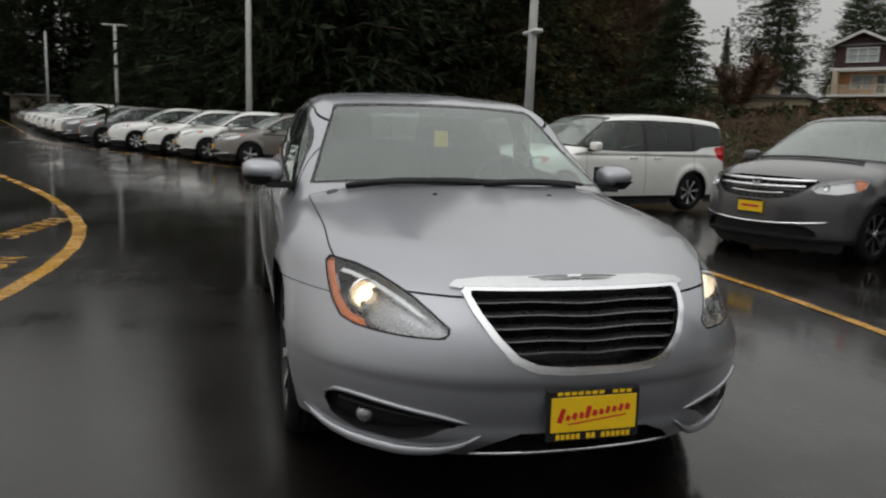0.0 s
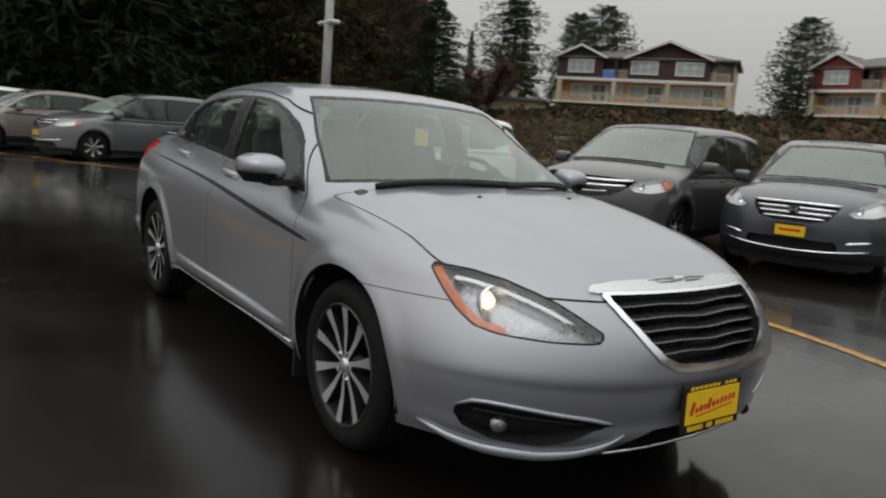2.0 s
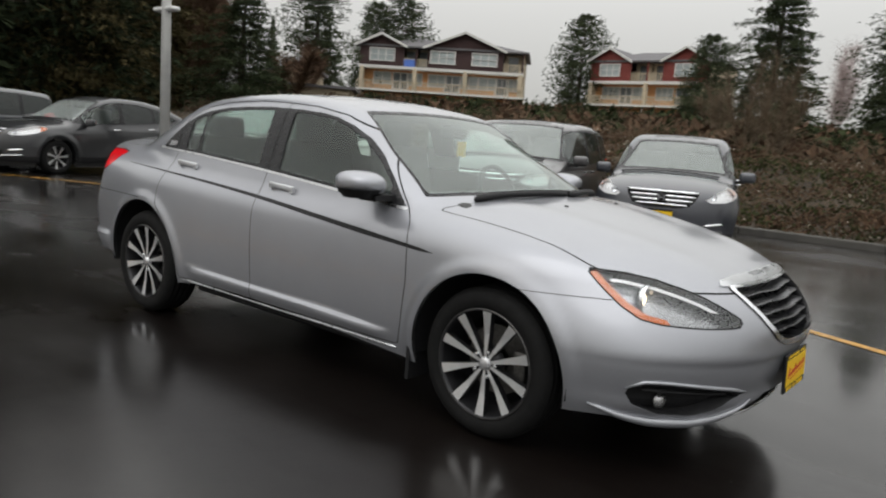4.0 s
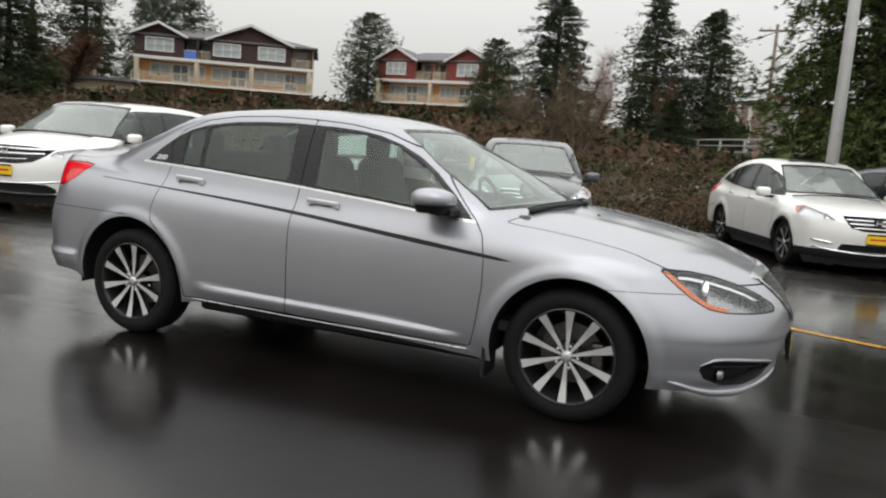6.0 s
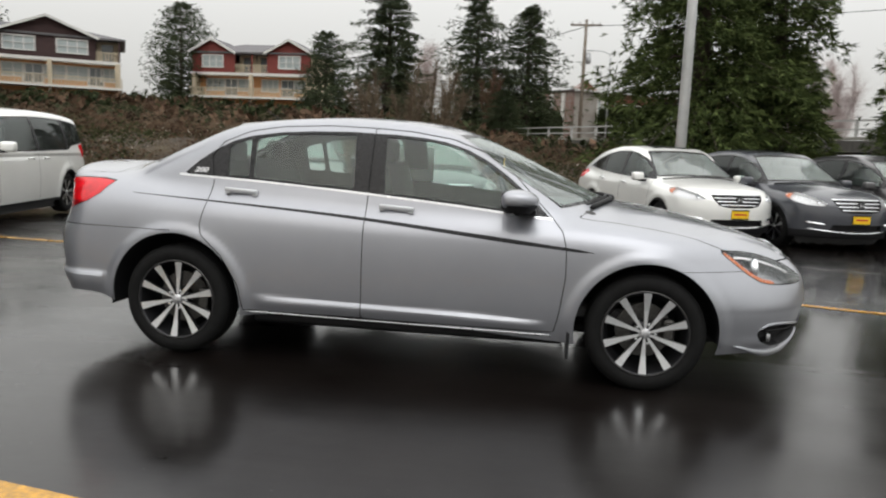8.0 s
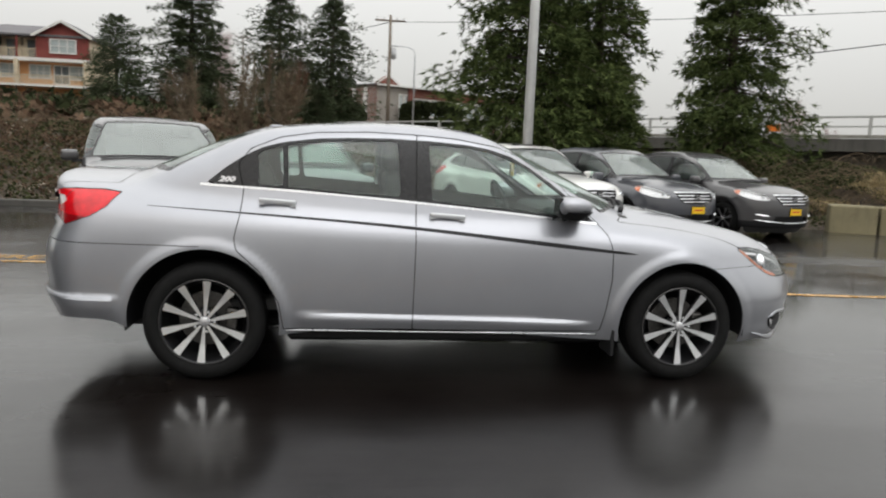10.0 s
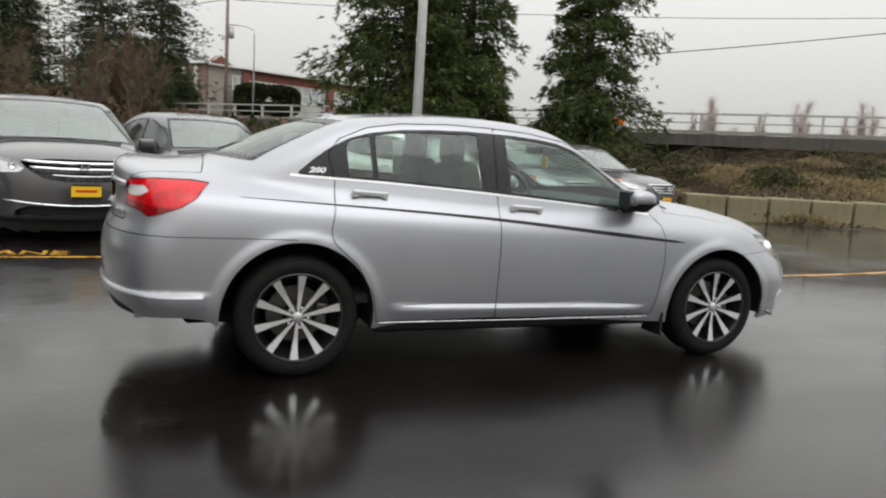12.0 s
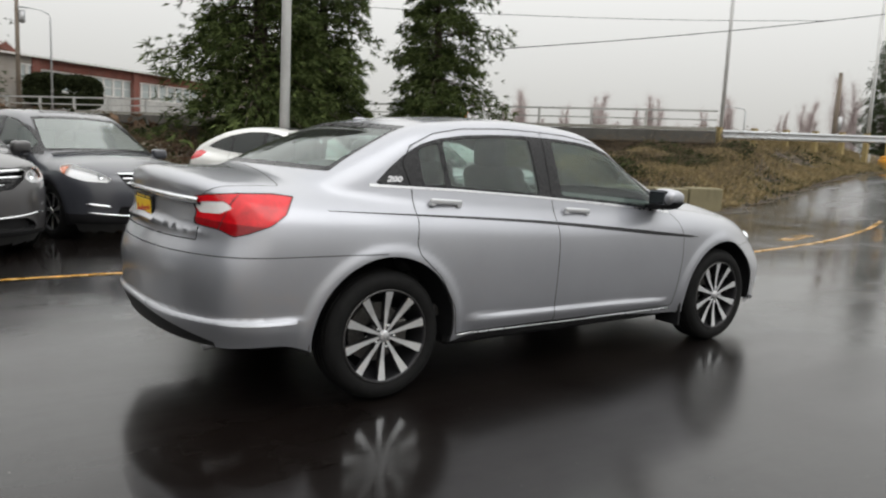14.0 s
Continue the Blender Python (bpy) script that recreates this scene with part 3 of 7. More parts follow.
NOSE = spline([0.16, 0.22, 0.3, 0.4, 0.52, 0.62, 0.7, 0.77, 0.86, 1.0], [2.20, 2.285, 2.35, 2.391, 2.405, 2.388, 2.345, 2.285, 2.17, 1.9])
TAIL = spline([0.18, 0.28, 0.4, 0.55, 0.68, 0.76, 0.82, 0.92, 1.02, 1.1, 1.2], [-2.28, -2.33, -2.365, -2.388, -2.388, -2.364, -2.338, -2.318, -2.322, -2.342, -2.362])
ROOF = spline([1.5, 1.25, 1.0, 0.7, 0.4, 0.2, 0.0, -0.3, -0.6, -0.9, -1.15, -1.4, -1.6, -1.8, -2.0], [0.86, 0.985, 1.105, 1.245, 1.375, 1.437, 1.468, 1.484, 1.478, 1.455, 1.42, 1.345, 1.26, 1.165, 1.06])
HOUSE = spline([0.85, 0.95, 1.05, 1.15, 1.25, 1.35, 1.45], [0.855, 0.828, 0.795, 0.762, 0.726, 0.684, 0.63])
WAIST = spline([1.4, 1.0, 0.8, 0.3, -0.5, -1.0, -1.4, -1.8], [-0.16, -0.045, -0.01, 0.006, 0.004, -0.008, -0.035, -0.1])
AXLE, HUB, TREAD = 1.383, 0.328, 0.785


def saloon(x, y, z):
    a = np.abs(y)
    w = PLAN(x) + SIDE(z)
    for ax_, r in ((AXLE, 0.43), (-AXLE, 0.44)):
        d = np.sqrt((x - ax_) ** 2 + (z - HUB) ** 2)
        w = w + 0.006 * bump(d, r - 0.02, 0.06) + 0.012 * step(d, r + 0.045, r - 0.015)
    zc = 0.392 - 0.018 * (x + 0.8)
    w = w + 0.015 * step(z, zc + 0.008, zc - 0.020) * step(z, 0.27, zc - 0.03) * step(x, 0.86, 0.72) * step(x, -0.92, -0.80)
    ledge = step(z, 0.484, 0.452) * step(z, 0.30, 0.42)
    w = w + 0.020 * ledge * step(x, -1.80, -1.92)
    side = a - w
    top = z - (TOP(x) - 0.10 * y * y - 0.10 * a**4 + 0.012 * bump(a, 0.42 + 0.12 * (2 - x), 0.12) * step(x, 0.9, 1.3))
    blunt = 0.72 + 0.28 * step(z, 0.45, 0.75)
    nose = x - (NOSE(z) - blunt * (0.22 * a**2 + 0.80 * a**3.4)) - 0.006 * bump(z, 0.29, 0.03) + 0.013 * step(z, 0.512, 0.462) * step(z, 0.30, 0.36)
    tail = TAIL(z) + (0.15 * a**2 + 0.29 * a**4) - x - 0.020 * step(z, 0.50 - 0.02 * a, 0.468 - 0.02 * a) * step(z, 0.34, 0.44)
    low = smax(side, top, 0.11)
    low = smax(low, nose * 0.8, 0.12)
    low = smax(low, tail * 0.85, 0.09)
    low = np.maximum(low, 0.12 - z)
    bend = y * y * (0.42 * step(x, 0.1, 0.6) - 0.30 * step(x, -0.9, -1.4))
    g = (z - ROOF(x + bend) + 0.085 * y * y) * (1 - 0.22 * step(np.abs(x + 0.3), 0.7, 1.2))
    h = (a - HOUSE(z) - WAIST(x)) * 0.95
    cab = np.maximum(smax(g, h, 0.085), 0.86 - z)
    return smin(low, cab, 0.035)


def front_angle(x, y):
    return np.degrees(np.arctan2(np.abs(y), x - 1.3))


def rear_angle(x, y):
    return np.degrees(np.arctan2(np.abs(y), -1.3 - x))


DLO = poly([(-1.40, 1.088), (-0.9, 1.068), (-0.3, 1.032), (0.3, 0.986), (0.83, 0.938), (0.70, 1.06), (0.57, 1.162), (0.45, 1.243), (0.33, 1.302), (0.2, 1.34), (0.08, 1.358), (-0.1, 1.371), (-0.38, 1.378), (-0.62, 1.372), (-0.8, 1.36), (-0.98, 1.333), (-1.1, 1.298), (-1.2, 1.245), (-1.3, 1.175)])
BELT = spline([-1.42, -0.9, -0.3, 0.3, 0.84], [1.088, 1.068, 1.032, 0.986, 0.936])
STRIPE = spline([-1.7, -1.0, -0.21, 0.28, 0.75, 1.08], [0.963, 0.928, 0.879, 0.836, 0.793, 0.765])
FDOOR = poly([(-0.235, 0.30), (-0.225, 1.405), (0.0, 1.392), (0.25, 1.355), (0.45, 1.28), (0.62, 1.16), (0.835, 0.945), (0.90, 0.87), (0.925, 0.78), (0.93, 0.62), (0.905, 0.42), (0.88, 0.30)])
RDOOR = poly([(-0.235, 0.30), (-0.225, 1.405), (-0.5, 1.41), (-0.8, 1.395), (-1.0, 1.36), (-1.16, 1.29), (-1.225, 1.2), (-1.19, 1.07), (-1.20, 0.92), (-1.225, 0.80), (-1.21, 0.74), (-1.08, 0.62), (-0.98, 0.45), (-0.955, 0.30)])
GRILLE = poly([(-0.37, 0.757), (0.37, 0.757), (0.345, 0.70), (0.30, 0.635), (0.25, 0.585), (0.19, 0.56), (0.1, 0.553), (-0.1, 0.553), (-0.19, 0.56), (-0.25, 0.585), (-0.30, 0.635), (-0.345, 0.70)])
SURROUND = poly([(-0.395, 0.766), (0.395, 0.766), (0.37, 0.70), (0.325, 0.63), (0.27, 0.568), (0.20, 0.536), (0.1, 0.527), (-0.1, 0.527), (-0.20, 0.536), (-0.27, 0.568), (-0.325, 0.63), (-0.37, 0.70)])
BAR = poly([(-0.42, 0.764), (0.42, 0.764), (0.40, 0.778), (0.30, 0.788), (0.0, 0.792), (-0.30, 0.788), (-0.40, 0.778)], 0.003)
FOG = poly([(0.80, 0.365), (0.778, 0.398), (0.72, 0.402), (0.64, 0.394), (0.47, 0.372), (0.367, 0.348), (0.45, 0.333), (0.507, 0.295), (0.58, 0.266), (0.70, 0.274), (0.775, 0.31)])
INTAKE = poly([(-0.36, 0.235), (0.36, 0.235), (0.30, 0.285), (0.22, 0.318), (-0.22, 0.318), (-0.30, 0.285)], 0.004)


def creased(mesh, f, half):
    """A pressed edge: a narrow facet that leans towards the sky."""
    facet, rest = ribbon(mesh, f, lambda x: half * (0.12 + 0.88 * step(x, -0.84, -0.55) * step(x, 0.78, 0.6)) if half < 0.011 else half + 0 * x)
    P, N, T = facet
    N = N + np.array([0, 0, 0.50])
    return merged((P, N / np.linalg.norm(N, axis=1)[:, None], T), rest)


def build_saloon():
    car = thing("silver_sedan", None, "silver metallic four-door sedan, wet, standing on the wet asphalt", "car")
    mesh = skin(saloon, (-2.56, -1.0, 0.1), (2.5, 1.0, 1.56), 0.022)
    far = 9.0

    def side(f):
        return lambda x, y, z: np.where(np.abs(y) > 0.42, f(x, z), far)

    # wheel arches and the open underside
    for ax_, r in ((AXLE, 0.393), (-AXLE, 0.408)):
        _, mesh = cut(mesh, lambda x, y, z: np.where(np.abs(y) > 0.5, np.sqrt((x - ax_) ** 2 + (z - HUB - 0.005) ** 2) - r, far))
    sill = spline([2.5, 2.28, 2.1, 1.74, 0.9, -0.95, -1.78, -1.8, -2.2, -2.5], [0.215, 0.212, 0.236, 0.238, 0.245, 0.265, 0.29, 0.30, 0.33, 0.36])
    _, mesh = cut(mesh, lambda x, y, z: z - sill(x))

    shell = mesh

    # glass
    def shield(x, y, z):
        a = np.abs(y)
        return np.where(x > 0.1, np.maximum.reduce([a - (0.735 - 0.47 * (z - 1.02)), z - (1.402 - 0.06 * y * y), 1.032 - 0.07 * y * y - z]), far)

    ws, mesh = cut(mesh, lambda x, y, z: shield(x, y, z))
    pane, frit = cut(ws, lambda x, y, z: shield(x, y, z) + 0.013)
    piece("windscreen", pane, SHIELD, car, "clear windscreen wet with drizzle", -0.003)
    piece("windscreen_border", frit, GLOSS_BLACK, car, "", -0.001)

    def back(x, y, z):
        a = np.abs(y)
        return np.where(x < -0.9, np.maximum.reduce([a - (0.66 - 0.35 * (z - 1.14)), z - (1.408 - 0.05 * y * y), 1.158 - 0.03 * y * y - z]), far)

    rw, mesh = cut(mesh, back)
    pane_r, frit_r = cut(rw, lambda x, y, z: back(x, y, z) + 0.022)
    piece("rear_window", pane_r, GLASS, car, "", -0.003)
    piece("rear_window_border", frit_r, GLOSS_BLACK, car, "", -0.001)

    # side glass with its black surround and the bright strip under it
    dlo, mesh = cut(mesh, side(DLO))
    strip, mesh = ribbon(mesh, side(lambda x, z: np.where((x < 0.855) & (x > -1.435), z - BELT(x) + 0.005, far)), lambda x: 0.0072 + 0 * x)
    holes = []
    for nm, x0, x1 in (("front_side_window", -0.145, 0.70), ("rear_side_window", -0.95, -0.325), ("quarter_window", -1.115, -0.978)):
        def gp(x, z, x0=x0, x1=x1):
            return np.maximum.reduce([DLO(x, z) + 0.017, x0 - x - 0.06 * (z - 1.2), x + 0.06 * (z - 1.2) - x1])
        glass, dlo = cut(dlo, side(gp))
        for s, tag in ((-1, ""), (1, "")):
            half, glass_rest = cut(glass, lambda x, y, z: y * -s)
            piece(nm, half, GLASS, car, "", -0.005)
        holes.append(gp)
    # doors, with real gaps round them
    gap = 0.0028

    def thick(x):
        return np.interp(x, [-1.7, -1.0, 0.6, 1.0, 1.085], [0.0015, 0.0055, 0.0125, 0.008, 0.0002])

    doors = []
    for nm, f in (("front_door", FDOOR), ("rear_door", RDOOR)):
        d, mesh = cut(mesh, side(lambda x, z: f(x, z) - gap))
        d, _ = cut(d, side(lambda x, z: f(x, z) + gap))
        dd, dlo = cut(dlo, side(lambda x, z: f(x, z) - gap))
        dd, _ = cut(dd, side(lambda x, z: f(x, z) + gap))
        doors.append((nm, d, dd))
    lines = {}
    for nm, d, dd in doors:
        band, d = ribbon(d, side(lambda x, z: z - STRIPE(x)), thick)
        d = creased(d, side(lambda x, z: np.where((x < 0.78) & (x > -0.83), z - 0.388 + 0.018 * (x + 0.8), far)), 0.0105)
        for s in (-1, 1):
            half = cut(d, lambda x, y, z: y * -s)[0]
            door = piece(nm, half, SILVER, car)
            piece("window_surround", cut(dd, lambda x, y, z: y * -s)[0], GLOSS_BLACK, door)
            piece("side_stripe", cut(band, lambda x, y, z: y * -s)[0], TRIM, door, "dark grey stripe along the door")
            lines[(nm, s)] = door
    for s in (-1, 1):
        piece("pillar_trim", cut(dlo, lambda x, y, z: y * -s)[0], GLOSS_BLACK, car)
        piece("window_strip", cut(strip, lambda x, y, z: y * -s)[0], SATIN, car, "bright metal strip under the side windows", 0.003)
    band, mesh = ribbon(mesh, side(lambda x, z: np.where((x < 1.09) & (x > -1.7), z - STRIPE(x), far)), thick)
    for s in (-1, 1):
        half = cut(band, lambda x, y, z: y * -s)[0]
        for f in (lambda x, y, z: np.maximum(0.8 - x, 0.7 - z), lambda x, y, z: x + 1.1):
            piece("side_stripe", cut(half, f)[0], TRIM, car)

    # lamps: angles count as centimetres, so that both coordinates weigh alike
    HEADC = poly([(q * 0.0148, z) for q, z in [(58.0, 0.796), (49.0, 0.790), (42.0, 0.773), (36.2, 0.747), (32.0, 0.722), (28.4, 0.690), (24.6, 0.648), (25.3, 0.631), (28.5, 0.628), (33.0, 0.626), (38.0, 0.628), (42.5, 0.632), (46.5, 0.645), (50.3, 0.683), (54.0, 0.735)]], 0.004)
    TAILC = poly([(q * 0.0148, z) for q, z in [(54.0, 1.020), (49.0, 1.031), (42.0, 1.031), (35.0, 1.02), (30.0, 1.004), (32.1, 0.945), (31.0, 0.893), (39.2, 0.876), (43.2, 0.850), (46.4, 0.866), (51.0, 0.902), (53.7, 0.95)]], 0.003)

    def headg(x, y, z):
        return np.where(x > 1.5, HEADC(front_angle(x, y) * 0.0148, z), far)

    def tailg(x, y, z):
        return np.where(x < -1.6, TAILC(rear_angle(x, y) * 0.0148, z), far)

    lamp, mesh = cut(mesh, headg)
    rim, mesh = cut(mesh, lambda x, y, z: headg(x, y, z) - 0.006)
    for s in (-1, 1):
        piece("headlight_seal", cut(rim, lambda x, y, z: y * -s)[0], TRIM, car, "", -0.003)
    for s in (-1, 1):
        half = cut(lamp, lambda x, y, z: y * -s)[0]
        hl = piece("headlight", half, LENS, car, "clear headlight with amber corner and projector lamp")
        sunk("lamp_housing", half, 0.07, REFLECTOR, hl, "grey reflector tray")
        corner = cut(half, lambda x, y, z: 0.60 + (z - 0.63) * 0.55 - front_angle(x, y) * 0.0148)[0]
        piece("turn_signal", cut(corner, lambda x, y, z: -HEADC(front_angle(x, y) * 0.0148 + 0.019, z - 0.017))[0], AMBER, hl, "amber corner reflector", -0.008)
        brow, _ = ribbon(half, lambda x, y, z: headg(x, y, z) + 0.020, lambda x: 0.006 + 0 * x)
        brow = cut(brow, lambda x, y, z: (0.70 + 0.0 * x) - z + 0.10 * (front_angle(x, y) * 0.0148 - 0.5) - 0.012)[0]
        piece("light_strip", brow, WHITE_LENS, hl, "pale inner strip of the headlight", -0.018)
        # projector
        c, nrm = meet(saloon, (2.9, s * 0.668, 0.700), (-1, 0, 0))
        back_ = c - Vector((0.075, s * 0.012, 0))
        m = Matrix.Translation(back_) @ pose(0, 0, 0, 0, 0, -s * 4)
        raw("projector_bowl", *moved(lathe_data([(0.058, 0.014), (0.062, 0.010), (0.054, -0.01), (0.040, -0.03), (0.0, -0.04)], 28, "x"), m), CHROME, hl, smooth=True)
        raw("projector_lens", *moved(lathe_data([(0.0, 0.005), (0.010, 0.003), (0.020, -0.002), (0.027, -0.016)], 24, "x"), m), BULB, hl, "lit warm headlight lamp", smooth=True)
    tl, mesh = cut(mesh, tailg)
    rim, mesh = cut(mesh, lambda x, y, z: tailg(x, y, z) - 0.005)
    for s in (-1, 1):
        piece("tail_light_seal", cut(rim, lambda x, y, z: y * -s)[0], TRIM, car, "", -0.003)
    for s in (-1, 1):
        half = cut(tl, lambda x, y, z: y * -s)[0]
        clear, red = cut(half, lambda x, y, z: poly([(0.452, 0.980), (0.52, 0.992), (0.586, 0.996), (0.622, 0.974), (0.577, 0.947), (0.485, 0.944)], 0.004)(rear_angle(x, y) * 0.0148, z))
        seam_, red = ribbon(red, lambda x, y, z: rear_angle(x, y) * 0.0148 - 0.60 - 0.35 * (z - 0.95), lambda x: 0.0022 + 0 * x)
        deep, red = cut(red, lambda x, y, z: z - 0.905 + 0.10 * (rear_angle(x, y) * 0.0148 - 0.6))
        t = piece("tail_light", red, RED_LENS, car, "glossy red tail light wrapping the rear corner")
        piece("reversing_lens", clear, WHITE_LENS, t, "clear reversing lens", -0.004)
        piece("lower_lens", deep, DARK_RED, t, "deep red lower band of the tail light")
        piece("lens_joint", seam_, TRIM, t, "", 0.0)

    # nose: grille, bright bar, lower openings
    def fore(f):
        return lambda x, y, z: np.where((x > 1.7), f(y, z), far)

    def fore2(f):
        return lambda x, y, z: np.where((x > 1.7), np.maximum(f(np.abs(y), z), (1.99 - x) * 0.7), far)

    gr, mesh = cut(mesh, fore(GRILLE))
    sur, mesh = cut(mesh, fore(SURROUND))
    bar, mesh = cut(mesh, fore(BAR))
    grille = piece("grille_surround", sur, CHROME, car, "bright satin metal grille frame", 0.006)
    sunk("grille_recess", gr, 0.09, GLOSS_BLACK, grille)
    piece("hood_bar", bar, SATIN, car, "bright metal bar with a winged badge", 0.007)
    sunk("hood_bar_edge", (bar[0] + bar[1] * 0.007, bar[1], bar[2]), 0.02, CHROME, car, floor=False)
    fogs, mesh = cut(mesh, fore2(FOG))
    for s in (-1, 1):
        vs, rr = [], []
        for k in range(19):
            t = k / 18
            yy = 0.845 - 0.50 * t
            zz = float(np.interp(yy, [0.345, 0.40, 0.46, 0.56, 0.70, 0.78, 0.845], [0.318, 0.278, 0.246, 0.228, 0.236, 0.256, 0.292]))
            p, nr = meet(saloon, (2.9, s * yy, zz), (-1, 0, 0))
            vs.append(p + nr * 0.006)
            rr.append(0.004 + 0.017 * math.sin(math.pi * min(1, t * 1.05)) ** 0.6 if t < 0.95 else 0.004)
        raw("bumper_lip", *tube_data(vs, rr, 10), SILVER, car, "silver ledge under the fog lamp", smooth=True)
        vs = []
        for k in range(13):
            yy = 0.80 - 0.42 * k / 12
            zz = float(np.interp(yy, [0.367, 0.47, 0.64, 0.72, 0.778, 0.80], [0.352, 0.377, 0.400, 0.408, 0.404, 0.375]))
            p, nr = meet(saloon, (2.9, s * yy, zz), (-1, 0, 0))
            vs.append(p + nr * 0.002)
        raw("fog_brow", *tube_data(vs, [0.003] + [0.008] * 10 + [0.006, 0.003], 8), SILVER, car, smooth=True)
    for s in (-1, 1):
        half = cut(fogs, lambda x, y, z: y * -s)[0]
        fb = sunk("fog_lamp_recess", half, 0.06, TRIM, car, "black recess in the front bumper", way=(-1, 0, 0.25))
        c, nrm = meet(saloon, (2.9, s * 0.672, 0.318), (-1, 0, 0))
        raw("fog_lamp", *moved(lathe_data([(0.0, 0.004), (0.016, 0.002), (0.026, -0.004), (0.032, -0.02)], 24, "x"), Matrix.Translation(c - Vector((0.04, 0, 0))) @ pose(0, 0, 0, 0, 0, s * 12)), REFLECTOR, fb, "round fog lamp", smooth=True)
        vs = []
        for k in range(12):
            yy = 0.46 + 0.29 * k / 11
            p, _ = meet(saloon, (2.9, s * yy, 0.350 + 0.02 * k / 11), (-1, 0, 0))
            vs.append(p - Vector((0.022, 0, 0)))
        raw("recess_blade", *tube_data(vs, 0.008, 6), TRIM, fb, smooth=True)
    low, mesh = cut(mesh, fore(INTAKE))
    intake = sunk("lower_intake", low, 0.06, GLOSS_BLACK, car, "black lower air intake", way=(-1, 0, 0.3))
    vs = [meet(saloon, (2.9, -0.36 + 0.72 * k / 16, 0.232), (-1, 0, 0))[0] for k in range(17)]
    raw("intake_edge", *tube_data(vs, 0.007, 6), CHROME, intake, smooth=True)
    # grille blades: five waved bars
    for i, z in enumerate((0.727, 0.693, 0.659, 0.625, 0.591)):
        half_w = float(np.interp(z, [0.56, 0.585, 0.635, 0.70, 0.757], [0.19, 0.25, 0.30, 0.345, 0.37]))
        rows, faces = [], []
        n = 24
        for k in range(n + 1):
            yy = -half_w + 2 * half_w * k / n
            zz = z - 0.0025 * math.cos(yy / half_w * math.pi * 2.0)
            p, nr = meet(saloon, (2.9, yy, zz), (-1, 0, 0))
            for dx, dz in ((-0.016, 0.0025), (-0.011, 0.0), (-0.016, -0.0025), (-0.06, 0.001), (-0.06, 0.005)):
                rows.append(p + Vector((dx, 0, dz)))
        for k in range(n):
            for j in range(5):
                a, b = k * 5 + j, k * 5 + (j + 1) % 5
                faces.append((a, b, b + 5, a + 5))
        raw("grille_blade", rows, faces, BLADE, grille)
    # badge on the bar
    pm, nm_ = meet(saloon, (2.9, 0, 0.788), (-1, 0, 0))
    wing = bmesh.new()
    for s in (-1, 1):
        for k, (y0, y1, zc, h) in enumerate(((0.02, 0.16, 0.0, 0.012), (0.02, 0.13, -0.006, 0.006))):
            vs = []
            for t in range(9):
                yy = y0 + (y1 - y0) * t / 8
                p, nr = meet(saloon, (2.9, s * yy, 0.788 + zc), (-1, 0, 0))
                vs.append((p + nr * 0.010, (1 - (t / 8) ** 2) * h / 2 + 0.001))
            ring = [wing.verts.new(p + Vector((0, 0, h))) for p, h in vs] + [wing.verts.new(p - Vector((0, 0, h))) for p, h in reversed(vs)]
            wing.faces.new(ring if s < 0 else ring[::-1])
    add_box(wing, pm + nm_ * 0.011, (0.012, 0.05, 0.013), None, 0.004)
    part("hood_badge", wing, ALLOY, car, "winged metal badge")

    # hood, boot lid and bumpers as panels of their own
    hoodw = spline([2.3, 2.2, 2.08, 1.95, 1.82, 1.6, 1.3, 1.1], [0.44, 0.505, 0.588, 0.672, 0.735, 0.752, 0.758, 0.76])

    def hoodg(x, y, z):
        return np.where((x > 0.9) & (z > 0.7), np.maximum(np.abs(y) - hoodw(x), 1.0 + 0.40 * (0.55 - y * y) - x), far)

    hood, mesh = cut(mesh, lambda x, y, z: hoodg(x, y, z) - gap)
    hood, _ = cut(hood, lambda x, y, z: hoodg(x, y, z) + gap)
    cowl, hood = cut(hood, lambda x, y, z: x - (1.215 - 0.46 * y * y))
    hood, nosebit = cut(hood, lambda x, y, z: 0.744 - z)
    nosebit = cut(nosebit, lambda x, y, z: z - 0.738)[0]
    h = piece("hood", hood, SILVER, car)
    piece("cowl", cowl, TRIM, car, "black plastic cowl under the windscreen", -0.008)
    for s in (-1, 1):
        p, nr = meet(saloon, (1.36, s * 0.262, 2), (0, 0, -1))
        raw("washer_nozzle", *moved(lathe_data([(0.0, 0.006), (0.008, 0.005), (0.012, 0.0), (0.012, -0.01)], 12, "z"), Matrix.Translation(p)), TRIM, h, smooth=True)

    def lidg(x, y, z):
        return np.where((x < -1.5) & (z > 0.62), np.maximum.reduce([np.abs(y) - (0.60 + 0.08 * step(z, 1.0, 1.1)), x + 1.84 + 0.10 * (y / 0.6) ** 2 * 0.3, 0.815 - z]), far)

    lid, mesh = cut(mesh, lambda x, y, z: lidg(x, y, z) - gap)
    lid, _ = cut(lid, lambda x, y, z: lidg(x, y, z) + gap)
    boot = piece("trunk_lid", lid, SILVER, car)
    bar_r = []
    for k in range(25):
        yy = -0.6 + 1.2 * k / 24
        p, nr = meet(saloon, (-2.9, yy, 1.005 - 0.012 * (yy / 0.6) ** 2), (1, 0, 0))
        for dz, dx in ((0.020, 0.002), (0.012, -0.014), (-0.010, -0.016), (-0.020, 0.002)):
            bar_r.append(p + Vector((dx, 0, dz)))
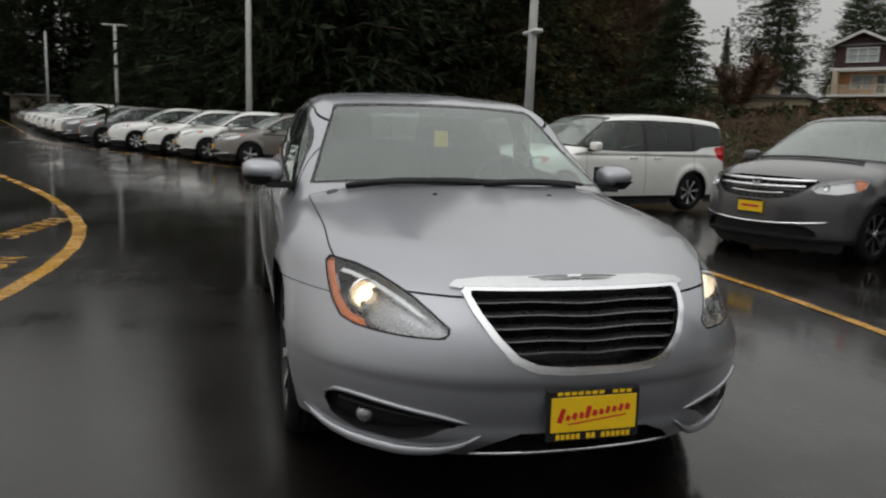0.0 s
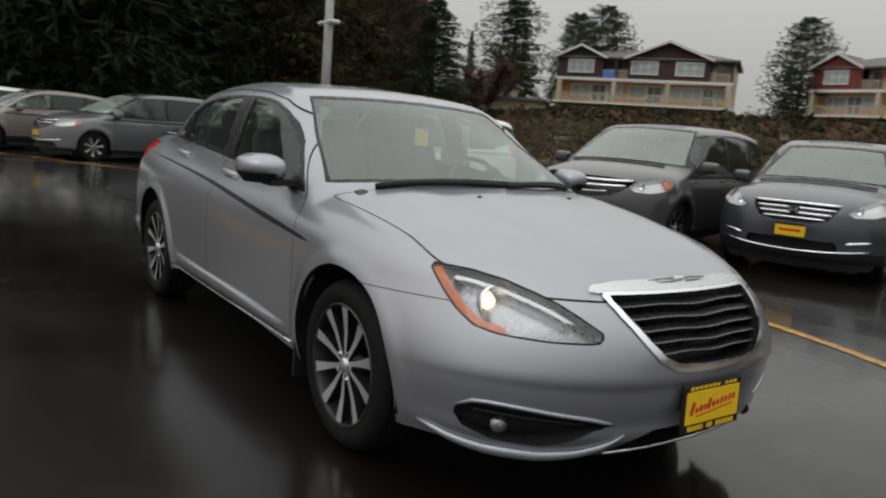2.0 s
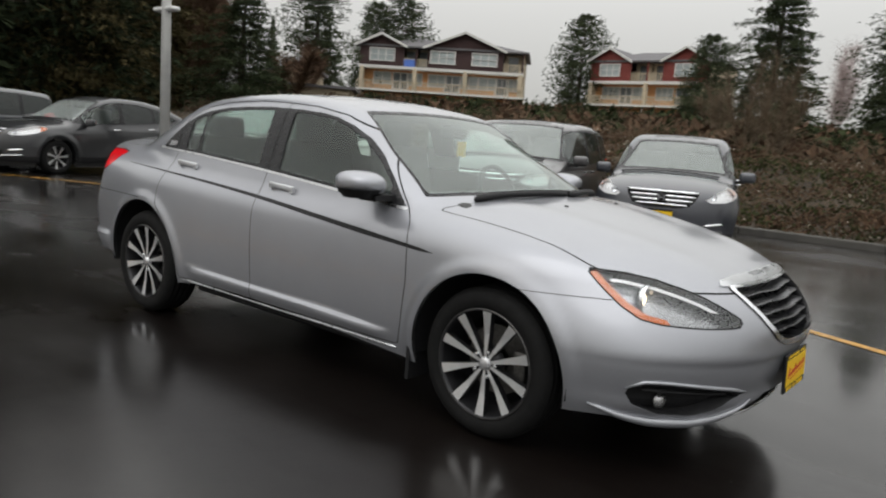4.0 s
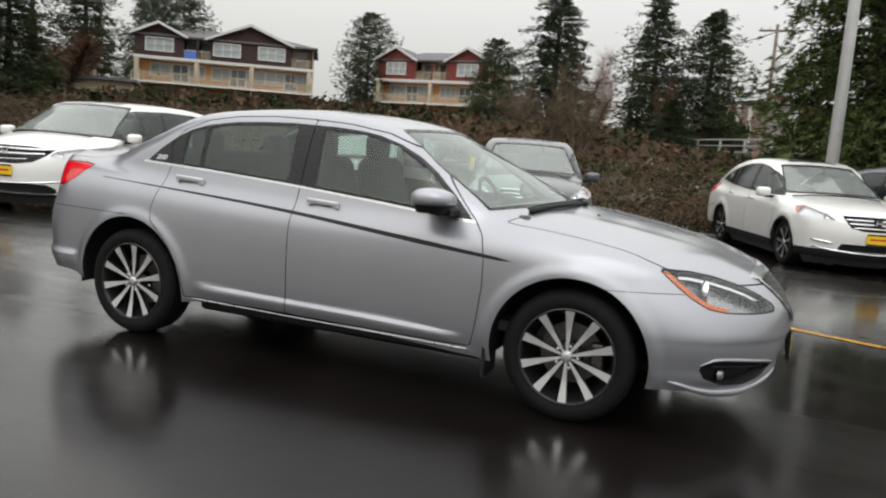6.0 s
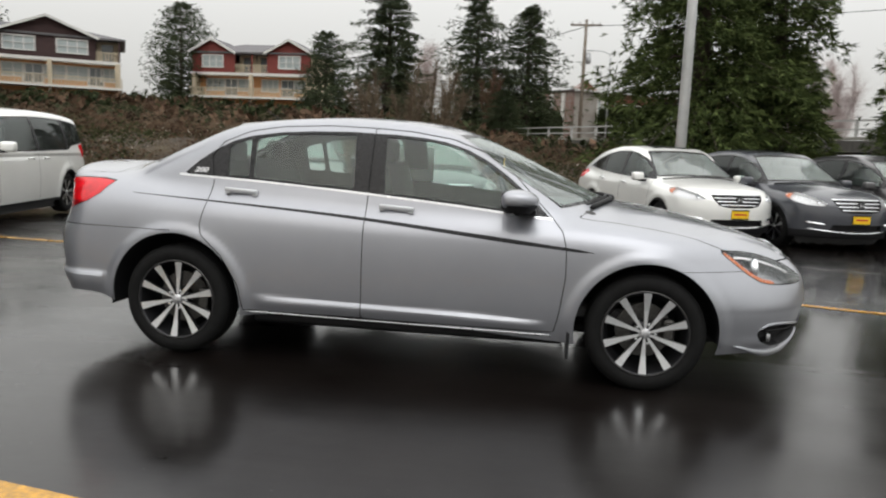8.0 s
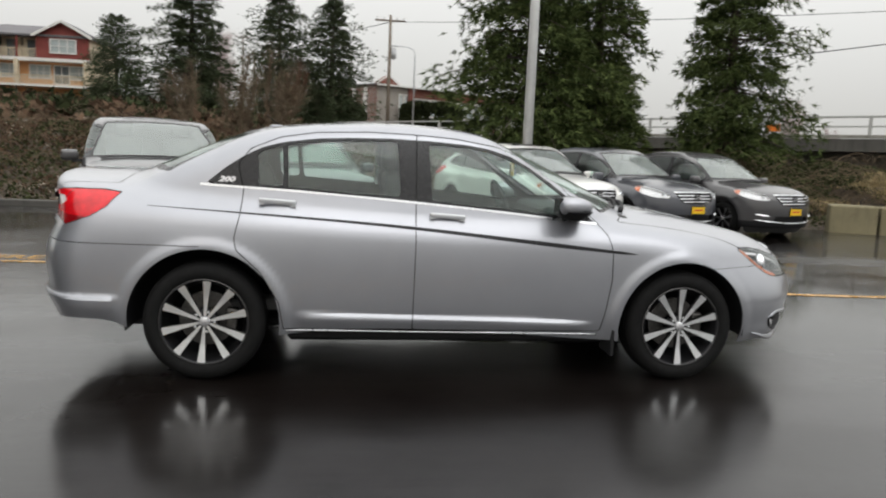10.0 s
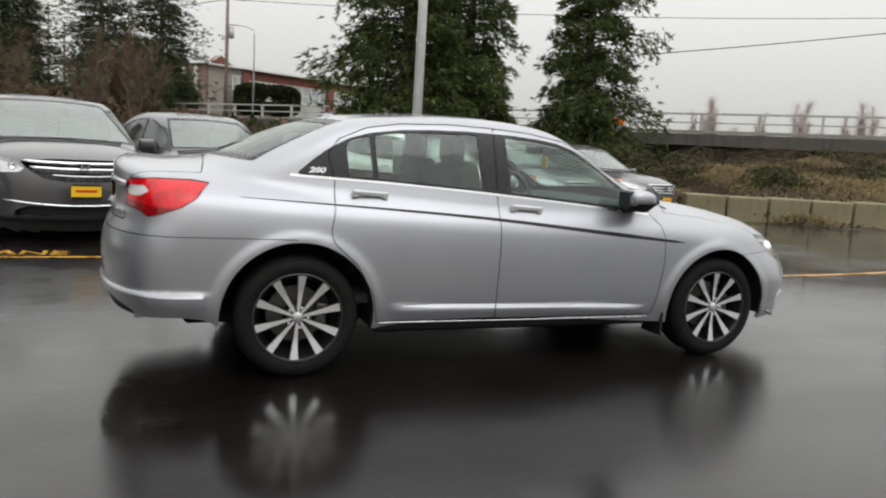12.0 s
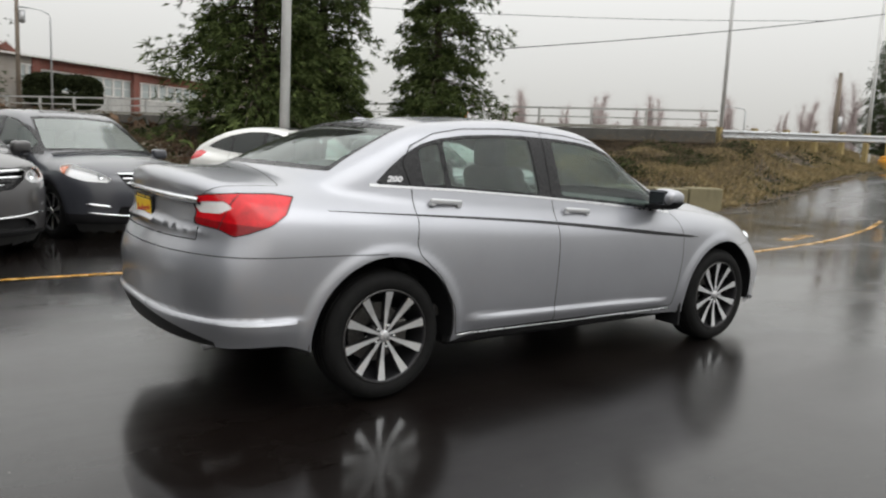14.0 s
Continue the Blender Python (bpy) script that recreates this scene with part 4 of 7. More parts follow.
    raw("trunk_bar", bar_r, [(k * 4 + j, k * 4 + (j + 1) % 4, k * 4 + 4 + (j + 1) % 4, k * 4 + 4 + j) for k in range(24) for j in range(4)], CHROME, boot, "bright bar across the trunk lid", True)

    fb, mesh = cut(mesh, lambda x, y, z: np.where(x > 1.4, z - np.where(x > 2.0, 0.78, 0.695 + 0.02 * (x - 1.7)), far))
    cut_line, fb = cut(fb, lambda x, y, z: np.where(x < 2.0, 0.692 + 0.02 * (x - 1.7) - z, far))
    fb = merged(fb, nosebit)
    piece("front_bumper", fb, SILVER, car, "silver front bumper")
    rb, mesh = cut(mesh, lambda x, y, z: np.where(x < -1.4, z - 0.757, far))
    _, rb = cut(rb, lambda x, y, z: 0.7525 - z)
    rb = creased(rb, lambda x, y, z: np.where((x < -1.86), z - 0.472 + 0.02 * np.abs(y), far), 0.012)
    diff, rb = cut(rb, lambda x, y, z: np.maximum(z - (0.455 - 0.11 * (np.abs(y) / 0.75) ** 2), np.abs(y) - 0.72) if True else 0)
    rbo = piece("rear_bumper", rb, SILVER, car, "silver rear bumper")
    piece("rear_valance", diff, TRIM, car, "black lower rear valance", -0.006)
    piece("body", mesh, SILVER, car)
    # bright sill line and dark sill
    for s in (-1, 1):
        for z0, r_, mt, nm in ((0.292, 0.0045, SATIN, "sill_strip"),):
            vs = [meet(saloon, (x, s * 1.3, z0 - 0.012 * (x - -0.95) / 1.85), (0, -s, 0))[0] + Vector((0, s * 0.002, 0)) for x in np.linspace(-0.94, 0.87, 24)]
            raw(nm, *tube_data(vs, r_, 6), mt, car, smooth=True)

    # dark inner shell with the glass openings, seen through gaps and glass
    P, N, T = skin(saloon, (-2.5, -0.98, 0.1), (2.45, 0.98, 1.54), 0.045, -0.022)
    inner = (P, -N, T[:, ::-1])
    for ax_, r in ((AXLE, 0.40), (-AXLE, 0.415)):
        _, inner = cut(inner, lambda x, y, z: np.where(np.abs(y) > 0.45, np.sqrt((x - ax_) ** 2 + (z - HUB) ** 2) - r, far))
    _, inner = cut(inner, lambda x, y, z: z - sill(x) - 0.01)
    _, inner = cut(inner, lambda x, y, z: shield(x, y, z) + 0.012)
    _, inner = cut(inner, lambda x, y, z: back(x, y, z) + 0.012)
    for gp in holes:
        _, inner = cut(inner, side(lambda x, z: gp(x, z) + 0.002))
    _, inner = cut(inner, lambda x, y, z: x + 2.05)
    _, inner = cut(inner, lambda x, y, z: 1.85 - x)
    raw("inner_lining", inner[0], inner[2], CABIN, car, "dark cabin lining", True)
    # wheel wells and floor pan
    for ax_, r in ((AXLE, 0.405), (-AXLE, 0.42)):
        for s in (-1, 1):
            v, f = lathe_data([(r, 0.0), (r, 0.32), (0.12, 0.33)], 24, "y", radians(-7), radians(187))
            raw("wheel_well", [(a + ax_, s * (0.885 - b), c + HUB) for a, b, c in v], f, TRIM, car, smooth=True)
    bm = bmesh.new()
    add_box(bm, (0, 0, 0.25), (1.88, 1.56, 0.09), None, 0.02)
    add_box(bm, (0, 0, 0.255), (3.9, 1.0, 0.07), None, 0.02)
    add_box(bm, (1.93, 0, 0.28), (0.42, 1.0, 0.05), None, 0.02)
    for ax_ in (AXLE, -AXLE):
        add_box(bm, (ax_, 0, 0.36), (0.5, 1.25, 0.2), None, 0.03)
    add_box(bm, (-1.95, 0, 0.38), (0.42, 1.1, 0.07), None, 0.02)
    part("floor_pan", bm, TRIM, car)
    for s in (-1, 1):
        raw("exhaust_pipe", *tube_data([(-1.7, s * 0.5, 0.31), (-2.1, s * 0.55, 0.315), (-2.2, s * 0.56, 0.31)], 0.034, 14), CHROME, car, smooth=True)
        raw("mud_flap", *box_data((0.962, s * 0.80, 0.235), (0.018, 0.19, 0.16)), TRIM, car)
    return car, lines


def wheel(radius=0.332, rim=0.238, width=0.215, spokes=10, parent=None, at=None, s=-1, dark=True, name="wheel"):
    """Tyre, rim with spokes, hub cap, bolts and brake disc; s: the side that it faces."""
    w = thing(name)
    w.parent = parent
    w.matrix_basis = at
    h = width / 2
    R = radius
    prof = [(rim - 0.012, -h * 0.80), (rim + 0.006, -h * 0.95), (rim + (R - rim) * 0.35, -h * 1.04), (rim + (R - rim) * 0.7, -h * 1.0), (R - 0.014, -h * 0.86), (R - 0.003, -h * 0.7)]
    tread = []
    for c in (-0.45, -0.15, 0.15, 0.45):
        tread += [(R, h * (c - 0.06) * 1.2), (R - 0.007, h * (c - 0.04) * 1.2), (R - 0.007, h * (c + 0.04) * 1.2), (R, h * (c + 0.06) * 1.2)]
    prof = prof + tread + [(r, -y) for r, y in reversed(prof)]
    raw("tyre", *[[(a, b * 1, c) for a, b, c in lathe_data(prof, 48)[0]], lathe_data(prof, 48)[1]], RUBBER, w, smooth=True)
    barrel = [(rim + 0.004, s * h * 0.95), (rim, s * h * 0.99), (rim - 0.007, s * h * 0.97), (rim - 0.012, s * h * 0.8), (rim - 0.035, s * h * 0.2), (rim - 0.045, -s * h * 0.8), (0.07, -s * h * 0.75)]
    raw("rim", *lathe_data(barrel, 48), DARK_ALLOY, w, smooth=True)
    raw("rim_edge", *lathe_data([(rim + 0.003, s * h * 0.955), (rim + 0.001, s * h * 0.99), (rim - 0.002, s * h * 0.985), (rim - 0.004, s * h * 0.95)], 48), STEEL, w, smooth=True)
    face = s * h * 0.92
    for k in range(spokes):
        a = 2 * math.pi * (k + 0.5) / spokes
        m = Matrix.Rotation(-a, 4, "Y")
        wide = 10 / spokes
        r0, r1, w0, w1 = 0.03, rim - 0.005, 0.0065 * wide, 0.0225 * wide
        y0, y1 = face - s * 0.012, face + s * 0.002
        vs = [(r0, y0, -w0), (r0, y0, w0), (r0 + 0.5 * (r1 - r0), face - s * 0.010, w0 + 0.4 * (w1 - w0)), (r1, y1, w1), (r1, y1, -w1), (r0 + 0.5 * (r1 - r0), face - s * 0.010, -w0 - 0.4 * (w1 - w0))]
        back_ = [(x, y - s * 0.035, z * 0.9) for x, y, z in vs]
        raw("spoke", *moved((vs + back_, [(0, 1, 2, 5), (5, 2, 3, 4)] + [(i, i + 6, (i + 1) % 6 + 6, (i + 1) % 6) for i in range(6)]), m), [ALLOY, DARK_ALLOY], w).data.polygons.foreach_set("material_index", [0, 0, 1, 1, 1, 1, 1, 1])
    raw("hub_cap", *lathe_data([(0.0, face + s * 0.0015), (0.022, face + s * 0.001), (0.029, face - s * 0.004), (0.031, face - s * 0.03)], 24), PALE_REFLECTOR, w, smooth=True)
    raw("hub", *lathe_data([(0.03, face - s * 0.022), (0.06, face - s * 0.026), (0.074, face - s * 0.06)], 30), DARK_ALLOY, w, smooth=True)
    for k in range(5):
        a = 2 * math.pi * k / 5
        raw("wheel_bolt", *moved(lathe_data([(0.0, face - s * 0.004), (0.009, face - s * 0.005), (0.0105, face - s * 0.03)], 6), Matrix.Translation((0.056 * math.cos(a), 0, 0.056 * math.sin(a)))), CHROME, w)
    raw("brake_disc", *lathe_data([(0.06, -s * h * 0.1), (0.155, -s * h * 0.1), (0.155, -s * h * 0.3), (0.06, -s * h * 0.3)], 32), STEEL, w)
    cal = bmesh.new()
    add_box(cal, (0.135, s * h * 0.05, 0.0), (0.07, 0.06, 0.15), None, 0.015, 2)
    part("brake_caliper", cal, STEEL, w, "grey brake caliper")
    return w


saloon_car, door_of = build_saloon()
for ax_ in (AXLE, -AXLE):
    for s in (-1, 1):
        wheel(parent=saloon_car, at=Matrix.Translation((ax_, s * TREAD, 0.331)) @ pose(0, 0, 0, 0, 0 if ax_ > 0 else 4, 0), s=s)
# fittings of the saloon
def saloon_fittings(car):
    for s in (-1, 1):
        # handles: a bow over a dark ellipsoid, the painted shade of a shallow cup
        for nm, x, z in (("front_door", -0.05, 0.938), ("rear_door", -1.0, 0.988)):
            door = door_of[(nm, s)]
            p, nr = meet(saloon, (x, s * 1.3, z), (0, -s, 0))
            bow = bmesh.new()
            add_box(bow, (0, 0, 0), (0.205, 0.020, 0.030), None, 0.0095, 3)
            for v in bow.verts:
                v.co.y -= s * 0.014 * (v.co.x / 0.1) ** 2
            bow.transform(Matrix.Translation(p + nr * 0.028) @ pose(0, 0, 0, s * -8, 3, 0))
            bar = part("door_handle", bow, HANDLE, door, "silver bow handle", smooth=True)
            feet = [box_data(p + Vector((d, 0, -0.05 * d)) + nr * 0.008, (0.03, 0.026, 0.022)) for d in (-0.085, 0.085)]
            raw("handle_foot", *joined(*feet), HANDLE, bar)
            p, nr = meet(saloon, (x, s * 1.3, z + 0.004), (0, -s, 0))
            cup = bmesh.new()
            bmesh.ops.create_uvsphere(cup, u_segments=20, v_segments=10, radius=1.0, matrix=Matrix.Translation(p - nr * 0.002) @ Matrix.Diagonal((0.045, 0.004, 0.022, 1)))
            part("handle_cup", cup, DARK_ALLOY, door, smooth=True)
        # mirror
        foot, _ = meet(saloon, (0.70, s * 1.3, 0.985), (0, -s, 0))
        m = thing("door_mirror")
        m.parent = car
        vs, fs = [], []
        nu, nv = 20, 14
        for i in range(nv + 1):
            v = math.pi * i / nv
            for j in range(nu):
                u = 2 * math.pi * j / nu
                cx, cy, cz = math.sin(v) * math.cos(u), math.cos(v), math.sin(v) * math.sin(u)
                px = math.copysign(abs(cx) ** 0.75, cx) * (0.115 if cx > 0 else 0.085)
                py = math.copysign(abs(cy) ** 0.7, cy) * 0.10
                pz = math.copysign(abs(cz) ** 0.75, cz) * (0.062 - 0.008 * cy) * (1 - 0.25 * max(0, cx))
                vs.append((0.645 + px - 0.02 * cy, s * (0.955 + py), 1.035 + pz + 0.006 * cy))
        for i in range(nv):
            for j in range(nu):
                fs.append((i * nu + j, i * nu + (j + 1) % nu, (i + 1) * nu + (j + 1) % nu, (i + 1) * nu + j))
        raw("mirror_housing", vs, fs, SILVER, m, "silver mirror housing", smooth=True)
        raw("mirror_base", *joined(box_data((0.69, s * 0.865, 0.972), (0.11, 0.15, 0.028))), TRIM, m)
        raw("mirror_skirt", [(x, y, z - 0.022) for x, y, z in [(0.645 + 0.075 * math.cos(a), s * (0.955 + 0.07 * math.sin(a)), 0.992) for a in [2 * math.pi * k / 24 for k in range(24)]]] + [(0.645 + (0.116 if math.cos(a) > 0 else 0.086) * math.copysign(abs(math.cos(a)) ** 0.75, math.cos(a)), s * (0.955 + 0.102 * math.copysign(abs(math.sin(a)) ** 0.75, math.sin(a))), 1.012) for a in [2 * math.pi * k / 24 for k in range(24)]], [(k, (k + 1) % 24, 24 + (k + 1) % 24, 24 + k) for k in range(24)] + [tuple(range(24))], TRIM, m, "black lower edge of the mirror", smooth=False)
        gl = bmesh.new()
        add_box(gl, (0.570, s * 0.945, 1.036), (0.022, 0.138, 0.100), None, 0.010, 3)
        bez = part("mirror_bezel", gl, TRIM, m, "black mirror frame", smooth=True)
        gl = bmesh.new()
        add_box(gl, (0.560, s * 0.945, 1.037), (0.006, 0.120, 0.082), None, 0.002)
        part("mirror_glass", gl, MIRROR_GLASS, bez)
    # wipers
    for y0, y1, tip in ((-0.60, 0.02, 0.0), (0.0, 0.52, 0.0)):
        vs = []
        for k in range(12):
            y = y0 + (y1 - y0) * k / 11
            p, nr = meet(saloon, (1.215 - 0.45 * y * y + 0.01, y, 2), (0, 0, -1))
            vs.append(p + Vector((0, 0, 0.010 + 0.010 * math.sin(math.pi * k / 11))) - Vector((0.02 * k / 11, 0, 0)))
        w = raw("wiper", *tube_data(vs, [0.014, 0.016] + [0.014] * 9 + [0.006], 6), TRIM, car, "black wiper arm and blade", smooth=True)
        raw("wiper_blade", *tube_data([v + Vector((-0.03, 0.05, 0.008)) for v in vs], 0.009, 5), TRIM, w)
    # front plate: frame, yellow card, dealer lettering
    def dealer_plate(x, z, lean, face, small):
        m = Matrix.Translation((x, 0, z)) @ pose(0, 0, 0, 0, lean, 0) @ pose(0, 0, 0, 90, 0, 90 if face > 0 else -90)
        frame_ = bmesh.new()
        add_box(frame_, (0, 0, 0), (0.318, 0.166, 0.012), None, 0.004)
        frame_.transform(m)
        ob = part("license_plate", frame_, TRIM, car, "yellow dealer plate in a black frame")
        card = bmesh.new()
        add_box(card, (0, 0.004, 0.0075), (0.292, 0.112, 0.003), None, 0.001)
        card.transform(m)
        part("plate_card", card, YELLOW, ob)
        # the script and captions as plain strokes and bars
        rng = np.random.default_rng(4)
        dots = []
        for k in range(11):
            tall = (0.040 if k in (0, 4) else 0.020) * (1 + 0.2 * rng.uniform(-1, 1))
            at_ = m @ Matrix.Translation((-0.112 + 0.0226 * k, -0.014 + 0.0026 * k + tall * 0.35, 0.0094)) @ Matrix.Rotation(radians(-18 + 8 * rng.uniform(-1, 1)), 4, "Z")
            dots.append(moved(box_data((0, 0, 0), (0.0125 + 0.004 * rng.uniform(), tall, 0.001)), at_))
        dots.append(moved(box_data((0, 0, 0), (0.20, 0.0045, 0.0011)), m @ Matrix.Translation((0.01, -0.016, 0.0094)) @ Matrix.Rotation(0.11, 4, "Z")))
        raw("plate_script", *joined(*dots), PLATE_RED, ob, "row of slanted red marks")
        for nm, y, hgt, groups in (("plate_caption", -0.068, 0.017, (5, 2, 6)), ("plate_heading", 0.071, 0.011, (7, 3))):
            n = sum(groups) + len(groups) - 1
            k = 0
            bars = []
            for g in groups:
                for _ in range(g):
                    x = -0.13 + 0.26 * (k + 0.5) / n
                    bars.append(moved(box_data((x, y, 0.0066), (0.26 / n * 0.72, hgt, 0.0012)), m))
                    k += 1
                k += 1
            raw(nm, *joined(*bars), YELLOW, ob, "row of small yellow marks")
    dealer_plate(2.402, 0.396, -2, 1, True)
    dealer_plate(-2.322, 0.90, -3, -1, True)
    # black number badge behind the rear door glass
    for s in (-1, 1):
        p, nr = meet(saloon, (-1.285, s * 1.3, 1.114), (0, -s, 0))
        q = nr.to_track_quat("Z", "Y").to_matrix().to_4x4()
        up_ = Vector((0, 0, 1))
        right = up_.cross(nr).normalized()
        m = Matrix((right, nr.cross(right), nr)).transposed().to_4x4()
        writing("model_badge", "200", 0.042, Matrix.Translation(p + nr * 0.002) @ m @ Matrix.Diagonal((1.35, 1, 1, 1)), PALE_REFLECTOR, car, 0.0012, 0.002, shear=0.3)
    # roof aerial
    p, nr = meet(saloon, (-1.08, 0, 2), (0, 0, -1))
    fin = bmesh.new()
    bmesh.ops.create_uvsphere(fin, u_segments=16, v_segments=8, radius=1, matrix=Matrix.Translation(p) @ Matrix.Diagonal((0.05, 0.02, 0.014, 1)))
    a = part("roof_aerial", fin, SILVER, car, smooth=True)
    raw("aerial_mast", *tube_data([p + Vector((0.02, 0, 0.01)), p + Vector((-0.09, 0, 0.085))], [0.004, 0.002], 6), TRIM, a)
    # cabin
    bm = bmesh.new()
    add_box(bm, (0, 0, 0.40), (2.6, 1.5, 0.06), None, 0.01)
    part("cabin_floor", bm, CABIN, car)
    dash = bmesh.new()
    add_box(dash, (0.90, 0, 0.88), (0.42, 1.42, 0.2), None, 0.06, 3)
    part("dashboard", dash, CABIN, car)
    raw("steering_wheel", *moved(joined(*[tube_data([(0.0, 0.18 * math.cos(a), 0.18 * math.sin(a)) for a in [2 * math.pi * k / 24 for k in range(24)]], 0.015, 8, True), tube_data([(0, -0.17, 0), (0.02, 0, -0.01), (0, 0.17, 0)], 0.018, 6), tube_data([(0.02, 0, 0), (0, 0, -0.17)], 0.016, 6)]), Matrix.Translation((0.52, 0.37, 0.95)) @ pose(0, 0, 0, 0, -22, 0)), SEAT, car, smooth=True)
    def seat(x, y, wide, lean=14):
        st = thing("car_seat")
        st.parent = car
        b = bmesh.new()
        add_box(b, (x + 0.05, y, 0.60), (0.50, wide, 0.16), None, 0.06, 3)
        part("seat_cushion", b, SEAT, st, smooth=True)
        b = bmesh.new()
        add_box(b, (0, 0, 0.29), (0.15, wide, 0.60), None, 0.06, 3)
        b.transform(Matrix.Translation((x - 0.2, y, 0.62)) @ pose(0, 0, 0, 0, -lean, 0))
        part("seat_back", b, SEAT, st, smooth=True)
        return st
    def headrest(st, x, y, z):
        b = bmesh.new()
        add_box(b, (x, y, z), (0.10, 0.25, 0.18), None, 0.045, 3)
        h = part("headrest", b, SEAT, st, smooth=True)
        raw("headrest_post", *joined(*[tube_data([(x, y + d, z - 0.2), (x, y + d, z)], 0.006, 6) for d in (-0.06, 0.06)]), CHROME, h)
    for y in (-0.37, 0.37):
        st = seat(0.0, y, 0.5)
        headrest(st, -0.36, y, 1.27)
    st = seat(-0.86, 0, 1.3, 20)
    for y in (-0.38, 0.38):
        headrest(st, -1.24, y, 1.22)
    b = bmesh.new()
    add_box(b, (-1.52, 0, 1.09), (0.5, 1.2, 0.02), None, 0.005)
    part("parcel_shelf", b, CABIN, car)
    b = bmesh.new()
    add_box(b, (0.42, 0, 1.305), (0.03, 0.23, 0.07), None, 0.012, 2)
    mir = part("inner_mirror", b, TRIM, car)
    b = bmesh.new()
    add_box(b, (0.50, -0.01, 1.215), (0.004, 0.075, 0.085))
    part("hang_tag", b, YELLOW, mir, "yellow paper tag under the inner mirror")
    b = bmesh.new()
    add_box(b, (-0.25, 0.80, 1.18), (0.30, 0.004, 0.26))
    b.transform(Matrix.Translation((0, -0.05, 0)))
    part("window_sticker", b, PAPER, car, "white price sheet inside the far window")


saloon_fittings(saloon_car)
# ---- parked cars ----
def vehicle(name, spec, label, category="car"):
    """A parked car from a few curves: body, glass, lamps, grille, wheels, mirrors and plate."""
    top, plan, nose, tail, roof, house, waist = (spline(*spec[k]) for k in ("top", "plan", "nose", "tail", "roof", "house", "waist"))
    side_p = spline([0.15, 0.3, 0.5, 0.75, 0.95, 1.1, 1.25], [-0.07, -0.025, 0.0, 0.0, -0.02, -0.06, -0.15])
    base, hub, wb, track = spec["base"], spec["hub"], spec["wb"] / 2, spec["track"]

    def field(x, y, z):
        a = np.abs(y)
        w = plan(x) + side_p(z)
        for ax_ in (wb, -wb):
            w = w + 0.02 * bump(np.sqrt((x - ax_) ** 2 + (z - hub) ** 2), hub + 0.1, 0.06)
        up_ = z - (top(x) - 0.09 * y * y - 0.08 * a**4)
        fr = (x - (nose(z) - (0.16 * a**2 + 0.42 * a**3.4))) * 0.85
        rr = (tail(z) + 0.10 * a**2 + 0.25 * a**4 - x) * 0.85
        low = smax(smax(smax(a - w, up_, 0.12), fr, 0.14), rr, 0.12)
        bend = y * y * (0.36 * step(x, -0.2, 0.6) - 0.12 * step(x, -1.2, -2.0))
        cab = smax((z - roof(x + bend) + 0.07 * y * y) * 0.85, a - house(z) - waist(x), 0.09)
        cab = smax(cab, rr, 0.1)
        cab = np.maximum(cab, base - 0.1 - z)
        return smin(low, cab, 0.05)

    car = thing(name, None, label, category)
    mesh = skin(field, (spec["xr"] - 0.1, -1.12, 0.1), (spec["xf"] + 0.1, 1.12, spec["h"] + 0.1), 0.042)
    far = 9.0

    def side(f):
        return lambda x, y, z: np.where(np.abs(y) > 0.5, f(x, z), far)

    for ax_ in (wb, -wb):
        _, mesh = cut(mesh, lambda x, y, z: np.where(np.abs(y) > 0.55, np.sqrt((x - ax_) ** 2 + (z - hub) ** 2) - hub - 0.055, far))
    _, mesh = cut(mesh, lambda x, y, z: z - 0.24)
    dark, mesh = cut(mesh, lambda x, y, z: z - spec["skirt"])
    piece("lower_trim", dark, TRIM, car, "black lower cladding")
    sh = spec["shield"]

    def shield(x, y, z):
        return np.where(x > 0.1, np.maximum.reduce([np.abs(y) - (sh[2] - sh[3] * (z - sh[0])), z - sh[1] + 0.07 * y * y, sh[0] - 0.05 * y * y - z]), far)

    ws, mesh = cut(mesh, shield)
    ws, frit = cut(ws, lambda x, y, z: shield(x, y, z) + 0.03)
    piece("windscreen", ws, WET_HAZE_SHIELD, car, "", -0.004)
    piece("windscreen_border", frit, GLOSS_BLACK, car)
    rg = spec["rear_glass"]
    rw, mesh = cut(mesh, lambda x, y, z: np.where(x < -1.2, np.maximum.reduce([np.abs(y) - rg[2], z - rg[1], rg[0] - z]), far))
    piece("rear_window", rw, DARK_GLASS, car)
    dlo_f = poly(spec["dlo"])
    dlo, mesh = cut(mesh, side(dlo_f))
    for nm, x0, x1, mt in spec["panes"]:
        gl, dlo = cut(dlo, side(lambda x, z: np.maximum.reduce([dlo_f(x, z) + 0.02, x0 - x, x - x1])))
        for s in (-1, 1):
            piece(nm, cut(gl, lambda x, y, z: y * -s)[0], mt, car, "", -0.005)
    piece("window_surround", dlo, GLOSS_BLACK, car)
    roof_glass, mesh = cut(mesh, lambda x, y, z: np.where(z > spec["h"] - 0.16, np.maximum(np.abs(y) - 0.40, np.abs(x - spec["seat"] + 0.15) - 0.30), far))
    piece("sunroof", roof_glass, GLOSS_BLACK, car, "dark glass sunroof", -0.002)
    # door seams
    for x0, x1 in spec["seams"]:
        for xs in (x0, x1):
            line, rest = cut(mesh, side(lambda x, z: np.where((z > spec["skirt"] + 0.02) & (z < spec["h"] - 0.22), x - xs - 0.004, far)))
            seam, line = cut(line, side(lambda x, z: np.where((z > spec["skirt"] + 0.02) & (z < spec["h"] - 0.22), xs - 0.004 - x, far)))
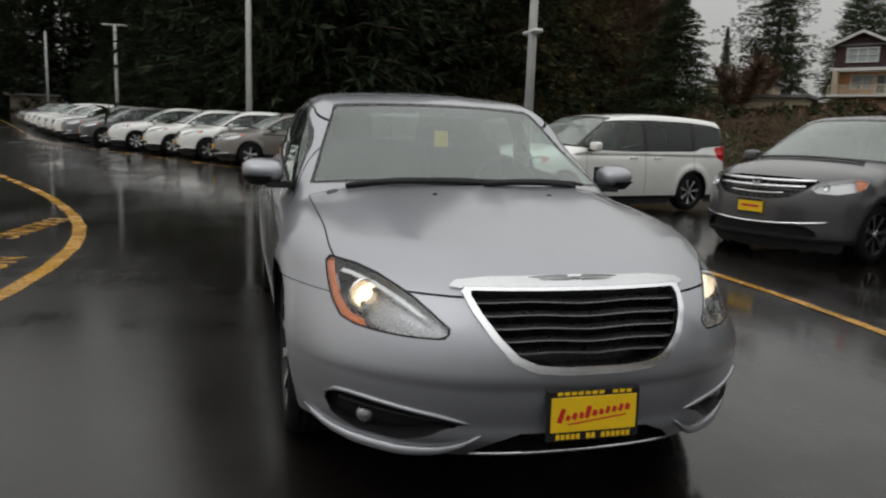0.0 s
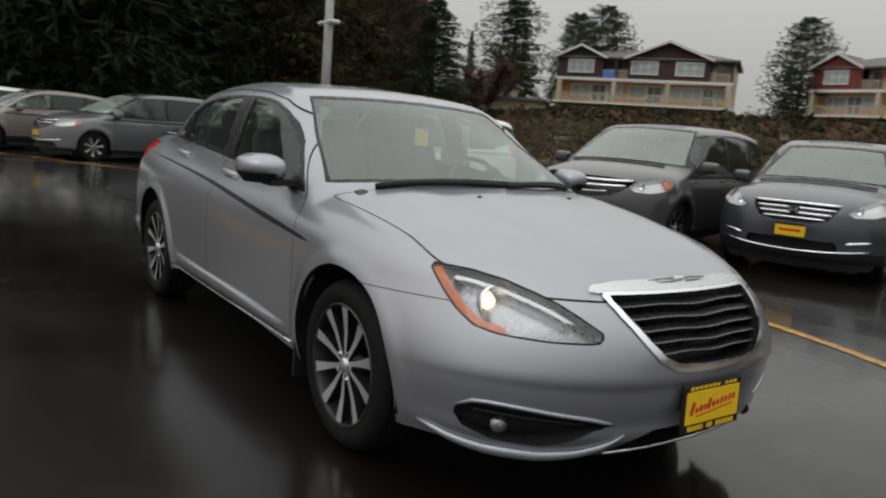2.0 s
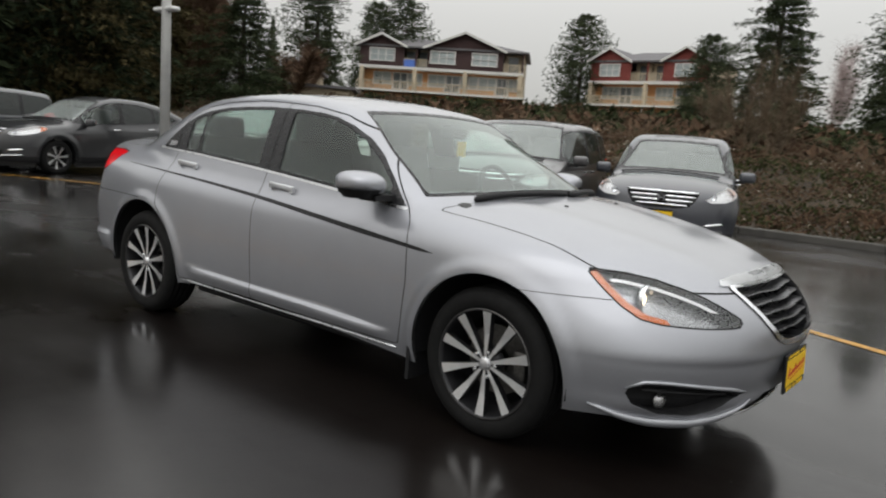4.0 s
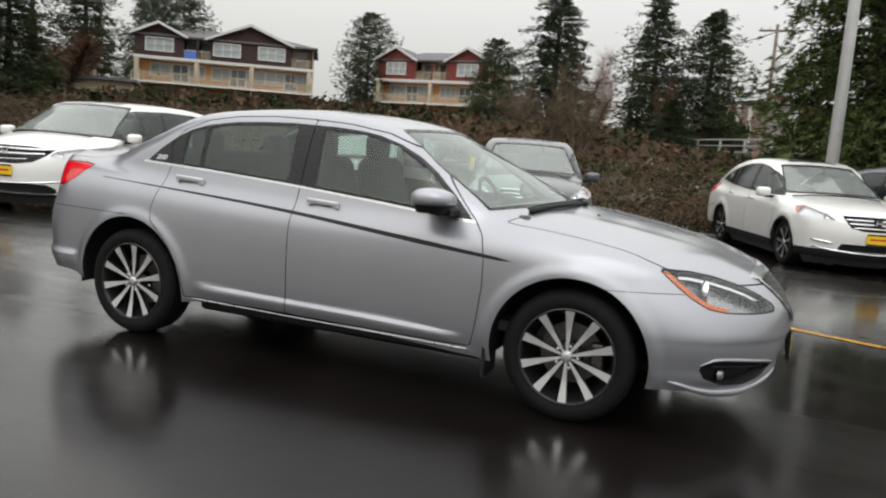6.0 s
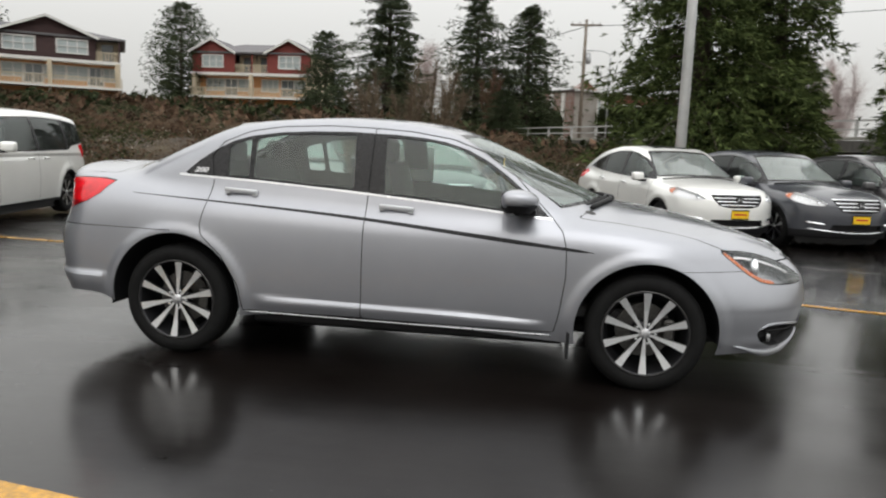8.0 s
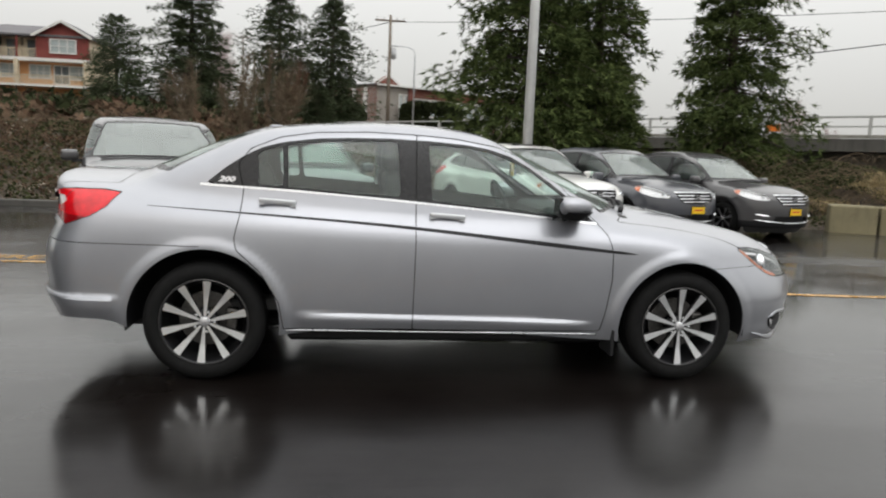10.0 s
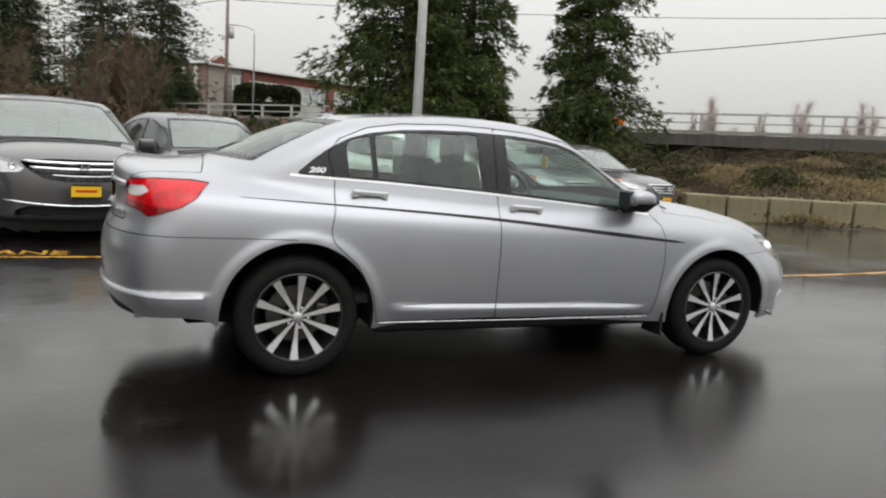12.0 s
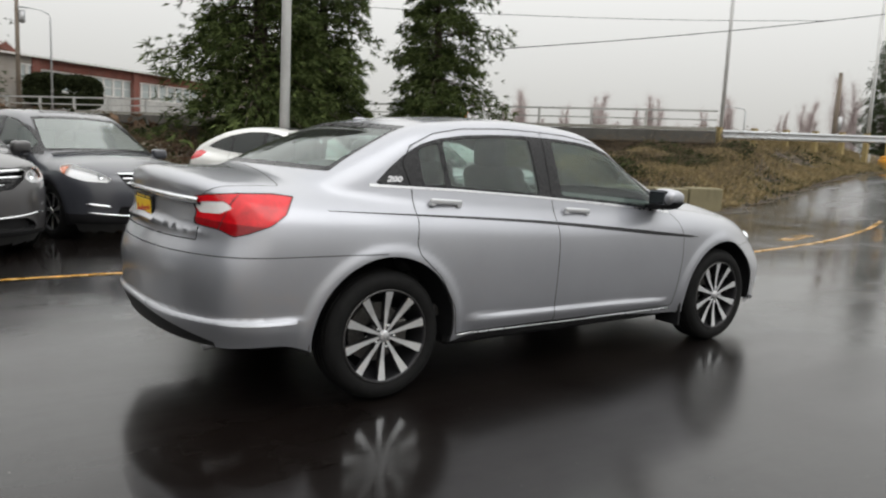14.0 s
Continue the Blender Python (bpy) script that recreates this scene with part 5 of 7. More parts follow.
            mesh = (np.concatenate([line[0], rest[0]]), np.concatenate([line[1], rest[1]]), np.concatenate([line[2], rest[2] + len(line[0])]))
            piece("door_gap", seam, TRIM, car, "", -0.01)
    ctr = spec["xf"] - 1.1

    def ang(x, y):
        return np.degrees(np.arctan2(np.abs(y), x - ctr)) * 0.016

    def angr(x, y):
        return np.degrees(np.arctan2(np.abs(y), spec["xr"] + 1.1 - x)) * 0.016

    hp = poly([(q * 0.016, z) for q, z in spec["head"]], 0.006)
    hl, mesh = cut(mesh, lambda x, y, z: np.where(x > ctr, hp(ang(x, y), z), far))
    for s in (-1, 1):
        half = cut(hl, lambda x, y, z: y * -s)[0]
        h = piece("headlight", half, LENS, car, "clear headlight with an amber corner")
        sunk("lamp_housing", half, 0.05, WHITE_LENS, h)
        edge = max(q for q, z in spec["head"]) * 0.016
        piece("turn_signal", cut(half, lambda x, y, z: edge - 0.12 - ang(x, y))[0], AMBER, h, "amber corner lens", -0.015)
        p, _ = meet(field, (spec["xf"] + 0.5, s * spec["bulb"][0], spec["bulb"][1]), (-1, 0, 0))
        raw("reflector_bowl", *moved(lathe_data([(0.042, 0.0), (0.034, -0.015), (0.0, -0.022)], 16, "x"), Matrix.Translation(p - Vector((0.02, 0, 0)))), CHROME, h, smooth=True)
    tp = poly([(q * 0.016, z) for q, z in spec["taillight"]], 0.006)
    tl, mesh = cut(mesh, lambda x, y, z: np.where(x < spec["xr"] + 1.0, tp(angr(x, y), z), far))
    for s in (-1, 1):
        piece("tail_light", cut(tl, lambda x, y, z: y * -s)[0], RED_LENS, car, "red tail light")
    gp = poly(spec["grille"], 0.006)
    gr, mesh = cut(mesh, lambda x, y, z: np.where(x > spec["xf"] - 0.8, gp(y, z), far))
    grille = sunk("grille", gr, 0.07, GLOSS_BLACK, car, "black grille with bright bars")
    for z, hw, r in spec["bars"]:
        vs = [meet(field, (spec["xf"] + 0.5, -hw + 2 * hw * k / 16, z + spec["smile"] * abs(k / 8 - 1) ** 2), (-1, 0, 0))[0] - Vector((0.01, 0, 0)) for k in range(17)]
        raw("grille_bar", *tube_data(vs, r, 8), CHROME, grille, smooth=True)
    p, nr = meet(field, (spec["xf"] + 0.5, 0, spec["badge"]), (-1, 0, 0))
    b = bmesh.new()
    add_box(b, p + Vector((0.004, 0, 0)), (0.03, 0.125, 0.1), None, 0.02, 2)
    bd = part("maker_badge", b, GLOSS_BLACK, car, "bright metal badge on the grille", smooth=True)
    raw("badge_mark", *joined(*[box_data(p + Vector((0.022, d, 0)), (0.012, 0.018, 0.075)) for d in (-0.036, 0.036)], box_data(p + Vector((0.022, 0, 0)), (0.012, 0.07, 0.016))), CHROME, bd)
    lp = poly(spec["mouth"], 0.006)
    mo, mesh = cut(mesh, lambda x, y, z: np.where(x > spec["xf"] - 0.8, lp(y, z), far))
    mouth = sunk("lower_intake", mo, 0.06, TRIM, car, "black lower intake")
    z = spec["lip"]
    vs = [meet(field, (spec["xf"] + 0.5, -0.78 + 1.56 * k / 20, z + 0.05 * abs(k / 10 - 1) ** 2), (-1, 0, 0))[0] for k in range(21)]
    raw("bumper_strip", *tube_data(vs, 0.014, 8), CHROME, car, "bright strip low on the bumper", smooth=True)
    if spec.get("fog"):
        for s in (-1, 1):
            vs = [meet(field, (spec["xf"] + 0.5, s * (0.56 + 0.24 * k / 6), spec["fog"] + 0.03 * k / 6), (-1, 0, 0))[0] for k in range(7)]
            raw("fog_trim", *tube_data(vs, [0.008, 0.02, 0.022, 0.022, 0.022, 0.02, 0.008], 8), CHROME, car, smooth=True)
    piece("body", mesh, PAINT, car)
    # plate
    p, nr = meet(field, (spec["xf"] + 0.5, 0, spec["plate"]), (-1, 0, 0))
    b = bmesh.new()
    add_box(b, p + Vector((0.012, 0, 0)), (0.012, 0.32, 0.165), None, 0.004)
    pl = part("license_plate", b, YELLOW, car, "yellow dealer plate")
    raw("plate_bar", *joined(box_data(p + Vector((0.0195, 0, 0.004)), (0.002, 0.23, 0.026))), PLATE_RED, pl)
    raw("plate_frame", *joined(*[box_data(p + Vector((0.0195, 0, d)), (0.002, 0.32, 0.022)) for d in (-0.072, 0.072)]), TRIM, pl)
    # inside
    P, N, T = skin(field, (spec["xr"], -1.1, 0.1), (spec["xf"], 1.1, spec["h"] + 0.05), 0.09, -0.05)
    inner = (P, -N, T[:, ::-1])
    for f in (shield, side(dlo_f)):
        _, inner = cut(inner, f)
    _, inner = cut(inner, lambda x, y, z: np.where((np.abs(np.abs(x) - wb) < hub + 0.12) & (z < 2.2 * hub) & (np.abs(y) > 0.5), -1.0, far))
    _, inner = cut(inner, lambda x, y, z: np.where((x > wb) & (z > 0.3) & (z < base - 0.05), -1.0, far))
    raw("inner_lining", inner[0], inner[2], CABIN, car, "", True)
    for y in (-0.4, 0.4):
        b = bmesh.new()
        add_box(b, (spec["seat"], y, base + 0.02), (0.16, 0.5, 0.62), None, 0.06, 2)
        add_box(b, (spec["seat"] - 0.04, y, base + 0.42), (0.1, 0.26, 0.17), None, 0.04, 2)
        part("car_seat", b, SEAT, car, smooth=True)
    b = bmesh.new()
    add_box(b, (spec["seat"] + 0.95, 0, base - 0.08), (0.4, 1.4, 0.2), None, 0.05, 2)
    part("dashboard", b, CABIN, car)
    b = bmesh.new()
    add_box(b, (0, 0, 0.27), (spec["wb"] - 2 * hub - 0.1, 1.7, 0.08), None, 0.02)
    add_box(b, (0, 0, 0.28), (spec["xf"] - spec["xr"] - 0.6, 1.1, 0.08), None, 0.02)
    part("floor_pan", b, TRIM, car)
    for ax_ in (wb, -wb):
        for s in (-1, 1):
            v, f = lathe_data([(hub + 0.06, 0.0), (hub + 0.06, 0.3), (0.12, 0.3)], 16, "y", radians(-20), radians(200))
            raw("wheel_well", [(a + ax_, s * (track + 0.1 - q), c + hub) for a, q, c in v], f, TRIM, car, smooth=True)
            wheel(hub + 0.004, spec["rim"], 0.225, spec["spokes"], car, Matrix.Translation((ax_, s * track, hub)) @ pose(0, 0, 0, 0, 7, 0), s)
    # mirrors, handles, wipers
    for s in (-1, 1):
        mx, mz = spec["mirror"]
        b = bmesh.new()
        p, nr = meet(field, (mx, s * 1.5, mz - 0.05), (0, -s, 0))
        add_box(b, (mx, p.y + s * 0.15, mz + 0.02), (0.13, 0.22, 0.15), None, 0.045, 3)
        mi = part("door_mirror", b, PAINT, car, smooth=True)
        raw("mirror_foot", *box_data((mx + 0.01, p.y + s * 0.05, mz - 0.05), (0.09, 0.14, 0.04)), TRIM, mi)
        raw("mirror_glass", *box_data((mx - 0.068, p.y + s * 0.15, mz + 0.02), (0.006, 0.17, 0.11)), CHROME, mi)
        for hx, hz in spec["handles"]:
            vs = []
            for k in range(7):
                q, nr = meet(field, (hx - 0.1 + 0.2 * k / 6, s * 1.5, hz), (0, -s, 0))
                vs.append(q + nr * (0.002 + 0.03 * math.sin(math.pi * k / 6)))
            raw("door_handle", *tube_data(vs, 0.013, 6), spec["handle_mat"], car, smooth=True)
    for y0, y1 in ((-0.72, 0.0), (-0.05, 0.66)):
        vs = []
        for k in range(8):
            y = y0 + (y1 - y0) * k / 7
            p, nr = meet(field, (spec["cowl"] - 0.36 * y * y, y, 3), (0, 0, -1))
            vs.append(p + Vector((0, 0, 0.015)))
        raw("wiper", *tube_data(vs, 0.011, 6), TRIM, car, smooth=True)
    return car


VAN = dict(h=1.74, base=1.12, hub=0.345, wb=3.0, track=0.845, xf=2.45, xr=-2.70, skirt=0.29, rim=0.232, spokes=7,
    top=([2.5, 2.4, 2.25, 2.0, 1.7, 1.4, 0.0, -2.5, -2.75], [0.78, 0.90, 0.985, 1.06, 1.12, 1.16, 1.2, 1.2, 1.15]),
    plan=([2.5, 2.1, 1.5, 0.5, -1.0, -2.0, -2.75], [0.93, 0.985, 1.0, 1.0, 1.0, 0.985, 0.94]),
    nose=([0.16, 0.25, 0.4, 0.6, 0.78, 0.9, 1.0, 1.15], [2.34, 2.42, 2.45, 2.45, 2.42, 2.36, 2.24, 1.9]),
    tail=([0.16, 0.35, 0.6, 0.9, 1.2, 1.5, 1.74], [-2.6, -2.68, -2.7, -2.66, -2.63, -2.55, -2.45]),
    roof=([1.9, 1.6, 1.3, 0.9, 0.5, 0.25, -0.1, -0.6, -1.4, -2.1, -2.5, -2.8], [0.93, 1.09, 1.25, 1.45, 1.625, 1.685, 1.72, 1.74, 1.735, 1.70, 1.65, 1.58]),
    house=([0.95, 1.1, 1.25, 1.4, 1.55, 1.7], [0.975, 0.955, 0.925, 0.885, 0.835, 0.77]),
    waist=([1.8, 1.3, 0.8, 0.0, -1.5, -2.6], [-0.14, -0.03, 0.0, 0.01, 0.0, -0.05]),
    shield=(1.155, 1.665, 0.86, 0.42), rear_glass=(1.12, 1.58, 0.68),
    dlo=[(1.25, 1.13), (0.95, 1.32), (0.55, 1.53), (0.35, 1.585), (-0.5, 1.615), (-1.5, 1.605), (-2.1, 1.565), (-2.4, 1.5), (-2.52, 1.22), (-1.75, 1.15), (-1.55, 1.08), (0.0, 1.06), (0.8, 1.075)],
    panes=[("front_side_window", -0.28, 1.0, GLASS), ("sliding_door_window", -1.5, -0.36, DARK_GLASS), ("rear_side_window", -2.5, -1.58, DARK_GLASS)],
    seams=[(1.02, -0.32), (-1.53, -1.531)],
    head=[(66, 0.93), (58, 0.955), (48, 0.93), (39, 0.90), (33, 0.845), (36, 0.80), (46, 0.79), (56, 0.82), (63, 0.87)], bulb=(0.7, 0.86),
    taillight=[(62, 1.15), (50, 1.2), (44, 1.15), (42, 0.95), (50, 0.9), (60, 0.98)],
    grille=[(-0.62, 0.92), (-0.3, 0.945), (0.3, 0.945), (0.62, 0.92), (0.56, 0.83), (0.42, 0.74), (0.2, 0.705), (-0.2, 0.705), (-0.42, 0.74), (-0.56, 0.83)],
    bars=[(0.905, 0.60, 0.02), (0.84, 0.54, 0.018), (0.765, 0.34, 0.008)], smile=0.012, badge=0.865,
    mouth=[(-0.70, 0.30), (0.70, 0.30), (0.68, 0.37), (0.58, 0.42), (-0.58, 0.42), (-0.68, 0.37)], lip=0.43, plate=0.60,
    mirror=(0.95, 1.12), handles=[(-0.05, 0.95), (-0.62, 0.95)], handle_mat=PAINT, cowl=1.52, seat=0.1)
WAGON = dict(h=1.67, base=1.06, hub=0.35, wb=2.8, track=0.80, xf=2.36, xr=-2.62, skirt=0.36, rim=0.24, spokes=7,
    top=([2.45, 2.33, 2.15, 1.9, 1.5, 1.15, 0.0, -1.5, -2.3, -2.65], [0.74, 0.87, 0.955, 1.015, 1.07, 1.10, 1.14, 1.18, 1.16, 1.06]),
    plan=([2.45, 2.0, 1.4, 0.4, -0.8, -1.6, -2.2, -2.65], [0.88, 0.935, 0.948, 0.945, 0.95, 0.94, 0.9, 0.84]),
    nose=([0.16, 0.26, 0.4, 0.6, 0.75, 0.87, 0.95, 1.1], [2.22, 2.31, 2.345, 2.36, 2.34, 2.28, 2.16, 1.8]),
    tail=([0.16, 0.35, 0.6, 0.85, 1.05, 1.25, 1.5], [-2.5, -2.58, -2.62, -2.6, -2.55, -2.42, -2.1]),
    roof=([1.7, 1.4, 1.15, 0.8, 0.4, 0.1, -0.3, -0.8, -1.3, -1.8, -2.2, -2.5, -2.8], [0.86, 1.01, 1.135, 1.325, 1.52, 1.62, 1.665, 1.655, 1.59, 1.465, 1.32, 1.2, 1.05]),
    house=([0.95, 1.1, 1.25, 1.4, 1.55, 1.65], [0.90, 0.87, 0.83, 0.78, 0.72, 0.67]),
    waist=([1.6, 1.1, 0.7, 0.0, -1.0, -1.8, -2.3], [-0.15, -0.03, 0.0, 0.01, 0.0, -0.06, -0.14]),
    shield=(1.125, 1.575, 0.76, 0.40), rear_glass=(1.22, 1.5, 0.58),
    dlo=[(1.0, 1.055), (0.7, 1.26), (0.4, 1.425), (0.15, 1.51), (-0.2, 1.55), (-0.7, 1.54), (-1.15, 1.47), (-1.55, 1.36), (-1.9, 1.22), (-1.2, 1.145), (-0.4, 1.09), (0.4, 1.06)],
    panes=[("front_side_window", -0.14, 0.78, GLASS), ("rear_side_window", -1.05, -0.24, DARK_GLASS), ("quarter_window", -1.85, -1.12, DARK_GLASS)],
    seams=[(0.98, -0.19), (-1.13, -1.131)],
    head=[(69, 0.935), (60, 0.955), (50, 0.925), (38, 0.87), (30, 0.80), (33, 0.765), (45, 0.775), (56, 0.82), (65, 0.885)], bulb=(0.64, 0.83),
    taillight=[(66, 1.10), (52, 1.14), (42, 1.1), (38, 1.0), (48, 0.94), (62, 1.0)],
    grille=[(-0.46, 0.875), (0.46, 0.875), (0.43, 0.79), (0.36, 0.70), (0.2, 0.665), (-0.2, 0.665), (-0.36, 0.70), (-0.43, 0.79)],
    bars=[(0.87, 0.46, 0.017), (0.815, 0.425, 0.014), (0.76, 0.39, 0.014), (0.705, 0.33, 0.014)], smile=-0.004, badge=0.79,
    mouth=[(-0.50, 0.37), (0.50, 0.37), (0.46, 0.46), (-0.46, 0.46)], lip=0.335, plate=0.555, fog=0.46,
    mirror=(0.74, 1.07), handles=[(-0.02, 0.95), (-0.98, 0.99)], handle_mat=CHROME, cowl=1.26, seat=-0.05)
SUV = dict(WAGON, h=1.66, wb=2.62, xf=2.2, xr=-2.32, hub=0.345, rim=0.222, spokes=5,
    top=([2.3, 2.18, 2.0, 1.7, 1.3, 1.0, 0.0, -1.8, -2.35], [0.78, 0.90, 0.985, 1.045, 1.09, 1.11, 1.15, 1.2, 1.12]),
    plan=([2.3, 1.9, 1.3, 0.4, -0.8, -1.6, -2.35], [0.85, 0.9, 0.91, 0.91, 0.91, 0.9, 0.85]),
    nose=([0.16, 0.26, 0.4, 0.6, 0.75, 0.87, 0.98, 1.1], [2.08, 2.16, 2.19, 2.2, 2.18, 2.12, 1.98, 1.7]),
    tail=([0.16, 0.35, 0.6, 0.9, 1.2, 1.45, 1.66], [-2.22, -2.28, -2.32, -2.3, -2.22, -2.08, -1.9]),
    roof=([1.5, 1.25, 0.95, 0.6, 0.25, 0.0, -0.4, -1.0, -1.6, -1.9, -2.15, -2.4], [0.9, 1.05, 1.22, 1.41, 1.56, 1.625, 1.655, 1.64, 1.59, 1.54, 1.44, 1.3]),
    dlo=[(0.85, 1.09), (0.55, 1.29), (0.25, 1.44), (0.0, 1.505), (-0.6, 1.525), (-1.2, 1.505), (-1.6, 1.46), (-1.95, 1.3), (-1.4, 1.18), (-0.6, 1.12), (0.3, 1.085)],
    panes=[("front_side_window", -0.2, 0.62, GLASS), ("rear_side_window", -1.08, -0.28, DARK_GLASS), ("quarter_window", -1.9, -1.16, DARK_GLASS)],
    seams=[(0.85, -0.24), (-1.12, -1.121)], shield=(1.12, 1.57, 0.74, 0.38),
    mirror=(0.6, 1.1), handles=[(-0.08, 0.98), (-0.95, 1.0)], cowl=1.1, seat=-0.1, fog=None)


def parked(proto, nose_x, nose_y, turn, xf, color, label, group):
    """A copy with its nose at a place; turn: degrees from facing south towards east."""
    a = radians(turn - 90)
    x, y = nose_x - xf * math.cos(a), nose_y - xf * math.sin(a)
    m = pose(x, y, float(level(x, y)), 0, 0, turn - 90)
    ob = copy_thing(proto, m)
    for o in (ob, *ob.children_recursive):
        o.color = (*color, 1)
    return tagged(ob, label, group=group)


DARK_GREY, PEARL, SLATE, BLACK_BLUE, BEIGE, MID = (0.045, 0.043, 0.045), (0.84, 0.84, 0.81), (0.048, 0.051, 0.062), (0.022, 0.023, 0.026), (0.20, 0.185, 0.165), (0.12, 0.125, 0.13)
van = vehicle("minivan", VAN, "parked minivan", "minivan")
wagon = vehicle("crossover_car", WAGON, "parked crossover hatchback")
suv = vehicle("compact_suv", SUV, "parked compact sport utility car")
NEAR, ROW = "cars parked along the bank", "cars in the far row"
parked(van, -2.85, 4.62, 17, VAN["xf"], DARK_GREY, "dark grey minivan with a yellow dealer plate, parked on wet asphalt", NEAR)
parked(van, -7.62, 2.95, 14, VAN["xf"], PEARL, "white minivan with a sunroof and dark rear glass, parked", NEAR)
parked(wagon, -0.74, 5.9, 18, WAGON["xf"], SLATE, "slate grey crossover hatchback with a bright grille, parked", NEAR)
parked(wagon, 3.89, 7.66, 21, WAGON["xf"], PEARL, "white crossover hatchback with black lower trim, parked", NEAR)
parked(wagon, 5.83, 7.86, 21, WAGON["xf"], SLATE, "slate grey crossover hatchback beside a white one, parked", NEAR)
parked(wagon, 8.05, 8.3, 21, WAGON["xf"], DARK_GREY, "dark grey crossover hatchback at the end of the row", NEAR)
row = spline([-70, -61, -51, -43, -37, -31, -27, -23.5, -19.5, -16, -13.3, -10.6], [-20.2, -17.7, -14.7, -12.3, -10.3, -8.1, -6.0, -3.9, -1.9, 0.2, 2.2, 4.2])
far_cars = [(wagon, BLACK_BLUE, -13.2, "black crossover"), (van, MID, -16.2, "grey minivan"), (suv, BEIGE, -19.3, "beige-grey compact SUV"), (suv, PEARL, -21.9, "white compact SUV"), (suv, PEARL, -24.3, "white compact SUV"), (wagon, PEARL, -26.9, "white crossover"), (suv, DARK_GREY, -29.6, "dark grey compact SUV"), (wagon, MID, -32.3, "silver-grey crossover"), (suv, PEARL, -35.0, "white compact SUV"), (wagon, PEARL, -37.7, "white crossover"), (suv, PEARL, -40.6, "white compact SUV"), (van, PEARL, -43.8, "white minivan"), (suv, PEARL, -47.4, "white compact SUV"), (wagon, PEARL, -51.5, "white crossover"), (suv, DARK_GREY, -56.0, "dark grey compact SUV"), (wagon, MID, -61.0, "silver-grey crossover")]
for proto, col, x, words in far_cars:
    xf = {van: VAN, wagon: WAGON, suv: SUV}[proto]["xf"]
    parked(proto, x, float(row(x)), 12 if x > -30 else 18, xf, col, words + " with a yellow plate in the far row", ROW)
for proto in (van, wagon, suv):
    for o in list(proto.children_recursive) + [proto]:
        bpy.data.objects.remove(o)
# ---- poles, walls, bridge and houses ----
def lamp_pole(x, y, h, r, heads=True, name="lamp_pole", label="grey steel parking lot lamp pole", head_z=None, span=1.0, turn=0.0):
    z = float(level(x, y))
    t = thing(name, pose(x, y, z), label, "lamp pole")
    raw("shaft", *tube_data([(0, 0, 0.0), (0, 0, h)], [r, r * 0.72], 14), LAMP_WHITE, t, smooth=True)
    raw("footing", *lathe_data([(r * 2.4, 0.0), (r * 2.4, 0.45), (r * 2.2, 0.5), (0.0, 0.5)], 20, "z"), PALE_CONCRETE, t)
    raw("base_plate", *box_data((0, 0, 0.52), (r * 3, r * 3, 0.03)), GALV, t)
    if heads:
        hz = head_z or h * 0.98
        for s in (-1, 1):
            b = bmesh.new()
            add_box(b, (s * 0.22 * span, 0, hz), (0.32 * span, 0.22, 0.09), None, 0.03)
            b.transform(pose(0, 0, 0, 0, 0, turn))
            f = part("floodlight", b, LAMP_WHITE, t, "small floodlight on a bracket")
            raw("bracket", *moved(tube_data([(0, 0, hz - 0.1), (s * 0.2, 0, hz - 0.05)], 0.02, 6), pose(0, 0, 0, 0, 0, turn)), GALV, f)
    return t


lamp_pole(-12.08, 5.5, 9.0, 0.11, True, head_z=3.62)
lamp_pole(3.55, 11.9, 9.5, 0.12, False)
lamp_pole(-23.7, -0.68, 9.2, 0.112, False)
lamp_pole(-47.0, -8.4, 6.65, 0.12, True, head_z=6.6, span=2.0, turn=90)
lamp_pole(-78.6, -19.3, 8.6, 0.12, False)
lamp_pole(28.3, 17.7, 11.0, 0.10, False, label="thin grey steel pole behind the guard rail")


def utility_pole(x, y, h, arms=1, turn=0.0, base=None):
    z = float(level(x, y)) - 0.3 if base is None else base
    t = thing("utility_pole", pose(x, y, z, 0, 0, turn), "weathered timber utility pole with a crossarm", "utility pole")
    raw("pole", *tube_data([(0, 0, 0), (0, 0, h)], [0.18, 0.11], 10), TIMBER, t, smooth=True)
    for k in range(arms):
        za = h - 0.4 - 1.0 * k
        c = raw("crossarm", *box_data((0, 0.14, za), (2.4, 0.1, 0.13)), TIMBER, t)
        for d in (-1.05, -0.5, 0.5, 1.05):
            raw("insulator", *moved(lathe_data([(0.0, 0.2), (0.05, 0.18), (0.03, 0.1), (0.06, 0.06), (0.05, 0.0)], 8, "z"), Matrix.Translation((d, 0.14, za + 0.06))), PALE_CONCRETE, c)
    raw("transformer", *moved(lathe_data([(0.0, 0.9), (0.2, 0.86), (0.22, 0.1), (0.0, 0.0)], 12, "z"), Matrix.Translation((0.3, 0, h - 3.4))), GALV, t, smooth=True)
    return t


utility_pole(2.7, 55.0, 10.6, 1, 0, 1.2)
utility_pole(-17.0, 119.0, 13.0, 1, 10, 5.5)
utility_pole(-13.0, 100.0, 9.0, 0, 10, 4.5)
utility_pole(41.2, 18.9, 5.6, 0, 0, 1.2)
lamp_pole(33.0, 13.1, 7.5, 0.09, False, label="dark thin pole beyond the ramp")


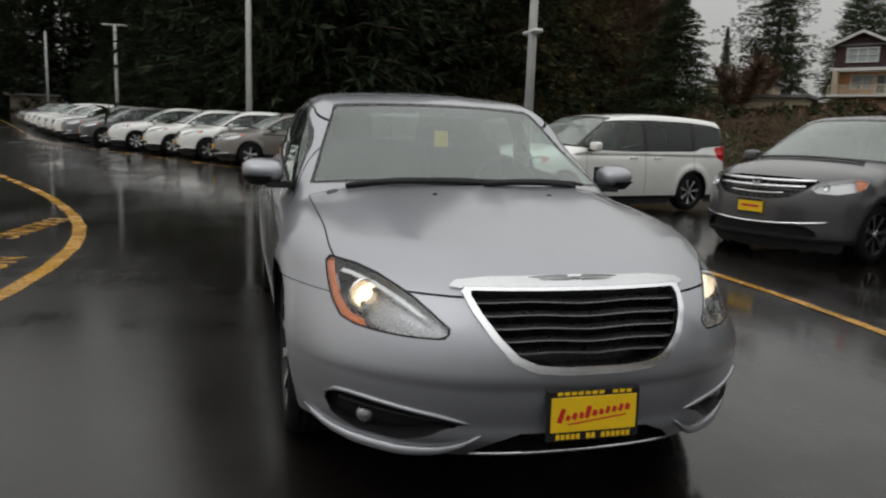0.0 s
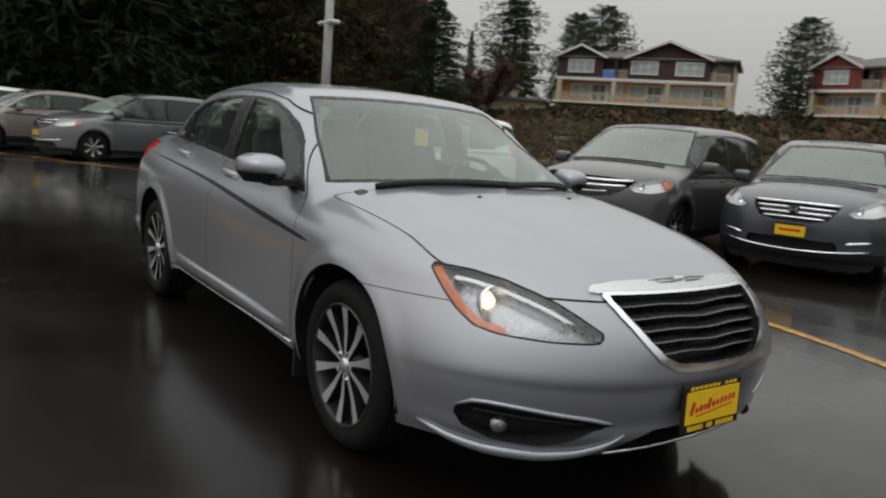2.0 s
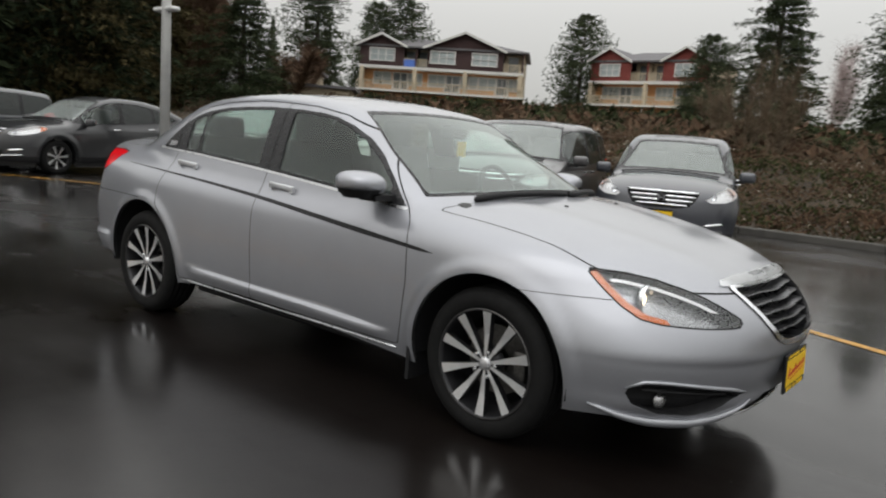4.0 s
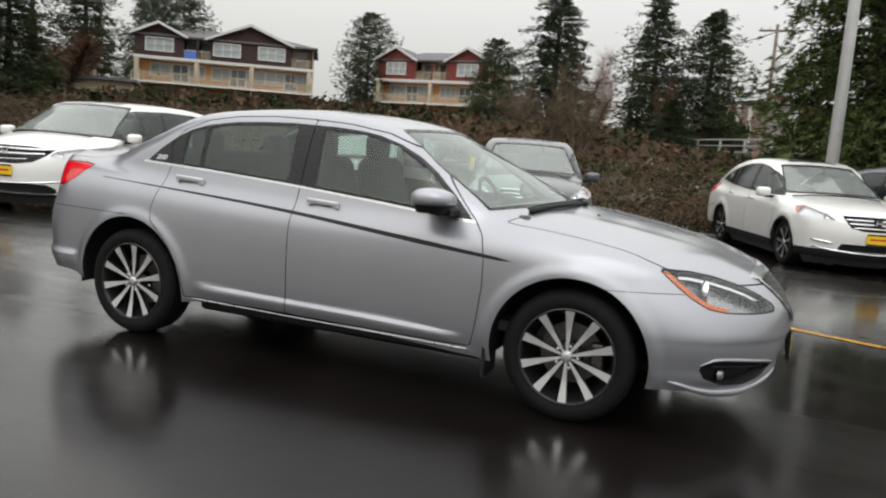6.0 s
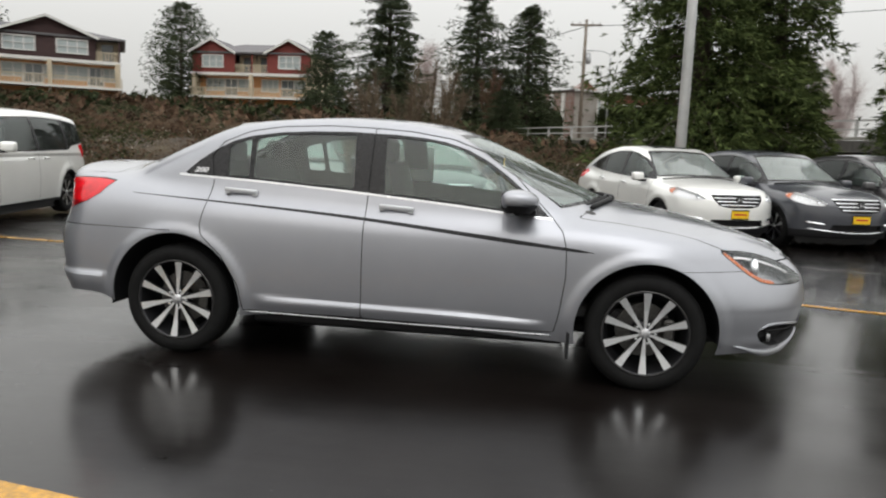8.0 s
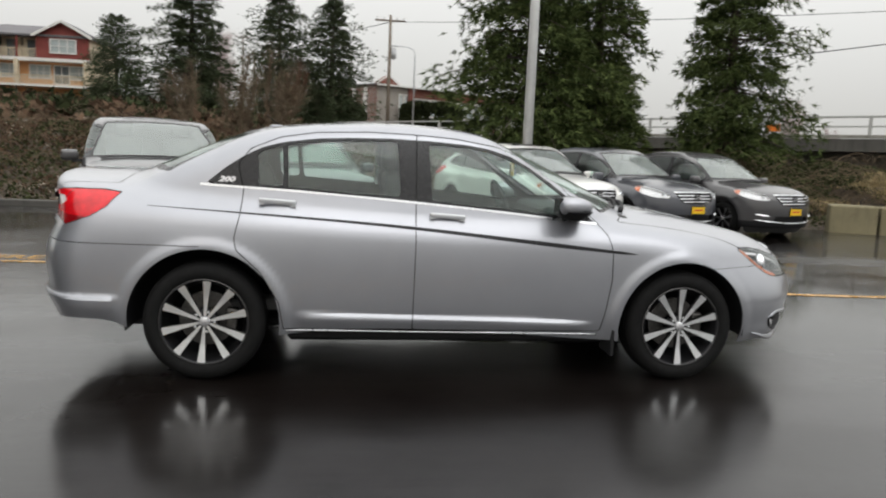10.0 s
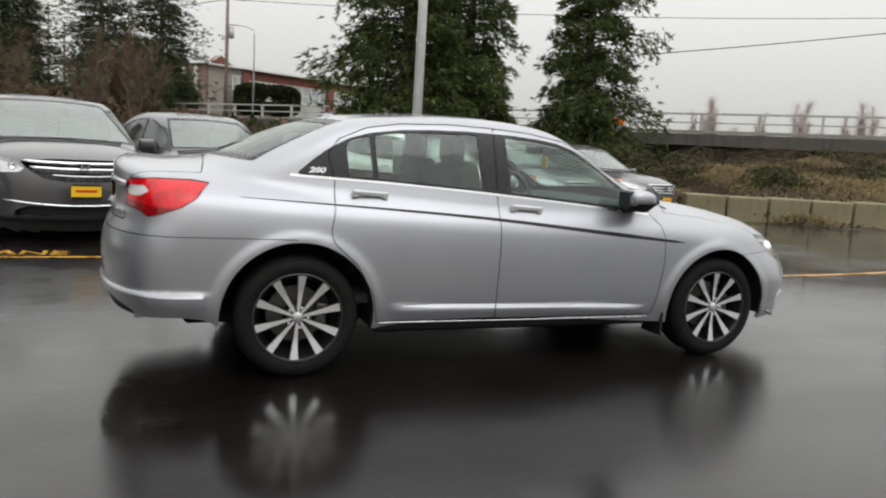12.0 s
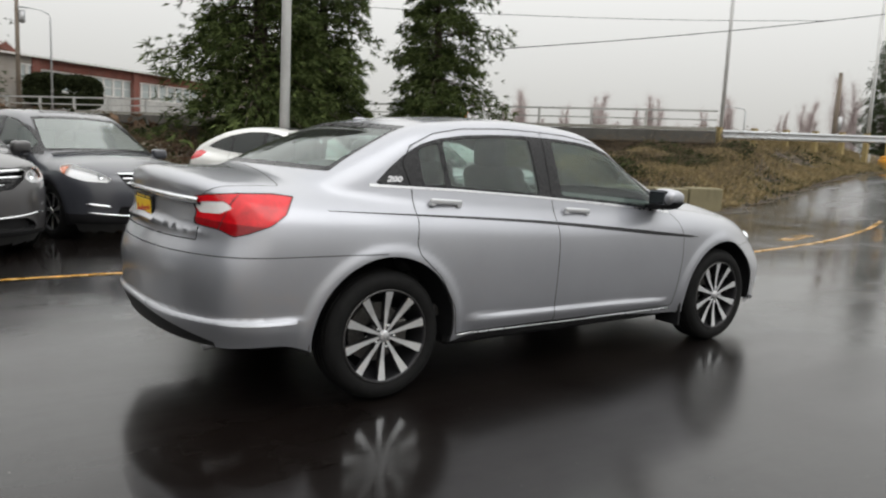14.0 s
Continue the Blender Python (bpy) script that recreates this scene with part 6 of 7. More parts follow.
def street_lamp(x, y, z, h, turn):
    t = thing("street_lamp", pose(x, y, z, 0, 0, turn), "slim grey street lamp with a curved arm", "street lamp")
    raw("post", *tube_data([(0, 0, 0), (0, 0, h * 0.93), (0.1, 0, h * 0.975), (0.6, 0, h), (1.4, 0, h + 0.06)], [0.075, 0.055, 0.045, 0.035, 0.03], 8), GALV, t, smooth=True)
    b = bmesh.new()
    add_box(b, (1.65, 0, h + 0.04), (0.6, 0.2, 0.1), None, 0.04)
    part("lamp_head", b, GALV, t)


street_lamp(4.7, 54.8, 1.5, 7.9, 180)
street_lamp(45.6, 27.7, 1.2, 4.0, 150)


def cable(a, b, sag, name="overhead_cable", r=0.018):
    a, b = Vector(a), Vector(b)
    pts = [a.lerp(b, k / 24) - Vector((0, 0, sag * 4 * (k / 24) * (1 - k / 24))) for k in range(25)]
    return tagged(raw(name, *tube_data(pts, r, 5), TRIM, smooth=True), "thin black overhead cable", "cable", kind="structure")


cable((13.0, 20.0, 4.9), (33.0, 13.0, 8.3), 0.15)
cable((2.7, 55.1, 11.3), (60.0, 30.0, 13.5), 0.8, r=0.022)
cable((2.7, 55.1, 11.3), (-17.0, 119.0, 18.0), 0.8, r=0.03)


# low wall of concrete blocks at the foot of the bank
def block_wall():
    w = thing("block_wall", None, "low mossy wall of large concrete blocks", "wall", kind="structure")
    a, b = Vector((10.3, 10.55, 0)), Vector((14.8, 8.3, 0))
    n, L = 5, (b - a).length
    ang = math.degrees(math.atan2(b.y - a.y, b.x - a.x))
    for k in range(n):
        c = a.lerp(b, (k + 0.5) / n)
        bm = bmesh.new()
        add_box(bm, (0, 0, 0.31), (L / n - 0.04, 0.55, 0.70 - 0.03 * (k % 2)), None, 0.04, 2)
        ob = part("block", bm, MOSSY, w)
        ob.matrix_basis = pose(c.x, c.y, -0.04 + float(level(c.x, edge_y(c.x) - 0.3)), 0, 0, ang + (0.6 if k % 2 else -0.5))
    return w


block_wall()


def kerb_stones():
    k_ = thing("kerb", None, "low concrete kerb between asphalt and bank", "kerb", kind="structure")
    xs = np.linspace(-26, 8.6, 15)
    for x0, x1 in zip(xs[:-1], xs[1:]):
        bm = bmesh.new()
        add_box(bm, ((x0 + x1) / 2, 11.05, 0.0), (x1 - x0 - 0.02, 0.16, 0.26), None, 0.02)
        ob = part("kerb_stone", bm, DARK_CONCRETE, k_)
        ob.location.z = float(level((x0 + x1) / 2, 11.0))


kerb_stones()


def bridge():
    """Road deck on a beam, with a railing of posts and two bars."""
    b = thing("road_bridge", None, "concrete road bridge with a pale railing", "bridge", kind="structure")
    A, B = Vector((-26.0, 72.0, 2.0)), Vector((20.6, 12.6, 1.92))
    d = (B - A).normalized()
    ang = math.degrees(math.atan2(d.y, d.x))
    L = (B - A).length
    m = pose(A.x, A.y, 1.78, 0, -0.46, ang)
    # the deck lies to the far side of its railing
    raw("deck", *moved(box_data((L / 2, 3.4, -0.22), (L, 7.4, 0.42)), m), DARK_CONCRETE, b)
    raw("kerb_beam", *moved(box_data((L / 2, -0.1, 0.07), (L, 0.42, 0.10)), m), CONCRETE, b)
    # deck, girder and abutment are coloured dark for the shade beneath the deck
    raw("girder", *moved(box_data((L / 2, 0.9, -0.78), (L - 4, 0.4, 0.62)), m), DARK_CONCRETE, b)
    raw("lower_wall", *moved(box_data((L / 2 - 4, -0.6, -1.28), (L - 10, 0.3, 0.32)), m), PALE_CONCRETE, b)
    raw("abutment", *moved(box_data((L / 2 - 4, 0.4, -2.3), (L - 10, 0.5, 2.0)), m), DARK_CONCRETE, b)
    r = thing("railing")
    r.parent = b
    for z, hgt in ((0.72, 0.07), (0.40, 0.05)):
        raw("rail_bar", *moved(box_data((L / 2, -0.1, z), (L, 0.08, hgt)), m), PALE_CONCRETE, r)
    for k in range(int(L / 2.0)):
        raw("rail_post", *moved(box_data((1.0 + 2.0 * k, -0.1, 0.40), (0.09, 0.1, 0.72)), m), PALE_CONCRETE, r)
    raw("warning_sheet", *moved(box_data((L - 9.6, -0.2, 0.36), (0.5, 0.03, 0.26)), m), ORANGE, b, "small orange sheet on the railing")


bridge()


def guard_rail():
    g = thing("guard_rail", None, "steel guard rail on worn timber posts", "guard rail", kind="structure")
    A, B = Vector((21.0, 12.75)), Vector((49.0, 13.3))
    n = 13
    vs, fs = [], []
    prof = [(0.0, -0.16), (0.05, -0.10), (0.0, -0.04), (0.0, 0.04), (0.05, 0.10), (0.0, 0.16)]
    for k in range(21):
        p = A.lerp(B, k / 20)
        for o, z in prof:
            vs.append((p.x + 0.3 * o, p.y - o - 0.14, 2.30 + 0.85 * k / 20 + z))
    for k in range(20):
        for j in range(5):
            a = k * 6 + j
            fs.append((a, a + 1, a + 7, a + 6))
    ob = raw("rail", vs, fs, GALV, g)
    mod = ob.modifiers.new("thick", "SOLIDIFY")
    mod.thickness = 0.01
    for k in range(n):
        p = A.lerp(B, k / (n - 1))
        zb = float(level(p.x, p.y)) - 0.1
        zt = 2.56 + 0.85 * k / (n - 1)
        raw("post", *box_data((p.x, p.y, (zb + zt) / 2), (0.2, 0.2, zt - zb)), POST, g)


guard_rail()
b = bmesh.new()
add_box(b, (0, 0, 0.3), (0.45, 0.5, 0.6), None, 0.06, 2)
add_box(b, (0, 0, 0.66), (0.34, 0.36, 0.12), None, 0.03, 1)
bar_ = part("traffic_barrel", b, BARRIER, None, "", True)
bar_.location = (33.9, 12.6, float(level(33.9, 12.6)) - 0.02)
tagged(bar_, "yellow plastic traffic barrel by the guard rail", "traffic barrel")


# ---- houses ----
def window_unit(parent, x, y, z, w, h, cols, pane, rows=2):
    """Framed window in a wall that faces -y; x, z its lower middle."""
    t = thing("window", pose(x, y, z))
    t.parent = parent
    f = joined(box_data((0, -0.05, -0.06), (w + 0.24, 0.12, 0.12)), box_data((0, -0.05, h + 0.06), (w + 0.24, 0.12, 0.12)), box_data((-w / 2 - 0.06, -0.05, h / 2), (0.12, 0.12, h)), box_data((w / 2 + 0.06, -0.05, h / 2), (0.12, 0.12, h)), *[box_data((-w / 2 + w * k / cols, -0.04, h / 2), (0.09, 0.08, h)) for k in range(1, cols)], *[box_data((0, -0.035, h * k / rows), (w, 0.06, 0.06)) for k in range(1, rows)])
    raw("window_frame", *f, WHITE_TRIM, t)
    for k in range(cols):
        raw("pane", *box_data((-w / 2 + w * (k + 0.5) / cols, 0.03, h / 2), (w / cols, 0.02, h)), pane, t)
    return t


def wall_with(parent, name, x0, x1, z0, z1, y, mat, holes, th=0.2):
    """A wall facing -y, with openings (x0, x1, z0, z1) through it."""
    xs = sorted({x0, x1, *[h[0] for h in holes], *[h[1] for h in holes]})
    zs = sorted({z0, z1, *[h[2] for h in holes], *[h[3] for h in holes]})
    boxes = []
    for a, b_ in zip(xs[:-1], xs[1:]):
        for c, d in zip(zs[:-1], zs[1:]):
            mx, mz = (a + b_) / 2, (c + d) / 2
            if not any(h[0] < mx < h[1] and h[2] < mz < h[3] for h in holes):
                boxes.append(box_data((mx, y + th / 2, mz), (b_ - a, th, d - c)))
    ob = raw(name, *joined(*boxes), mat, parent)
    w = bmesh.new()
    w.from_mesh(ob.data)
    bmesh.ops.remove_doubles(w, verts=w.verts, dist=0.001)
    w.to_mesh(ob.data)
    w.free()
    return ob


def gable(parent, x0, x1, z, rise, y0, y1, wall_mat, over=0.5):
    """A roof ridge that runs back from the front, with its triangle of wall and white barge boards."""
    xm = (x0 + x1) / 2
    raw("gable_wall", [(x0, y0, z), (x1, y0, z), (xm, y0, z + rise), (x0, y0 + 0.2, z), (x1, y0 + 0.2, z), (xm, y0 + 0.2, z + rise)], [(0, 1, 2), (3, 5, 4), (0, 3, 4, 1), (1, 4, 5, 2), (2, 5, 3, 0)], wall_mat, parent)
    sl = rise / (xm - x0)
    e = over
    for s in (-1, 1):
        xe = xm + s * ((x1 - x0) / 2 + e)
        ze = z - sl * e
        vs = [(xe, y0 - e, ze), (xm, y0 - e, z + rise), (xm, y1, z + rise), (xe, y1, ze)]
        raw("roof", vs + [(a, b_, c + 0.16) for a, b_, c in vs], [(0, 1, 2, 3), (4, 7, 6, 5), (0, 4, 5, 1), (1, 5, 6, 2), (2, 6, 7, 3), (3, 7, 4, 0)], ROOFING, parent)
        raw("barge_board", [(xe, y0 - e - 0.06, ze - 0.1), (xm, y0 - e - 0.06, z + rise - 0.1), (xm, y0 - e - 0.06, z + rise + 0.2), (xe, y0 - e - 0.06, ze + 0.2), (xe, y0 - e, ze - 0.1), (xm, y0 - e, z + rise - 0.1), (xm, y0 - e, z + rise + 0.2), (xe, y0 - e, ze + 0.2)], [(0, 1, 2, 3), (4, 7, 6, 5), (0, 4, 5, 1), (3, 2, 6, 7), (0, 3, 7, 4)], WHITE_TRIM, parent)


def hip(parent, x0, x1, y0, y1, z, rise, e=0.5):
    x0, x1, y0, y1 = x0 - e, x1 + e, y0 - e, y1 + e
    i = (y1 - y0) / 2
    vs = [(x0, y0, z), (x1, y0, z), (x1, y1, z), (x0, y1, z), (x0 + i, y0 + i, z + rise), (x1 - i, y0 + i, z + rise)]
    raw("roof", vs + [(a, b_, z - 0.2) for a, b_, c in vs[:4]], [(0, 1, 5, 4), (1, 2, 5), (2, 3, 4, 5), (3, 0, 4), (0, 6, 7, 1), (1, 7, 8, 2), (2, 8, 9, 3), (3, 9, 6, 0), (6, 9, 8, 7)], ROOFING, parent)


def balustrade(parent, x0, x1, y, z, mat=None):
    mat = mat or WHITE_TRIM
    raw("handrail", *box_data(((x0 + x1) / 2, y, z + 1.0), (x1 - x0, 0.1, 0.1)), mat, parent)
    n = max(2, int((x1 - x0) / 0.28))
    for k in range(n + 1):
        raw("baluster", *box_data((x0 + (x1 - x0) * k / n, y, z + 0.5), (0.1, 0.05, 1.0)), mat, parent)


def townhouse(m, wall, label, gables, width, wins, balconies, low_wins, pane, columns):
    """Two storeys over a deck: coloured upper walls with gables, orange lower walls, white trim."""
    h = thing("townhouse", m, label, "house")
    D, F1, F2, TOPZ = 10.0, 0.0, 2.85, 5.55
    lows = [(x - w / 2, x + w / 2, 0.3 if dr else 0.85, 2.25) for x, w, dr in low_wins]
    wall_with(h, "lower_wall", 0, width, F1 - 2.5, F2, 1.6, CEDAR_WALL, lows)
    for x, w, dr in low_wins:
        window_unit(h, x, 1.65, 0.3 if dr else 0.85, w, 1.95 if dr else 1.4, 2 if w < 2.2 else 3, PANE if dr else pane, 2)
    ups = [(x - w / 2, x + w / 2, 3.65, 5.05) for x, w in wins]
    open_ = [(a, b_, F2 + 0.15, TOPZ - 0.2) for a, b_ in balconies]
    wall_with(h, "upper_wall", 0, width, F2, TOPZ, 0.0, wall, ups + open_)
    for x, w in wins:
        window_unit(h, x, 0.0, 3.65, w, 1.4, 3, pane, 2)
    for a, b_ in balconies:
        bl = thing("balcony")
        bl.parent = h
        raw("back_wall", *box_data(((a + b_) / 2, 1.7, (F2 + TOPZ) / 2), (b_ - a, 0.15, TOPZ - F2)), CREAM, bl)
        raw("floor", *box_data(((a + b_) / 2, 0.9, F2 + 0.05), (b_ - a, 1.7, 0.12)), WHITE_TRIM, bl)
        balustrade(bl, a, b_, 0.08, F2 + 0.1, CREAM)
        raw("door", *box_data(((a + b_) / 2, 1.6, F2 + 1.15), (1.1, 0.06, 2.1)), PANE, bl)
    raw("side_wall", *joined(box_data((0.1, D / 2 + 0.1, 1.5), (0.2, D - 0.2, 8.1)), box_data((width - 0.1, D / 2 + 0.1, 1.5), (0.2, D - 0.2, 8.1))), CREAM, h)
    raw("back_wall", *box_data((width / 2, D, 1.5), (width - 0.4, 0.2, 8.1)), CREAM, h)
    raw("floor_band", *box_data((width / 2, -0.08, F2 - 0.05), (width + 0.2, 0.2, 0.34)), WHITE_TRIM, h)
    raw("soffit", *box_data((width / 2, 0.85, F2 - 0.1), (width, 1.6, 0.2)), WHITE_TRIM, h)
    dk = thing("deck")
    dk.parent = h
    raw("deck_floor", *box_data((width / 2, 0.5, -0.12), (width + 0.4, 2.4, 0.24)), WHITE_TRIM, dk)
    balustrade(dk, -0.1, width + 0.1, -0.6, 0.0, CREAM)
    for x in columns:
        raw("column", *box_data((x, -0.15, 1.35), (0.42, 0.42, 2.75)), CREAM, h)
        raw("deck_post", *box_data((x, -0.4, -1.4), (0.25, 0.25, 2.4)), TIMBER, h)
    hip(h, 0, width, 0.3, D, TOPZ, 1.6)
    for x0, x1, rise in gables:
        gable(h, x0, x1, TOPZ, rise, -0.02, 5.2, wall)
    return h


def facing(x, y, z, turn, wide, tall):
    return pose(x, y, z, 0, 0, turn) @ Matrix.Diagonal((wide, wide, tall, 1))


h1 = townhouse(facing(-59.4, 57.1, 6.2, 31.7, 1.02, 0.885), BROWN_WALL, "brown and orange two-storey townhouse with white trim", [(0.0, 4.9, 1.3), (7.6, 15.8, 1.9)], 18.2, [(2.5, 2.6), (9.3, 2.6), (13.9, 2.6)], [(4.95, 6.2), (6.45, 7.6), (16.0, 18.0)], [(2.3, 1.9, False), (4.4, 1.6, True), (6.0, 1.6, False), (8.6, 1.9, False), (10.3, 1.6, True), (12.2, 1.8, False), (14.3, 1.9, False), (15.9, 1.3, True), (17.2, 1.5, False)], PALE_PANE, (0.3, 6.3, 11.9, 17.9))
h2 = townhouse(facing(-42.2, 79.6, 6.64, -0.6, 0.91, 0.924), RED_WALL, "red and orange two-storey townhouse with white trim", [(0.0, 5.6, 1.5), (10.4, 16.0, 1.5)], 16.0, [(2.8, 2.7), (13.2, 2.7)], [(5.8, 8.0), (8.2, 10.2)], [(2.4, 2.4, False), (4.6, 1.6, True), (6.6, 2.0, False), (10.0, 2.2, False), (12.4, 1.6, True), (14.3, 2.0, False)], PALE_PANE, (0.3, 8.1, 15.7))
cl = raw("hung_cloth", *box_data((0, 0, 0), (1.2, 0.04, 0.9)), BLUE_CLOTH)
cl.matrix_basis = h1.matrix_basis @ pose(5.6, -0.02, 3.45)
tagged(cl, "blue cloth hung over a balcony rail", "cloth")

# low shed roofs below the houses
def shed(x, y, z, w, d, turn, label, mat=None):
    s = thing("shed", pose(x, y, z, 0, 0, turn), label, "shed")
    raw("wall", *box_data((0, 0, 0.4), (w, d, 2.4)), mat or CREAM, s)
    raw("roof", *box_data((0, 0, 1.7), (w + 0.8, d + 0.8, 0.2)), ROOFING, s)


shed(-43.0, 35.0, 2.7, 8.0, 4.0, 42, "low outbuilding with a grey flat roof")
shed(-83.4, -21.5, 1.75, 2.0, 4.4, 0, "low brown timber outbuilding at the far end of the lot", TIMBER)
shed(-49.0, 39.0, 4.2, 5.0, 4.0, 42, "low outbuilding with a grey flat roof")


def school():
    """Long brick building with pale window bands, a pediment and a flat roof."""
    s = thing("brick_building", pose(2.6, 75.2, 2.4, 0, 0, 33), "long red brick building with pale windows and flat roof", "building")
    W, D, Ht, J = 40.0, 14.0, 5.75, 4.6
    holes = [(3.0 + 0.75 * k, 3.5 + 0.75 * k, 2.4, 4.9) for k in range(2)] + [(J + 0.4 + 1.35 * k, J + 1.6 + 1.35 * k, 2.9, 4.6) for k in range(25)]
    wall_with(s, "front_wall", 0, J, 0, Ht, 0, BRICK, [h for h in holes if h[1] < J])
    wall_with(s, "wing_wall", J, W, 0, 4.75, 0.3, PALE_CONCRETE, [h for h in holes if h[0] > J])
    raw("brick_band", *box_data((J + (W - J) / 2, 0.4, 5.25), (W - J, 0.4, 1.0)), BRICK, s)
    for a, b_, c, d in holes:
        window_unit(s, (a + b_) / 2, 0.08 if b_ < J else 0.38, c, b_ - a - 0.1, d - c, 1, PALE_PANE, 2)
    for x in (J - 0.3, 17.0, 29.0):
        raw("brick_pier", *box_data((x + 0.3, 0.1, Ht / 2), (0.9, 0.5, Ht)), BRICK, s)
    raw("roof", *box_data((W / 2, D / 2, Ht + 0.06), (W + 0.5, D + 0.8, 0.12)), ROOFING, s)
    raw("fascia", *box_data((W / 2, -0.42, Ht + 0.02), (W + 0.6, 0.1, 0.16)), WHITE_TRIM, s)
    raw("end_wall", *joined(box_data((0.15, D / 2, Ht / 2), (0.3, D - 0.6, Ht)), box_data((W - 0.15, D / 2, Ht / 2), (0.3, D - 0.6, Ht)), box_data((W / 2, D - 0.15, Ht / 2), (W - 0.6, 0.3, Ht))), BRICK, s)
    for y in (2.0, 4.2, 6.4, 8.6):
        raw("pale_pilaster", *box_data((-0.08, y, Ht / 2), (0.16, 0.5, Ht - 0.4)), WHITE_TRIM, s)
    raw("pediment", [(-0.2, -0.3, Ht), (2.8, -0.3, Ht), (1.3, -0.3, Ht + 1.0), (-0.2, 0.6, Ht), (2.8, 0.6, Ht), (1.3, 0.6, Ht + 1.0)], [(0, 1, 2), (3, 5, 4), (1, 4, 5, 2), (2, 5, 3, 0), (0, 3, 4, 1)], BRICK, s)
    for sx in (-1, 1):
        raw("pediment_trim", [(1.3 + sx * 1.6, -0.36, Ht - 0.02), (1.3, -0.36, Ht + 1.0), (1.3, -0.36, Ht + 1.16), (1.3 + sx * 1.6, -0.36, Ht + 0.14)], [(0, 1, 2, 3) if sx < 0 else (3, 2, 1, 0)], WHITE_TRIM, s)


school()


def hedge(name, x, y, z, sx, sy, sz, seed, label):
    rng = np.random.default_rng(seed)
    n = int(2600 * sx * sy * sz / 10) + 900
    u = rng.normal(0, 1, (n, 3))
    u /= np.linalg.norm(u, axis=1, keepdims=True)
    u = np.sign(u) * np.abs(u) ** 0.55
    C = u * rng.uniform(0.75, 1.02, (n, 1)) * np.array([sx, sy, sz]) / 2 * np.array([1, 1, 1]) + np.array([x, y, z + sz / 2])
    V, F = fans(rng, C, u + rng.normal(0, 0.5, u.shape), np.full(n, 0.35), 3, 0.7, 0.35)
    return tagged(mesh_from(name, V, F, HEDGE), label, "hedge", kind="stuff")
# ---- trees and bank planting ----
def mesh_from(name, V, F, material, parent=None, label=""):
    """Triangles or quads from arrays, quickly."""
    me = bpy.data.meshes.new(name)
    k = F.shape[1]
    me.vertices.add(len(V))
    me.vertices.foreach_set("co", np.asarray(V, np.float32).ravel())
    me.loops.add(F.size)
    me.loops.foreach_set("vertex_index", F.astype(np.int32).ravel())
    me.polygons.add(len(F))
    me.polygons.foreach_set("loop_start", np.arange(0, F.size, k, dtype=np.int32))
    me.update(calc_edges=True)
    return finish(name, me, material, parent, label, smooth=False)


def fans(rng, C, D, size, blades=6, flat=0.55, wide=0.075):
    """At each centre a spray of narrow blades that points along D."""
    n = len(C)
    V, F = [], []
    D = D / np.maximum(np.linalg.norm(D, axis=1, keepdims=True), 1e-6)
    for b in range(blades):
        r = rng.normal(0, flat, (n, 3))
        d = D + r
        d /= np.linalg.norm(d, axis=1, keepdims=True)
        s = np.cross(d, rng.normal(0, 1, (n, 3)))
        s /= np.maximum(np.linalg.norm(s, axis=1, keepdims=True), 1e-6)
        L = size[:, None] * rng.uniform(0.6, 1.25, (n, 1))
        p0 = C - d * L * 0.25
        V.append(np.stack([p0, C + d * L * 0.3 + s * L * wide, C + d * L, C + d * L * 0.3 - s * L * wide], 1).reshape(-1, 3))
        F.append(np.arange(n * 4).reshape(-1, 4) + b * n * 4)
    return np.concatenate(V), np.concatenate(F)


